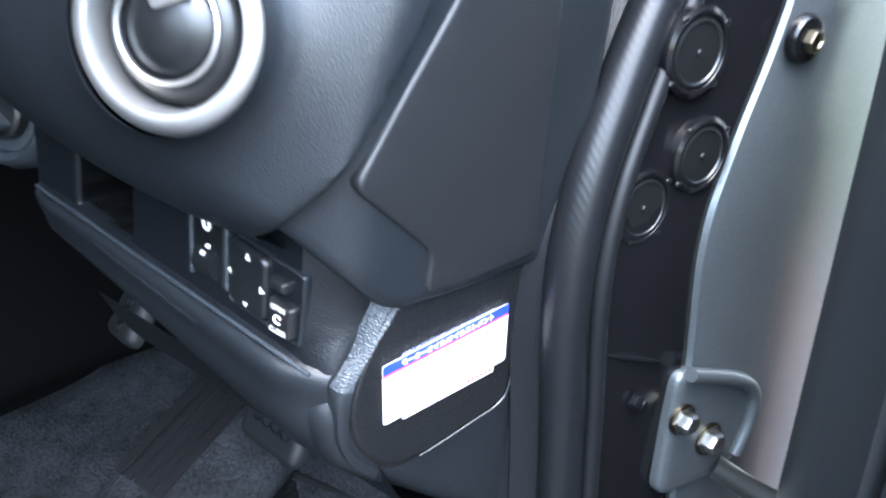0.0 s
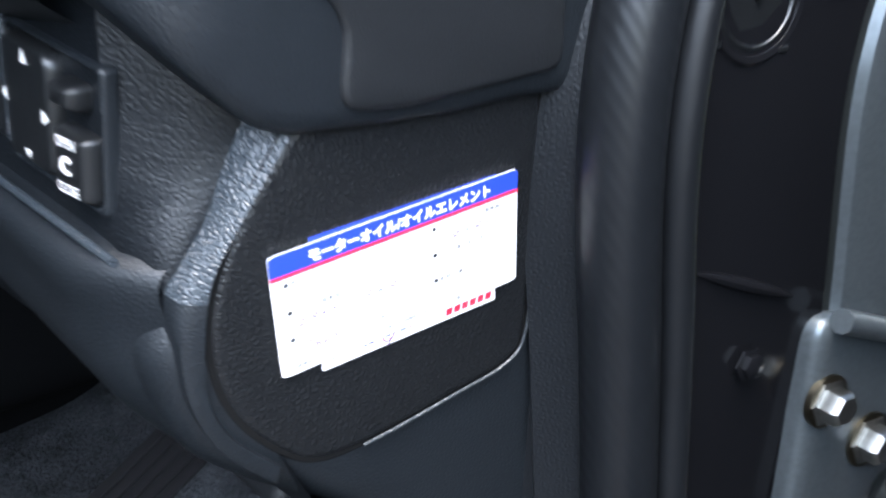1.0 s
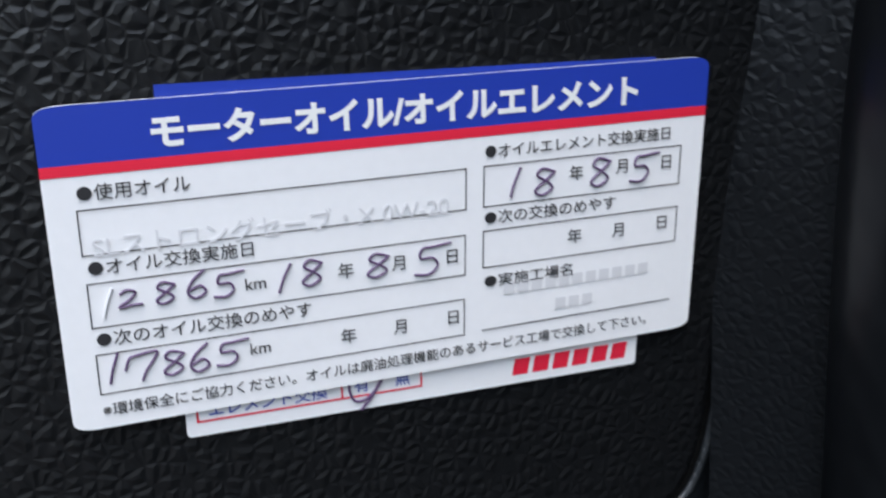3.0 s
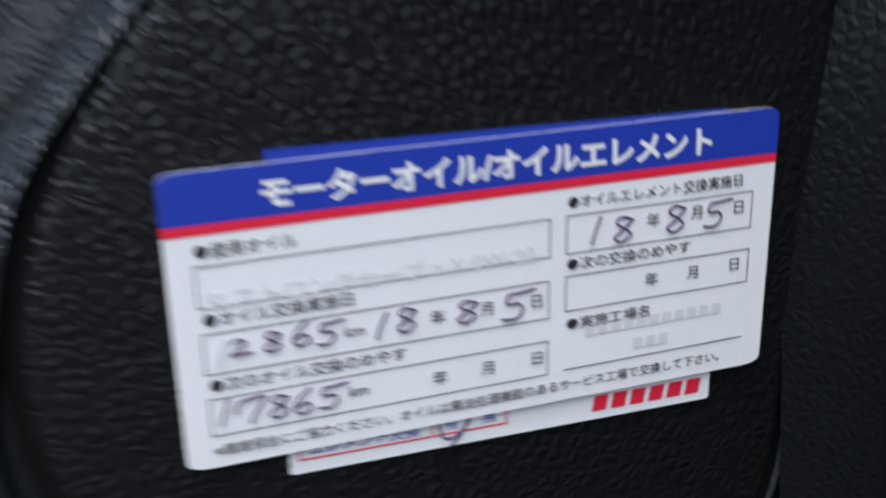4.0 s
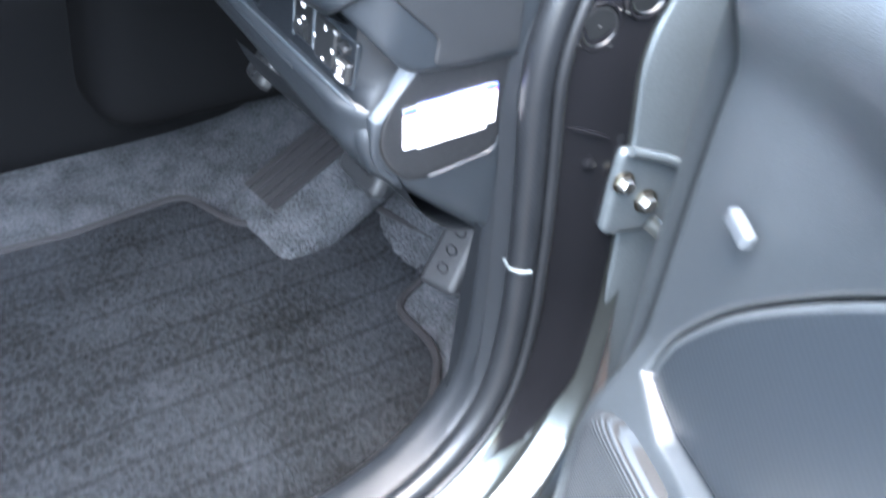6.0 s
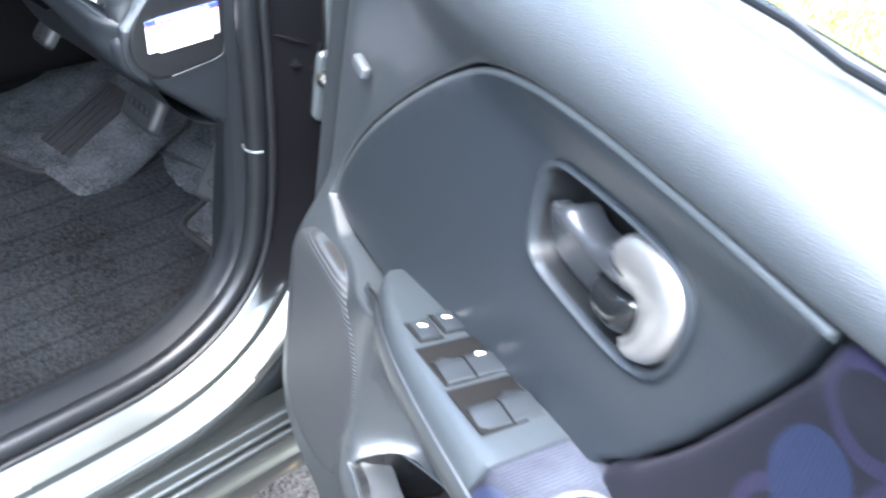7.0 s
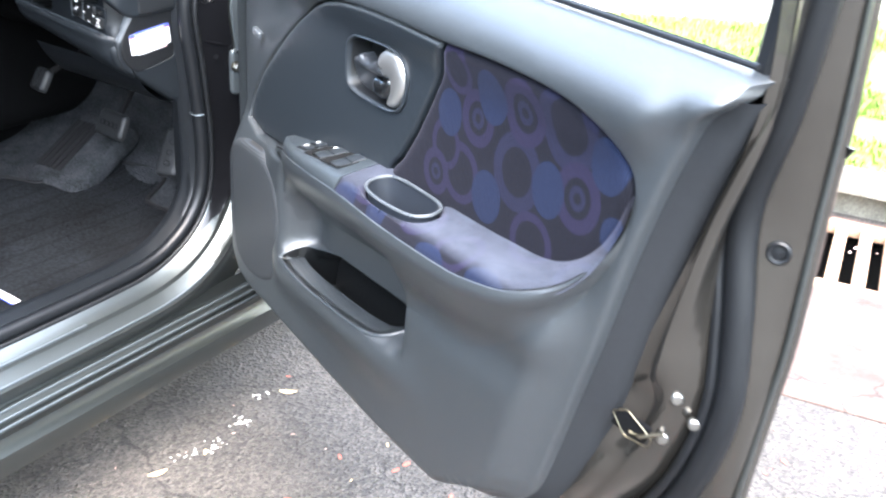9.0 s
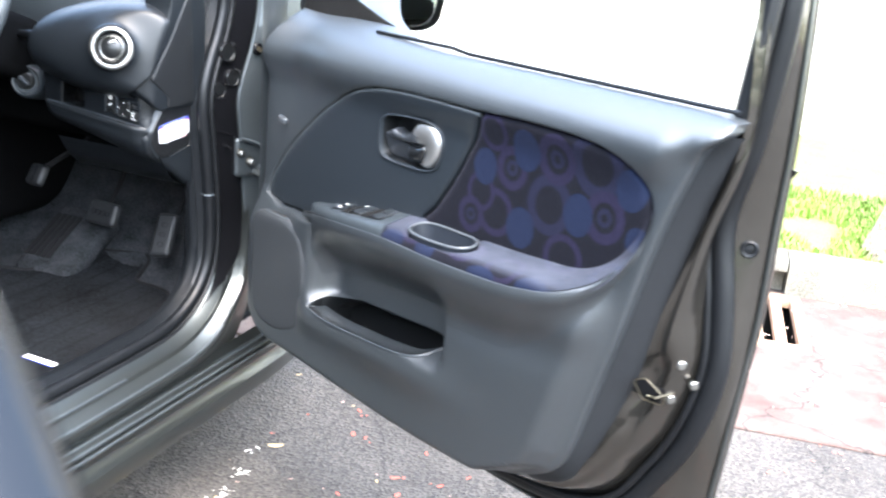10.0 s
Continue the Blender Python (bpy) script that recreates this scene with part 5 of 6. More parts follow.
part("armrest_body", loft(rows), TRIM, door, "grey padded armrest underside")
# thin near-black tube draws the shade in the armrest's crease
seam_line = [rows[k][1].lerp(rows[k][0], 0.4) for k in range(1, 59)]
part("armrest_crease_shade", tube(seam_line, 0.0013, 6), VOID, door, "dark line drawn as crease shade under the armrest cloth")
cup = part("pull_cup", loft([[D(0.656 + (p.x - 0.656) * k, top_z(p.x, p.y) - dz, 0.029 + (p.y - 0.029) * k) for p in CUP] for dz, k in ((-0.001, 0.975), (0.015, 0.95), (0.045, 0.90), (0.0452, 0.1))], True, 'end'), CUP_GREY, door, "pull cup in the armrest")
ring = [D(p.x, top_z(p.x, p.y) + 0.0012, p.y) for p in CUP]
part("cup_rim", tube(ring + ring[:1], 0.0023, 8, caps=False), CUP_RIM, cup, "pale grey rim")

# window switches
def sw_at(u, w, h=0.0):
    return D(u, top_z(u, w) + h, w)


def sw_button(name, u, w, du, dw, h=0.003, mat=SWITCH):
    m = aim(sw_at(u, w, h * 0.5), (-0.13, 0, 1), DN)
    return part(name, block((du, dw, h), m, min(0.0012, h * 0.4), 2), mat, sw)


GLYPH = [(-0.0034, -0.0016), (0.0034, -0.0016), (0.0030, 0.0004), (0.0018, 0.0020), (-0.0006, 0.0020), (-0.0014, 0.0006), (-0.0034, 0.0004)]


def glyph(u, w, h):
    """A little white pictogram on a switch."""
    bm = bmesh.new()
    vs = [bm.verts.new(sw_at(u - b, w + a, h)) for a, b in GLYPH]
    bm.faces.new(vs)
    r = bmesh.ops.extrude_face_region(bm, geom=bm.faces[:])
    bmesh.ops.translate(bm, verts=[v for v in r["geom"] if isinstance(v, bmesh.types.BMVert)], vec=(0, 0, 0.0003))
    part("pictogram", bm, WHITE, sw, smooth=0)


for u, w in ((0.4165, 0.0315), (0.4115, 0.0105)):
    sw_button("button_well", u, w, 0.027, 0.0185, 0.0009, VOID)
    sw_button("lock_button", u + 0.0005, w, 0.0225, 0.0145, 0.0034, SWITCH_GREY)
    glyph(u - 0.003, w, 0.0036)
for u, w, du in ((0.4590, 0.0245, 0.046), (0.5105, 0.0275, 0.046)):
    sw_button("switch_well", u, w, du, 0.0455, 0.0011, VOID)
    for s in (-1, 1):
        rows = []
        for du_, hh in ((-0.010, 0.0008), (-0.004, 0.0015), (0.000, 0.0046), (0.0025, 0.0055), (0.008, 0.0044), (0.016, 0.0034), (0.0205, 0.0026), (0.0215, 0.0010)):
            rows.append([sw_at(u + du_, w + s * 0.0108 + dw, hh - 0.0008 * (abs(dw) > 0.009)) for dw in (-0.0100, -0.0094, 0.0, 0.0094, 0.0100)])
        part("window_switch", loft(rows), SWITCH_GREY, sw)
glyph(0.462, 0.0135, 0.0058)

# map pocket behind the lip; black lining puts its shade into the colour
mouth = [(p.x, p.y, belly(p.x, p.y) + 0.001) for p in finer(MAP_POCKET, 0.012)]
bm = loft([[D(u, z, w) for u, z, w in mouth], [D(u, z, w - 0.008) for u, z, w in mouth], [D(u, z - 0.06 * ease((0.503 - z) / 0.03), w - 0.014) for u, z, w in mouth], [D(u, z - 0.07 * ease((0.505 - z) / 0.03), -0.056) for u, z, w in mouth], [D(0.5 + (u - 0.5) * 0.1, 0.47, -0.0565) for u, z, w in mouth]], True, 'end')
part("map_pocket", bm, SMOOTH_BLACK, door, "open map pocket, its shade coloured black inside")
bm = tube([D(u, z, belly(u, z) + 0.003) for u, z in curve_pts([(0.343, 0.476), (0.352, 0.4695), (0.43, 0.467), (0.53, 0.4715), (0.60, 0.4775), (0.628, 0.4845), (0.641, 0.494)], 5)], 0.0026, 10)
part("pocket_lip", bm, SWITCH_PLATE, door, "pale pocket lip")
part("liner_seam", tube(curve_pts([D(u, z, belly(u, z) + 0.001) for u, z in ((0.365, 0.4905), (0.43, 0.5015), (0.52, 0.5065), (0.61, 0.5115), (0.640, 0.510))], 4), 0.0012, 6), BEVEL, door)

# speaker grille
SPK = curve_pts([(0.170, 0.598), (0.245, 0.611), (0.298, 0.600), (0.324, 0.565), (0.330, 0.51), (0.326, 0.45), (0.305, 0.41), (0.245, 0.388), (0.19, 0.395), (0.165, 0.43), (0.162, 0.52)], 6, True)


def mesh_material():
    m = material("speaker_mesh", (0.016, 0.018, 0.020), 0.6)
    b = m.node_tree.nodes["Principled BSDF"]
    v = coords(m, (1, 1, 1))
    vor = node(m, "ShaderNodeTexWave", Scale=92.0, Distortion=0.0)
    vor.bands_direction = 'Z'
    link(m, v, vor.inputs["Vector"])
    ramp = m.node_tree.nodes.new("ShaderNodeValToRGB")
    ramp.color_ramp.elements[0].position, ramp.color_ramp.elements[0].color = 0.30, (0.004, 0.004, 0.004, 1)
    ramp.color_ramp.elements[1].position, ramp.color_ramp.elements[1].color = 0.42, (0.016, 0.020, 0.024, 1)
    link(m, vor.outputs["Fac"], ramp.inputs["Fac"])
    link(m, ramp.outputs["Color"], b.inputs["Base Color"])
    bump = node(m, "ShaderNodeBump", Strength=0.6, Distance=0.001)
    link(m, vor.outputs["Fac"], bump.inputs["Height"])
    link(m, bump.outputs["Normal"], b.inputs["Normal"])
    return m


part("speaker_grille", pillow(SPK, lambda u, z, h: D(u, z, h + 0.026), 0.010, 0.012, 0.02, 0.012), mesh_material(), door, "perforated speaker grille")

# inside handle
LEVER = plastic("smooth_grey_plastic", (0.019, 0.021, 0.024), (0.26, 0.34), 900, 0.05, 0.0002)
GLOSS_BLACK = blotch(material("gloss_black_plastic", (0.005, 0.0055, 0.006), 0.15, coat=0.4), (0.005, 0.0055, 0.006), 0.1, 30, 300, (0.12, 0.2))


def DH(u, z, w):
    """Places about the inside handle."""
    return D(u, z, w + 0.003)


face = lambda z: 0.003 + 0.016 * ease((z - 0.835) / 0.055)
HC = (0.544, 0.808)
bez = part("handle_bezel", loft([[DH(HC[0] + (p.x - HC[0]) * s, HC[1] + (p.y - HC[1]) * s, face(p.y) + w) for p in HB] for s, w in ((1.03, -0.004), (1.02, 0.0004), (0.985, 0.0016), (0.955, 0.0004), (0.935, -0.005))], True), INSERT_TRIM, door, "dark grey rounded handle bezel")
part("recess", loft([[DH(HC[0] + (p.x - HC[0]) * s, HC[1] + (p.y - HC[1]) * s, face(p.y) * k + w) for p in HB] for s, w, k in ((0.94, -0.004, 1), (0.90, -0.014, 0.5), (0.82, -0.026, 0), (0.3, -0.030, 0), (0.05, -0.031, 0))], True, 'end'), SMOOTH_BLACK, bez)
DOME = curve_pts([(0.549, 0.829), (0.555, 0.8365), (0.566, 0.8425), (0.582, 0.8445), (0.596, 0.8415), (0.606, 0.833), (0.611, 0.819), (0.609, 0.803), (0.602, 0.789), (0.592, 0.779), (0.580, 0.7745), (0.568, 0.7775)], 4) + curve_pts([(0.574, 0.7845), (0.579, 0.797), (0.576, 0.8085), (0.564, 0.8075), (0.553, 0.812), (0.546, 0.820)], 4)
part("silver_dome", pillow(DOME, lambda u, z, h: DH(u, z, h - 0.001), 0.009, 0.018, 0.016, 0.005), SILVER, bez, "satin silver round end of the lever")
BAR = curve_pts([(0.491, 0.8125), (0.498, 0.8190), (0.506, 0.8225), (0.513, 0.8192), (0.523, 0.8170), (0.534, 0.8182), (0.544, 0.823), (0.553, 0.829), (0.562, 0.822), (0.566, 0.811), (0.558, 0.8070), (0.547, 0.806), (0.528, 0.805), (0.505, 0.806), (0.494, 0.808)], 4, True)
part("lever", pillow(BAR, lambda u, z, h: DH(u, z, h - 0.004 + 0.003 * ease((u - 0.52) / 0.05)), 0.009, 0.008, 0.014, 0.004), LEVER, bez, "smooth grey pull lever")
FLANK = curve_pts([(0.482, 0.8115), (0.505, 0.8095), (0.53, 0.8085), (0.552, 0.809), (0.564, 0.800), (0.562, 0.774), (0.522, 0.7720), (0.490, 0.7755), (0.479, 0.788)], 4, True)
part("lever_flank", pillow(FLANK, lambda u, z, h: DH(u, z, h - 0.005 - 0.30 * (0.811 - z)), 0.004, 0.006, 0.010, 0.006), LEVER, bez, "smooth grey front of the lever")
part("lever_slit", tube([DH(u, z, w) for u, z, w in ((0.553, 0.8225, 0.0065), (0.560, 0.8205, 0.0074), (0.567, 0.8195, 0.0080))], 0.0006, 6), VOID, bez)
part("lock_knob", pillow(curve_pts([(0.539, 0.8025), (0.549, 0.8045), (0.562, 0.805), (0.575, 0.8095), (0.580, 0.8020), (0.578, 0.791), (0.572, 0.782), (0.563, 0.7785), (0.553, 0.7785), (0.543, 0.781), (0.538, 0.790)], 4, True), lambda u, z, h: DH(u, z, h - 0.006), 0.013, 0.012, 0.008, 0.005), GLOSS_BLACK, bez, "glossy black lock knob")
part("red_mark", block((0.0030, 0.0075, 0.002), aim(DH(0.5415, 0.794, 0.0006), DN - DU * 0.7), 0.0006), RED, bez, "red lock mark")

# small pale clip at the trim's front
part("clip", block((0.022, 0.011, 0.008), aim(D(0.222, 0.779, 0.012), DN, (0.25, 0, 1)), 0.003), CUP_RIM, door, "pale grey trim clip")

# metal rear edge of the door, weatherstrip and flange
T_ = [(0.98, 1.46, -0.06), (1.04, 1.28, -0.055), (1.052, 1.09, -0.05), (1.066, 0.93, -0.048), (1.036, 0.80, -0.044), (1.0, 0.68, -0.044), (0.968, 0.58, -0.044), (0.94, 0.50, -0.044), (0.905, 0.42, -0.042), (0.84, 0.36, -0.036), (0.75, 0.342, -0.012), (0.5, 0.342, -0.012), (0.2, 0.36, -0.012), (0.16, 0.42, -0.012)]
M_ = [(1.0, 1.475, -0.062), (1.040, 1.285, -0.06), (1.066, 1.09, -0.06), (1.074, 0.92, -0.058), (1.044, 0.79, -0.058), (1.030, 0.69, -0.056), (1.024, 0.60, -0.056), (0.994, 0.50, -0.058), (0.960, 0.43, -0.058), (0.888, 0.345, -0.055), (0.76, 0.318, -0.05), (0.5, 0.315, -0.05), (0.17, 0.33, -0.05), (0.12, 0.40, -0.05)]
S_ = [(1.005, 1.48, -0.095), (1.040, 1.288, -0.095), (1.064, 1.09, -0.095), (1.050, 0.92, -0.095), (1.020, 0.80, -0.10), (1.036, 0.69, -0.10), (1.045, 0.60, -0.10), (1.025, 0.51, -0.10), (0.988, 0.43, -0.10), (0.920, 0.335, -0.10), (0.78, 0.295, -0.10), (0.5, 0.29, -0.10), (0.13, 0.30, -0.10), (0.07, 0.38, -0.10)]
R_ = [(1.02, 1.49, -0.108), (1.054, 1.292, -0.108), (1.076, 1.09, -0.108), (1.062, 0.92, -0.112), (1.046, 0.80, -0.115), (1.064, 0.70, -0.115), (1.076, 0.60, -0.115), (1.062, 0.50, -0.115), (1.025, 0.41, -0.115), (0.95, 0.31, -0.115), (0.80, 0.27, -0.115), (0.5, 0.265, -0.115), (0.1, 0.275, -0.115), (0.04, 0.36, -0.115)]
O_ = [(1.03, 1.495, -0.14), (1.056, 1.295, -0.14), (1.076, 1.09, -0.14), (1.084, 0.92, -0.142), (1.084, 0.80, -0.142), (1.085, 0.68, -0.142), (1.080, 0.60, -0.142), (1.073, 0.50, -0.142), (1.066, 0.40, -0.142), (1.052, 0.27, -0.14), (0.95, 0.235, -0.14), (0.5, 0.23, -0.14), (0.08, 0.24, -0.14), (0.0, 0.34, -0.14)]
lines = [curve_pts(c, 7) for c in (T_, M_, S_, R_, O_)]


def sheet(cs, sub):
    """A pressed sheet between lines, its folds rounded."""
    rows = []
    for st in zip(*cs):
        rows.append([D(*q) for q in curve_pts(list(st), sub)])
    return loft(rows)


def press(k):
    """The pressed relief of the inner sheet between trim and seal: a long ridge and a hollow about the latch."""
    out = []
    for a, b in zip(lines[0], lines[1]):
        q = a.lerp(b, k)
        ridge = 0.015 * math.exp(-((k - 0.78) / 0.22) ** 2) * ease((q.y - 0.585) / 0.06) * ease((0.93 - q.y) / 0.08)
        hollow_ = -0.014 * math.exp(-((k - 0.55) / 0.35) ** 2) * ease((q.y - 0.505) / 0.03) * ease((0.625 - q.y) / 0.04)
        low_ = 0.010 * math.exp(-((k - 0.45) / 0.25) ** 2) * ease((0.50 - q.y) / 0.03) * ease((q.y - 0.33) / 0.05)
        out.append(q + Vector((0, 0, ridge + hollow_ + low_)))
    return out


part("inner_sheet", sheet([lines[0], press(0.25), press(0.5), press(0.75), lines[1], lines[2]], 4), PAINT_PRESSED, door, "gunmetal painted inner door sheet")
part("flange", sheet([lines[2], lines[3], lines[4], [q + Vector((0.002, 0.0, -0.012)) for q in lines[4]]], 3), PAINT_PRESSED, door, "gunmetal outer door flange")
ds = part("weatherstrip", tube([D(*(a * 0.5 + b * 0.5 + Vector((0, 0, 0.006)))) for a, b in zip(lines[2], lines[3])], 0.0155, 12), RUBBER, door, "black rubber door seal")
part("rib", tube([D(*(a * 0.82 + b * 0.18 + Vector((-0.004, 0, 0.016)))) for a, b in zip(lines[2], lines[3])], 0.0055, 8), RUBBER, ds)
part("hem", tube([D(*(q + Vector((0.0005, 0, 0.004)))) for q in lines[4]], 0.0032, 8), PAINT, door, "folded outer edge")
OUT = [(q.x, q.y) for q in lines[4] if q.y < 0.86][::3] + [(0.0, 0.45), (0.0, 0.80), (0.03, 0.885), (0.5, 0.88), (1.10, 0.875)]
part("outer_skin", pillow([Vector(p) for p in OUT], lambda u, z, h: D(u - 0.006, z, -0.150 - h), 0.014, 0.06, 0.004, 0.05, lambda u, z: 0.012 * math.sin(min(max((z - 0.23) / 0.72, 0), 1) * math.pi)), PAINT, door, "gunmetal painted outer door skin")
part("trim_return", loft([[D(u, z, w) for u, w in ((0.160, 0.016), (0.152, 0.004), (0.150, -0.012), (0.148, -0.035), (0.140, -0.05))] for z in np.linspace(0.37, 0.99, 14)]), TRIM, door, "dark trim edge")
SIDE_A = [(1.064, 0.926), (1.042, 0.903), (1.026, 0.868), (1.005, 0.807), (0.984, 0.731), (0.965, 0.651), (0.944, 0.572), (0.925, 0.498), (0.905, 0.428), (0.887, 0.396), (0.865, 0.378), (0.822, 0.357), (0.77, 0.346)]
SIDE_B = [(1.066, 0.922), (1.054, 0.890), (1.042, 0.850), (1.022, 0.780), (1.003, 0.700), (0.980, 0.600), (0.957, 0.520), (0.938, 0.460), (0.915, 0.405), (0.893, 0.370), (0.865, 0.350), (0.820, 0.335), (0.77, 0.328)]
rows = [[D(a.x - 0.004, a.y, -0.012), D(a.x + 0.001, a.y, -0.017), D(*a.lerp(b, 0.35), -0.025), D(*a.lerp(b, 0.75), -0.034), D(*b, -0.040), D(b.x + 0.002, b.y, -0.052)] for a, b in zip(curve_pts(SIDE_A, 5), curve_pts(SIDE_B, 5))]
# shade on the side turned away is coloured in
part("trim_side", loft(rows), TRIM_SHADE, door, "rear side of the trim, its shade in a darker colour")
part("front_edge", loft([[D(u, z, w) for u, w in ((0.142, -0.048), (0.12, -0.06), (0.07, -0.07), (0.03, -0.10), (0.0, -0.15))] for z in np.linspace(0.36, 0.99, 14)]), TRIM, door, "dark front edge of the door")

# window frame, run channel and pane
part("run_channel", tube([D(1.052, 0.925, -0.062), D(1.062, 1.09, -0.066), D(1.035, 1.29, -0.07), D(0.985, 1.44, -0.074)], 0.013, 8), RUBBER, door, "black window run channel")
part("belt_strip", tube([D(u, 0.9515 + 0.004 * (u < 0.6), -0.040) for u in np.linspace(0.40, 1.06, 20)], 0.0030, 8), RUBBER, door, "black belt seal")
part("top_rail", tube(curve_pts([D(1.0, 1.47, -0.08), D(0.85, 1.50, -0.09), D(0.6, 1.45, -0.1), D(0.35, 1.27, -0.1), D(0.12, 1.02, -0.1)], 6), 0.022, 10), PAINT, door, "painted window frame")
pane = part("window_pane", pillow([Vector(p) for p in ((0.16, 0.94), (1.055, 0.94), (1.066, 1.09), (1.03, 1.30), (0.98, 1.45), (0.8, 1.47), (0.5, 1.38), (0.2, 1.07))], lambda u, z, h: D(u, z, h - 0.066), 0.0005, 0.004, 0.003, 0.2), GLASS, door, "clear window pane", 0)
pane.visible_shadow = False

# latch
LM = aim(D(1.002, 0.563, -0.0345), DN * 0.9 + DU * 0.35)
mouth_l = rounded([(-0.022, 0.011), (-0.006, 0.018), (0.024, -0.005), (0.021, -0.016), (-0.006, -0.013)], 0.004)
# solid near-black block stands for the shade inside the latch mouth
lat = part("latch", block((0.040, 0.022, 0.006), LM @ Matrix.Rotation(radians(-14), 4, 'Z'), 0.003), DEEP_SHADE, door, "door latch mouth, its deep shade coloured near-black")
part("mouth_rim", tube([LM @ Vector((p.x, p.y, 0.0035)) for p in mouth_l + mouth_l[:1]], 0.0009, 6, caps=False), BRASS, lat, "yellow zinc rim")
part("claw", tube([LM @ Vector((0.000, -0.006, 0.004)), LM @ Vector((0.012, -0.006, 0.0055)), LM @ Vector((0.034, 0.006, 0.002))], 0.0022, 8), BRASS, lat, "yellow zinc latch claw")
for u, z, w in ((1.029, 0.603, -0.062), (1.042, 0.573, -0.080), (1.021, 0.549, -0.062)):
    part("screw", lathe([(0.0065, -0.004), (0.0065, 0.002), (0.005, 0.0035), (0.0005, 0.0038)], aim(D(u, z, w), DU * 0.7 + DN * 0.6), 20), STEEL, door, "zinc latch screw")
part("grommet", lathe([(0.012, 0), (0.012, 0.002), (0.010, 0.004), (0.007, 0.003), (0.0065, 0.001), (0.0005, 0.002)], aim(D(1.062, 0.766, -0.124), DN + DU * 0.6), 28), RUBBER, door, "black rubber grommet")
part("label_plate", pillow(rounded([(0.985, 0.265), (1.04, 0.262), (1.045, 0.285), (1.0, 0.292)], 0.006), lambda u, z, h: D(u, z, h - 0.128), 0.004, 0.004, 0.004, 0.02), PAINT, door, "small pressed plate")

# outside mirror
mir = thing("wing_mirror", D(0.10, 0.95, -0.15), "dark green-grey wing mirror outside the door glass", "mirror")
mm = aim(D(0.180, 0.990, -0.24), DN * 0.92 + DU * 0.38 + Vector((0, 0, 0.08))) @ Matrix.Scale(1.6, 4, (1, 0, 0))
part("housing", pillow(rounded([(-0.10, -0.055), (0.09, -0.058), (0.10, 0.05), (-0.09, 0.06)], 0.04, 6), lambda a, b, h: mm @ Vector((a, b, -0.012 - h)), 0.07, 0.06, 0.0, 0.015), PAINT, mir)
part("mirror_glass", pillow(rounded([(-0.09, -0.048), (0.082, -0.05), (0.09, 0.043), (-0.082, 0.052)], 0.034, 6), lambda a, b, h: mm @ Vector((a, b, -0.008 + h)), 0.001, 0.003, 0.01, 0.03), MIRROR, mir, "reflecting mirror glass")
part("foot", tube([D(0.10, 0.96, -0.13), D(0.08, 0.955, -0.19), D(0.12, 0.975, -0.25)], 0.022, 10), SMOOTH_BLACK, mir)

# ---------------------------------------------------------------- service stickers on the fuse cover
PAPER = grain(blotch(material("sticker_paper", (0.80, 0.80, 0.80), 0.45), (0.80, 0.80, 0.80), 0.02, 30, 900, (0.4, 0.5)), 900, 0.05, 0.0002, "noise")
BLUE_INK = material("blue_print", (0.020, 0.045, 0.36), 0.4)
RED_INK = material("red_ink", (0.70, 0.02, 0.05), 0.4)
BLACK_INK = material("black_print", (0.02, 0.02, 0.022), 0.6)
PEN_INK = material("pen_ink", (0.10, 0.055, 0.13), 0.5)
FAINT_INK = material("faint_grey_print", (0.64, 0.64, 0.65), 0.6)


def st(a, b, h):
    """A place on the front sticker: a across, b down, h off the cover."""
    return end(-0.0003 + 0.0718 * a + 0.0054 * b - 0.0004 * a * b, 0.7322 + 0.0120 * a - 0.0332 * b, h)


def st2(a, b, h):
    """The same on the sticker underneath."""
    p = Vector((0.154, -0.030)) + Vector((0.752, 0.028)) * a + Vector((0.0, 1.125)) * b
    return st(p.x, p.y, h)


def print_pose(fn, a, b, h):
    x = (fn(a + 0.01, b, h) - fn(a - 0.01, b, h)).normalized()
    y = (fn(a, b - 0.01, h) - fn(a, b + 0.01, h)).normalized()
    z = x.cross(y).normalized()
    y = z.cross(x)
    return Matrix.Translation(fn(a, b, h)) @ Matrix((x, y, z)).transposed().to_4x4()


def patch(fn, pts, h, t=0.0001):
    return pillow([Vector(p) for p in pts], lambda a, b, c: fn(a, b, h + c), 0, 0.004, t, 0.5)


def frame_line(fn, a0, b0, a1, b1, h, wa=0.0035, wb=0.0075):
    bm = bmesh.new()
    for p in (((a0, b0), (a1, b0), (a1, b0 + wb), (a0, b0 + wb)), ((a0, b1 - wb), (a1, b1 - wb), (a1, b1), (a0, b1)), ((a0, b0 + wb), (a0 + wa, b0 + wb), (a0 + wa, b1 - wb), (a0, b1 - wb)), ((a1 - wa, b0 + wb), (a1, b0 + wb), (a1, b1 - wb), (a1 - wa, b1 - wb))):
        bm.faces.new([bm.verts.new(fn(*q, h)) for q in p])
    return bm


under = thing("old_service_sticker", st2(0.5, 1, 0), "older white oil change sticker mostly covered by another", "sticker")
sheet_u = part("sheet", patch(st2, rounded([(0, 0), (1, 0), (1, 1), (0, 1)], 0.012, 3), 0.0005, 0.0003), PAPER, under)
part("blue_band", patch(st2, [(-0.002, -0.006), (1.002, -0.006), (1.002, 0.17), (-0.002, 0.17)], 0.00056, 0.00003), BLUE_INK, sheet_u, smooth=0)
part("red_box", frame_line(st2, 0.02, 0.888, 0.486, 0.957, 0.00058, 0.004, 0.006), RED_INK, sheet_u, smooth=0)
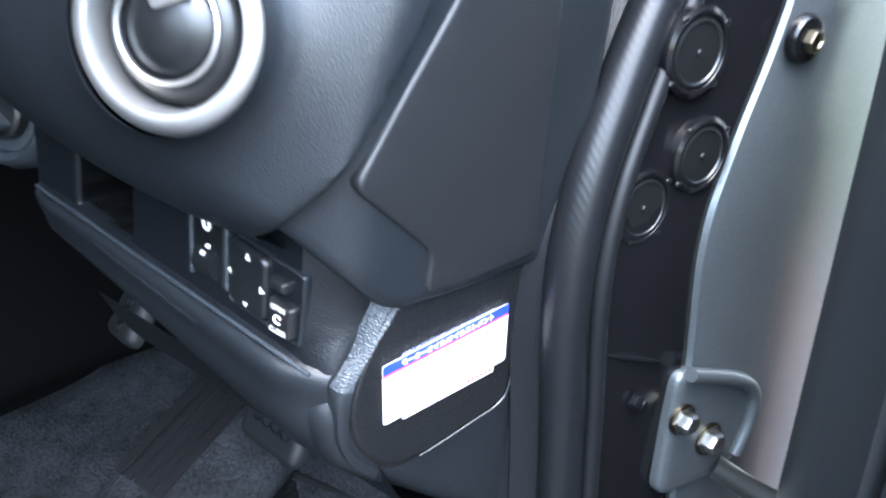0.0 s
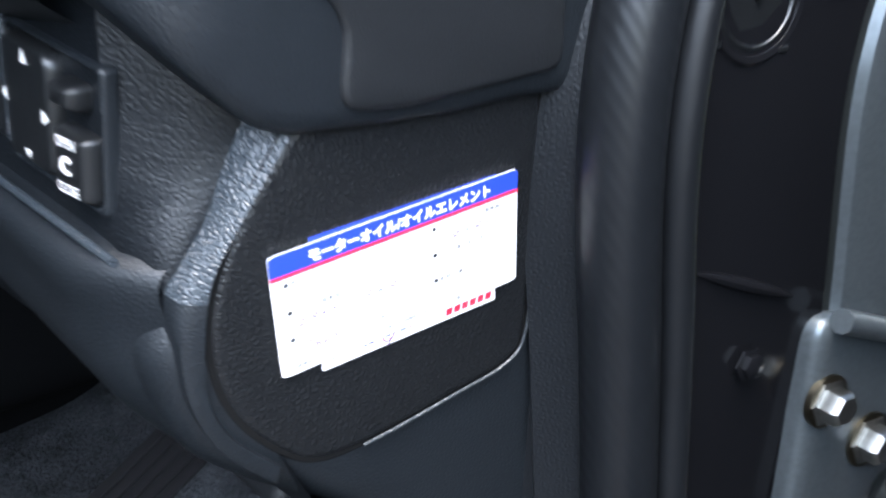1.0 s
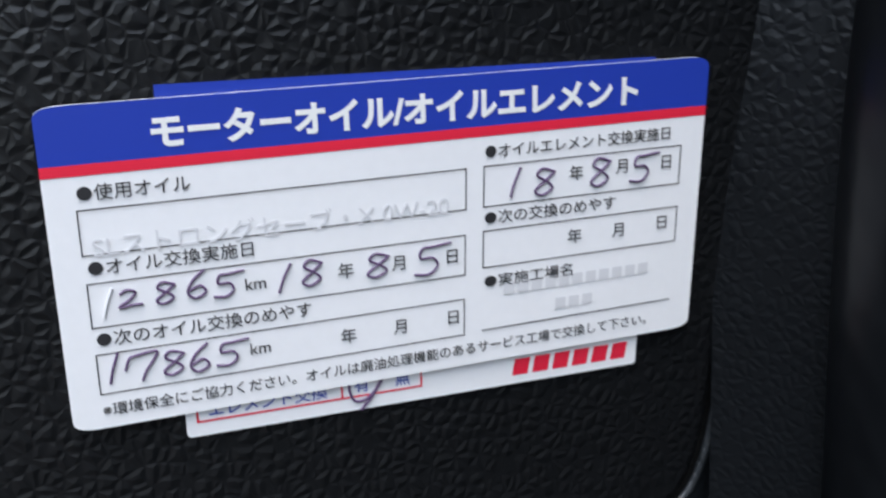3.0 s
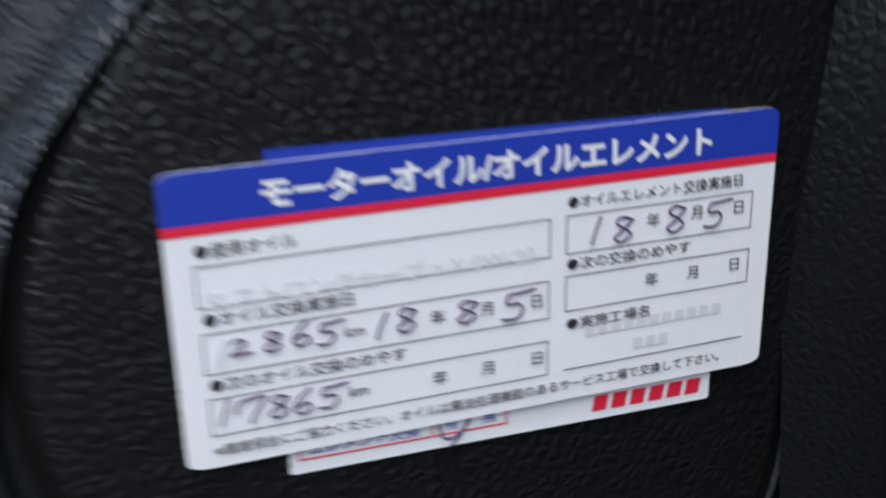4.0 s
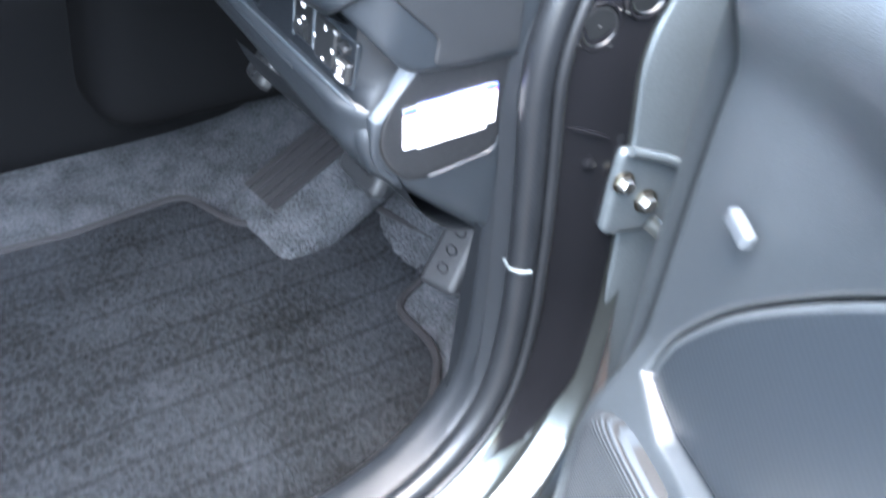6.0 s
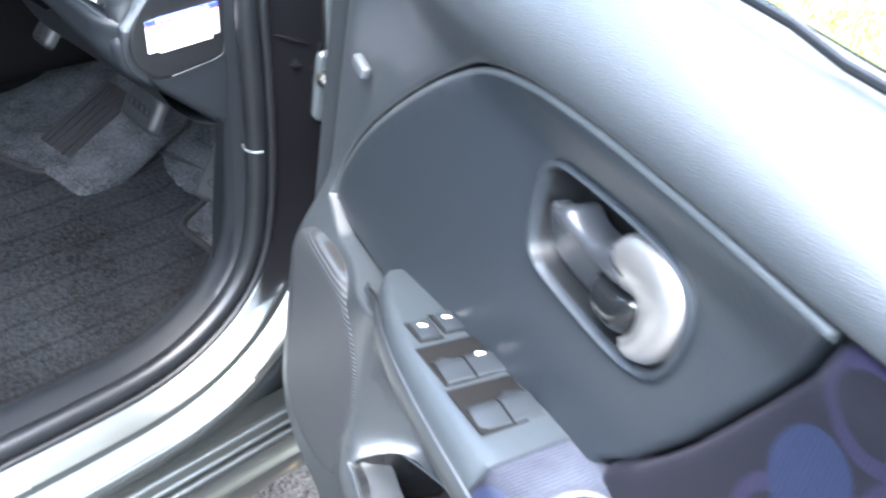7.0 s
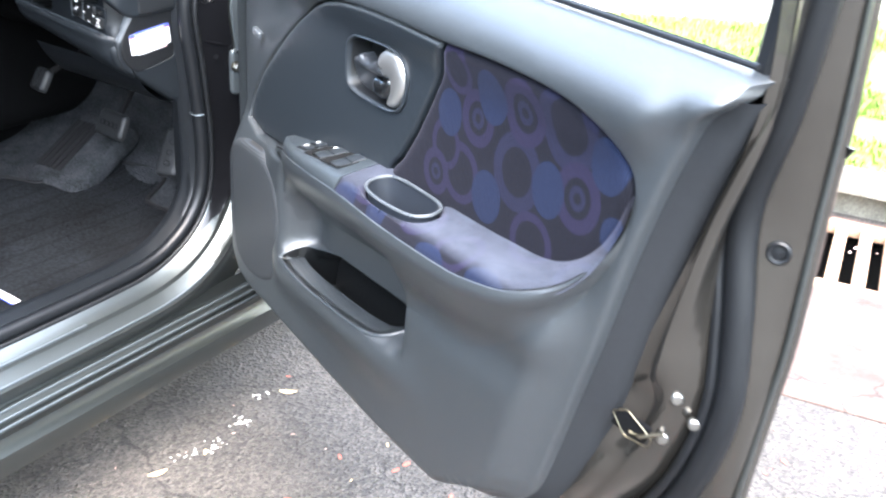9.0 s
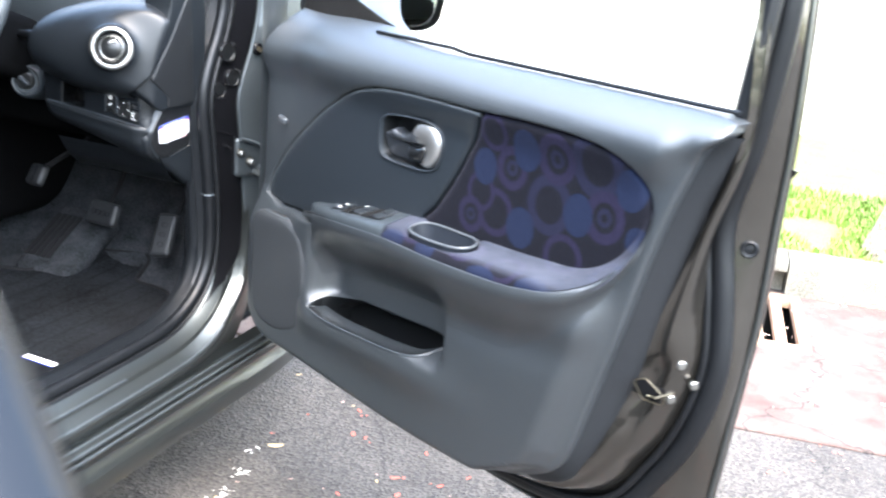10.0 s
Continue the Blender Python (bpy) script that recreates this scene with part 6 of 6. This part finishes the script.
part("box_line", patch(st2, [(0.311, 0.888), (0.315, 0.888), (0.315, 0.957), (0.311, 0.957)], 0.00058, 0.00002), RED_INK, sheet_u, smooth=0)
part("lettering", writing("エレメント交換", 0.0019, print_pose(st2, 0.162, 0.925, 0.0006)), BLUE_INK, sheet_u, smooth=0)
part("lettering", writing("有", 0.0019, print_pose(st2, 0.355, 0.922, 0.0006)), BLUE_INK, sheet_u, smooth=0)
part("lettering", writing("無", 0.0019, print_pose(st2, 0.443, 0.922, 0.0006)), BLUE_INK, sheet_u, smooth=0)
part("pen_loop", tube(curve_pts([st2(a, b, 0.00066) for a, b in ((0.345, 0.87), (0.328, 0.915), (0.338, 0.965), (0.365, 0.965), (0.395, 0.92), (0.402, 0.88))], 5), 0.00016, 6), PEN_INK, sheet_u)
part("pen_stroke", tube([st2(a, b, 0.00066) for a, b in ((0.400, 0.90), (0.375, 0.965), (0.352, 1.0))], 0.00016, 6), PEN_INK, sheet_u)
for k in range(6):
    part("brand_bar", patch(st2, [(0.699 + 0.048 * k, 0.915), (0.736 + 0.048 * k, 0.915), (0.730 + 0.048 * k, 0.970), (0.693 + 0.048 * k, 0.970)], 0.00058, 0.00002), RED_INK, sheet_u, smooth=0)

note = thing("service_sticker", st(0.5, 1, 0), "white oil change sticker with blue header, partly handwritten", "sticker")
sh = part("sheet", patch(st, rounded([(0, 0), (1, 0), (1, 1), (0, 1)], 0.035, 5), 0.0011, 0.0003), PAPER, note)
TOPC = [p for p in rounded([(0, 0), (1, 0), (1, 1), (0, 1)], 0.035, 5) if p.y < 0.5]
H0 = 0.00116
part("blue_band", patch(st, [(0.0, 0.17)] + [(p.x, p.y) for p in TOPC] + [(1.0, 0.17)], H0, 0.00003), BLUE_INK, sh, smooth=0)
part("red_band", patch(st, [(0, 0.17), (1, 0.17), (1, 0.203), (0, 0.203)], H0, 0.00003), RED_INK, sh, smooth=0)
H1, H2 = 0.00122, 0.00126
part("title", writing("モーターオイル/オイルエレメント", 0.0036, print_pose(st, 0.5095, 0.103, H1), spacing=0.98, bold=0.00013), WHITE, sh, smooth=0)
def fitted(text, a0, a1, b, tall, ink):
    """A line of print from a0 to a1."""
    bm = writing(text, tall, Matrix.Identity(4), align='LEFT')
    xs = [v.co.x for v in bm.verts]
    span = (st(a1, b, 0) - st(a0, b, 0)).length
    bm.transform(Matrix.Translation((-min(xs), 0, 0)))
    bm.transform(Matrix.Scale(span / (max(xs) - min(xs)), 4, (1, 0, 0)))
    bm.transform(print_pose(st, a0, b, H1))
    part("lettering", bm, ink, sh, smooth=0)


for text, a0, a1, b, tall in (("●使用オイル", 0.042, 0.188, 0.258, 0.0018), ("●オイル交換実施日", 0.045, 0.267, 0.485, 0.0018), ("●次のオイル交換のめやす", 0.045, 0.346, 0.711, 0.0018),
                              ("●オイルエレメント交換実施日", 0.620, 0.937, 0.2578, 0.0017), ("●次の交換のめやす", 0.620, 0.845, 0.483, 0.0017), ("●実施工場名", 0.621, 0.773, 0.707, 0.0017)):
    fitted(text, a0, a1, b, tall, BLACK_INK)
fitted("※環境保全にご協力ください。オイルは廃油処理機能のあるサービス工場で交換して下さい。", 0.042, 0.915, 0.942, 0.00155, BLACK_INK)
fitted("SLストロングセーブ・X 0W-20", 0.054, 0.562, 0.424, 0.0026, FAINT_INK)
for a0, b0, a1, b1 in ((0.0388, 0.302, 0.590, 0.443), (0.040, 0.527, 0.589, 0.670), (0.0406, 0.753, 0.588, 0.887), (0.617, 0.301, 0.960, 0.442), (0.617, 0.522, 0.961, 0.655)):
    part("box", frame_line(st, a0, b0, a1, b1, H1, 0.0018, 0.004), BLACK_INK, sh, smooth=0)
part("rule", patch(st, [(0.617, 0.878), (0.958, 0.874), (0.958, 0.878), (0.617, 0.882)], H1, 0.00002), BLACK_INK, sh, smooth=0)
for text, a, b in (("km", 0.267, 0.598), ("年", 0.400, 0.599), ("月", 0.483, 0.597), ("日", 0.567, 0.599), ("km", 0.268, 0.816), ("年", 0.401, 0.825), ("月", 0.484, 0.821), ("日", 0.569, 0.817), ("年", 0.773, 0.3635), ("月", 0.855, 0.3575), ("日", 0.9336, 0.3595), ("年", 0.7745, 0.587), ("月", 0.854, 0.586), ("日", 0.933, 0.580)):
    part("lettering", writing(text, 0.0019, print_pose(st, a, b, H1)), BLACK_INK, sh, smooth=0)
for a0, a1, b in ((0.654, 0.92, 0.740), (0.745, 0.826, 0.823)):
    for k in range(int((a1 - a0) / 0.024)):
        part("faded_stamp", patch(st, [(a0 + 0.024 * k, b - 0.020), (a0 + 0.024 * k + 0.018, b - 0.020), (a0 + 0.024 * k + 0.018, b + 0.020), (a0 + 0.024 * k, b + 0.020)], H1, 0.00002), FAINT_INK, sh, smooth=0)
# handwritten figures, stroke by stroke in a unit box
STROKES = {"1": [(0.55, 1), (0.4, 0.5), (0.3, 0)], "2": [(0.2, 0.75), (0.4, 0.95), (0.65, 0.8), (0.5, 0.45), (0.15, 0.05), (0.5, 0.1), (0.85, 0.1)],
           "8": [(0.7, 0.85), (0.4, 0.98), (0.25, 0.75), (0.5, 0.52), (0.68, 0.25), (0.4, 0.02), (0.2, 0.2), (0.5, 0.55), (0.75, 0.85)],
           "6": [(0.7, 1), (0.35, 0.65), (0.2, 0.25), (0.4, 0.02), (0.7, 0.2), (0.55, 0.45), (0.25, 0.3)],
           "5": [(1.05, 1.02), (0.6, 0.95), (0.35, 0.92), (0.3, 0.6), (0.6, 0.58), (0.72, 0.3), (0.5, 0.03), (0.15, 0.08)],
           "7": [(0.0, 0.45), (0.12, 0.85), (0.3, 0.93), (0.85, 1.0), (0.8, 0.75), (0.55, 0.35), (0.42, 0)]}


def pen(figure, a0, b0, a1, b1, ink=PEN_INK):
    """One figure from its lower left to its upper right."""
    line = curve_pts(STROKES[figure], 5)
    lo, hi = min(p.x for p in line), max(p.x for p in line)
    pts = [st(a0 + (p.x - lo) / (hi - lo) * (a1 - a0), b0 + p.y * (b1 - b0), H2) for p in line]
    part("pen_figure", tube(pts, 0.00014, 6), ink, sh)


for figure, a0, b0, a1, b1 in (("2", 0.079, 0.616, 0.111, 0.558), ("8", 0.129, 0.621, 0.156, 0.550), ("6", 0.172, 0.618, 0.197, 0.528), ("5", 0.207, 0.627, 0.252, 0.548), ("1", 0.300, 0.638, 0.3186, 0.546), ("8", 0.335, 0.630, 0.3655, 0.541),
                               ("8", 0.433, 0.633, 0.467, 0.550), ("5", 0.506, 0.650, 0.565, 0.548), ("1", 0.056, 0.854, 0.070, 0.757), ("7", 0.078, 0.860, 0.123, 0.768), ("8", 0.130, 0.858, 0.160, 0.775), ("6", 0.167, 0.862, 0.193, 0.768),
                               ("5", 0.203, 0.856, 0.252, 0.775), ("1", 0.662, 0.417, 0.678, 0.318), ("8", 0.703, 0.424, 0.7365, 0.329), ("8", 0.799, 0.416, 0.833, 0.3145), ("5", 0.868, 0.417, 0.920, 0.320)):
    pen(figure, a0, b0, a1, b1)
pen("1", 0.058, 0.64, 0.072, 0.55, FAINT_INK)

# ---------------------------------------------------------------- card on the floor mat
card = thing("paper_tag", (-0.102, -0.2105, 0.316), "white paper tag with blue edge on the mat", "tag")
cm = Matrix.Translation((-0.102, -0.2105, 0.318)) @ Matrix.Rotation(radians(-1), 4, 'Z')
part("paper", block((0.072, 0.0135, 0.0012), cm, 0.0004, 1), PAPER, card)
part("blue_edge", block((0.072, 0.003, 0.0013), cm @ Matrix.Translation((0, -0.0084, 0)), 0.0004, 1), BLUE_INK, card)

# ---------------------------------------------------------------- open rear door, passing close by at the end
RH = Vector((0.129, -1.008, 0))
RU = Vector((0.962, -0.272, 0))
RN = Vector((0.272, 0.962, 0))
rear = thing("rear_car_door", RH + RU * 0.45 + Vector((0, 0, 0.3)), "open rear car door with gunmetal edge and dark trim", "car door")
REAR = curve_pts([(0.02, 0.30), (0.45, 0.28), (0.60, 0.33), (0.70, 0.52), (0.80, 0.72), (0.885, 0.90), (0.905, 0.955), (0.885, 0.985), (0.854, 1.02), (0.836, 1.038), (0.80, 1.06), (0.5, 1.04), (0.02, 1.02), (0.0, 0.66)], 5, True)
# dim reflection is put into the colour: near-black instead of gunmetal
part("outer_skin", pillow(REAR, lambda u, z, h: RH + RU * u + RN * (h - 0.02) + Vector((0, 0, z)), 0.02, 0.03, 0.03, 0.05), PAINT_DARK, rear, "outer skin coloured near-black for a dim reflection")
part("inner_trim", pillow([Vector((0.45 + (p.x - 0.45) * 0.93, 0.66 + (p.y - 0.66) * 0.93)) for p in REAR], lambda u, z, h: RH + RU * u - RN * (h + 0.05) + Vector((0, 0, z)), 0.03, 0.04, 0.03, 0.05), SMOOTH_BLACK, rear, "dark grey inner trim")

# ---------------------------------------------------------------- drain grate
grate = thing("drain_grate", street(-0.19, -0.25, 0), "rusty cast iron drain grate with long slots", "grate")
for u in [-0.46 + 0.0682 * k for k in range(9)]:
    bm = block((0.034, 0.42, 0.03), Matrix.Translation(street(u + 0.003, -0.255, -0.003)) @ Matrix.Rotation(KA, 4, 'Z'), 0.003, 2)
    part("bar", bm, IRON, grate)
for v in (-0.475, -0.035):
    part("end_bar", block((0.58, 0.05, 0.03), Matrix.Translation(street(-0.188, v, -0.0025)) @ Matrix.Rotation(KA, 4, 'Z'), 0.003, 2), IRON, grate)

# ---------------------------------------------------------------- grass, tree, hedge
rng = random.Random(4)
verts, faces = [], []
for k in range(90000):
    u = rng.uniform(-2.6, 3.2)
    v = 0.13 + (0.82 * rng.random() ** 0.9 if k < 52000 else 0.82 + 0.98 * rng.random())
    if noise.noise(Vector((u * 3.1, v * 3.1, 7))) < -0.42 or (v > 0.95 and u + 0.35 * noise.noise(Vector((u * 2, v * 2, 3))) > -0.20):
        continue
    p = street(u, v, 0.095 + 0.04 * v + 0.02 * math.sin(u * 2.3 + v) * v)
    a = rng.uniform(0, 6.283)
    hgt = rng.uniform(0.012, 0.042)
    w = rng.uniform(0.0015, 0.003) * (2.6 if k % 9 == 0 else 1)
    lean = Vector((math.cos(a), math.sin(a), 0)) * hgt * rng.uniform(0.2, 0.9)
    side = Vector((-math.sin(a), math.cos(a), 0)) * w
    i = len(verts)
    verts += [p - side, p + side, p + lean * 0.5 + side * 0.8 + Vector((0, 0, hgt * 0.7)), p + lean * 0.5 - side * 0.8 + Vector((0, 0, hgt * 0.7)), p + lean + Vector((0, 0, hgt))]
    faces += [(i, i + 1, i + 2, i + 3), (i + 3, i + 2, i + 4)]
me = bpy.data.meshes.new("grass")
me.from_pydata(verts, [], faces)
me.materials.append(GRASS)
tagged(new("grass", me), "short bright green grass on the verge", "grass", kind="stuff")

tree = thing("tree", (1.40, 2.26, 0.1), "pale barked tree trunk on the grass verge", "tree")
rows = []
for k in range(22):
    z = 0.08 + k * 0.15
    r = 0.115 * (1 - 0.018 * k) + 0.05 * math.exp(-k / 1.2)
    c = Vector((1.405 + 0.14 * z, 2.28 + 0.02 * z, z))
    rows.append([c + Vector((math.cos(a), math.sin(a), 0)) * r * (1 + 0.10 * noise.noise(Vector((math.cos(a) * 3, math.sin(a) * 3, z * 1.6)))) for a in np.linspace(0, 2 * math.pi, 25)[:-1]])
part("trunk", loft(rows, True, True), BARK, tree, "rough pale bark")
top = rows[-1][0]
verts, faces = [], []
crown_at = Vector((1.85, 2.25, 4.2))
for k in range(6):
    a = k * 1.05
    tip = crown_at + Vector((math.cos(a) * 1.1, math.sin(a) * 1.1, 0.2 + 0.3 * (k % 3)))
    part("limb", tube(curve_pts([Vector((1.86, 2.26, 3.1)), Vector((1.86, 2.26, 3.5)) + Vector((math.cos(a), math.sin(a), 0)) * 0.4, tip], 5), [0.06 - 0.005 * i for i in range(11)], 8), BARK, tree)
for _ in range(5200):
    d = Vector((rng.gauss(0, 1), rng.gauss(0, 1), rng.gauss(0, 0.6))).normalized() * rng.uniform(0.5, 1.5)
    p = crown_at + d
    if noise.noise(p * 1.4) < -0.12:
        continue
    a = Vector((rng.gauss(0, 1), rng.gauss(0, 1), rng.gauss(0, 0.5))).normalized() * 0.05
    b = a.orthogonal().normalized() * 0.025
    i = len(verts)
    verts += [p - a, p + b, p + a, p - b]
    faces.append((i, i + 1, i + 2, i + 3))
me = bpy.data.meshes.new("crown")
me.from_pydata(verts, [], faces)
me.materials.append(HEDGE)
crown = new("crown", me)
crown.parent = tree
crown.matrix_parent_inverse = world_pose(tree).inverted()

verts, faces = [], []
for _ in range(7000):
    x, z = rng.uniform(-6, 9), rng.random() ** 0.8 * 1.9
    p = Vector((x, -7.5 + 0.5 * noise.noise(Vector((x, z, 2))) + rng.uniform(-0.25, 0.25), z + 0.2 * noise.noise(Vector((x * 1.5, 0, 5)))))
    a = Vector((rng.gauss(0, 1), rng.gauss(0, 0.6), rng.gauss(0, 1))).normalized() * rng.uniform(0.05, 0.10)
    b = a.cross(Vector((0, 1, 0.3))).normalized() * 0.05
    i = len(verts)
    verts += [p - a, p + b, p + a, p - b]
    faces.append((i, i + 1, i + 2, i + 3))
me = bpy.data.meshes.new("hedge")
me.from_pydata(verts, [], faces)
me.materials.append(HEDGE)
tagged(new("hedge", me), "leafy green hedge across the road", "hedge", kind="stuff")

# ---------------------------------------------------------------- petals, leaves and stains on the road
PETAL = blotch(material("fallen_petals", (0.55, 0.36, 0.30), 0.8), (0.55, 0.36, 0.30), 0.4, 30, 300)
LEAF = blotch(material("dry_leaf", (0.55, 0.40, 0.20), 0.8), (0.55, 0.40, 0.20), 0.3, 60, 300)
MARKING = blotch(material("worn_white_chips", (0.62, 0.60, 0.55), 0.85), (0.62, 0.60, 0.55), 0.3, 60, 400)


def litter(name, count, spot, size, mat, label, category):
    verts, faces = [], []
    for _ in range(count):
        x, y = spot()
        a = rng.uniform(0, 6.283)
        L = rng.uniform(*size)
        W = L * rng.uniform(0.25, 0.6)
        base = 0.0022 if Vector((x, y)).dot(Vector((-math.sin(KA), math.cos(KA)))) < Vector((KX, KY)).dot(Vector((-math.sin(KA), math.cos(KA)))) - 1.06 else 0.0115
        i = len(verts)
        n = 7
        for k in range(n):
            t = 2 * math.pi * k / n
            lx, ly = L * math.cos(t) * rng.uniform(0.7, 1.1), W * math.sin(t) * rng.uniform(0.6, 1.15)
            verts.append((x + lx * math.cos(a) - ly * math.sin(a), y + lx * math.sin(a) + ly * math.cos(a), base + 0.0015 * rng.random() + abs(lx) * 0.06))
        faces.append(tuple(range(i, i + n)))
    me = bpy.data.meshes.new(name)
    me.from_pydata(verts, [], faces)
    me.materials.append(mat)
    tagged(new(name, me), label, category, kind="stuff")


def everywhere():
    return rng.uniform(-0.3, 2.6), rng.uniform(-0.9, 1.9)


def by_gutter():
    p = street(rng.uniform(-1.2, 2.4), -1.2 * rng.random() ** 1.6 - 0.03, 0)
    return p.x, p.y


litter("petals", 260, everywhere, (0.002, 0.006), PETAL, "pale pink petals scattered on the asphalt", "petals")
litter("gutter_litter", 420, by_gutter, (0.003, 0.011), PETAL, "dry petals and twigs along the gutter", "litter")
litter("dry_leaves", 60, everywhere, (0.004, 0.010), LEAF, "small dry leaves scattered on the asphalt", "leaves")


RED_BITS = blotch(material("red_catkins", (0.42, 0.09, 0.06), 0.8), (0.42, 0.09, 0.06), 0.4, 40, 300)


def beside_sill():
    return rng.uniform(0.1, 1.5), rng.uniform(-0.5, 0.9)


litter("red_catkins", 150, beside_sill, (0.004, 0.012), RED_BITS, "thin red catkins scattered on the asphalt", "catkins")


def near(points, spread):
    def pick():
        x, y = rng.choice(points)
        return x + rng.gauss(0, spread), y + rng.gauss(0, spread)
    return pick


litter("white_chips", 42, near([(0.116, 0.164), (0.132, 0.083), (0.146, 0.015), (0.148, 0.0), (0.127, -0.05)], 0.010), (0.0015, 0.007), MARKING, "worn white flecks on the asphalt beside the sill", "flecks")
for x, y, a in ((0.137, 0.216, 0.6), (0.127, -0.113, 1.2)):
    bm = pillow(curve_pts([(-0.018, 0), (-0.006, 0.006), (0.008, 0.005), (0.018, 0), (0.008, -0.005), (-0.006, -0.006)], 4, True), lambda p, q, h: Matrix.Translation((x, y, 0.003)) @ Matrix.Rotation(a, 4, 'Z') @ Vector((p, q, h + 8 * p * p)), 0.0005, 0.002, 0.0005, 0.01)
    tagged(part("fallen_leaf", bm, LEAF), "single yellowed leaf lying on the asphalt", "leaf", "fallen leaves")
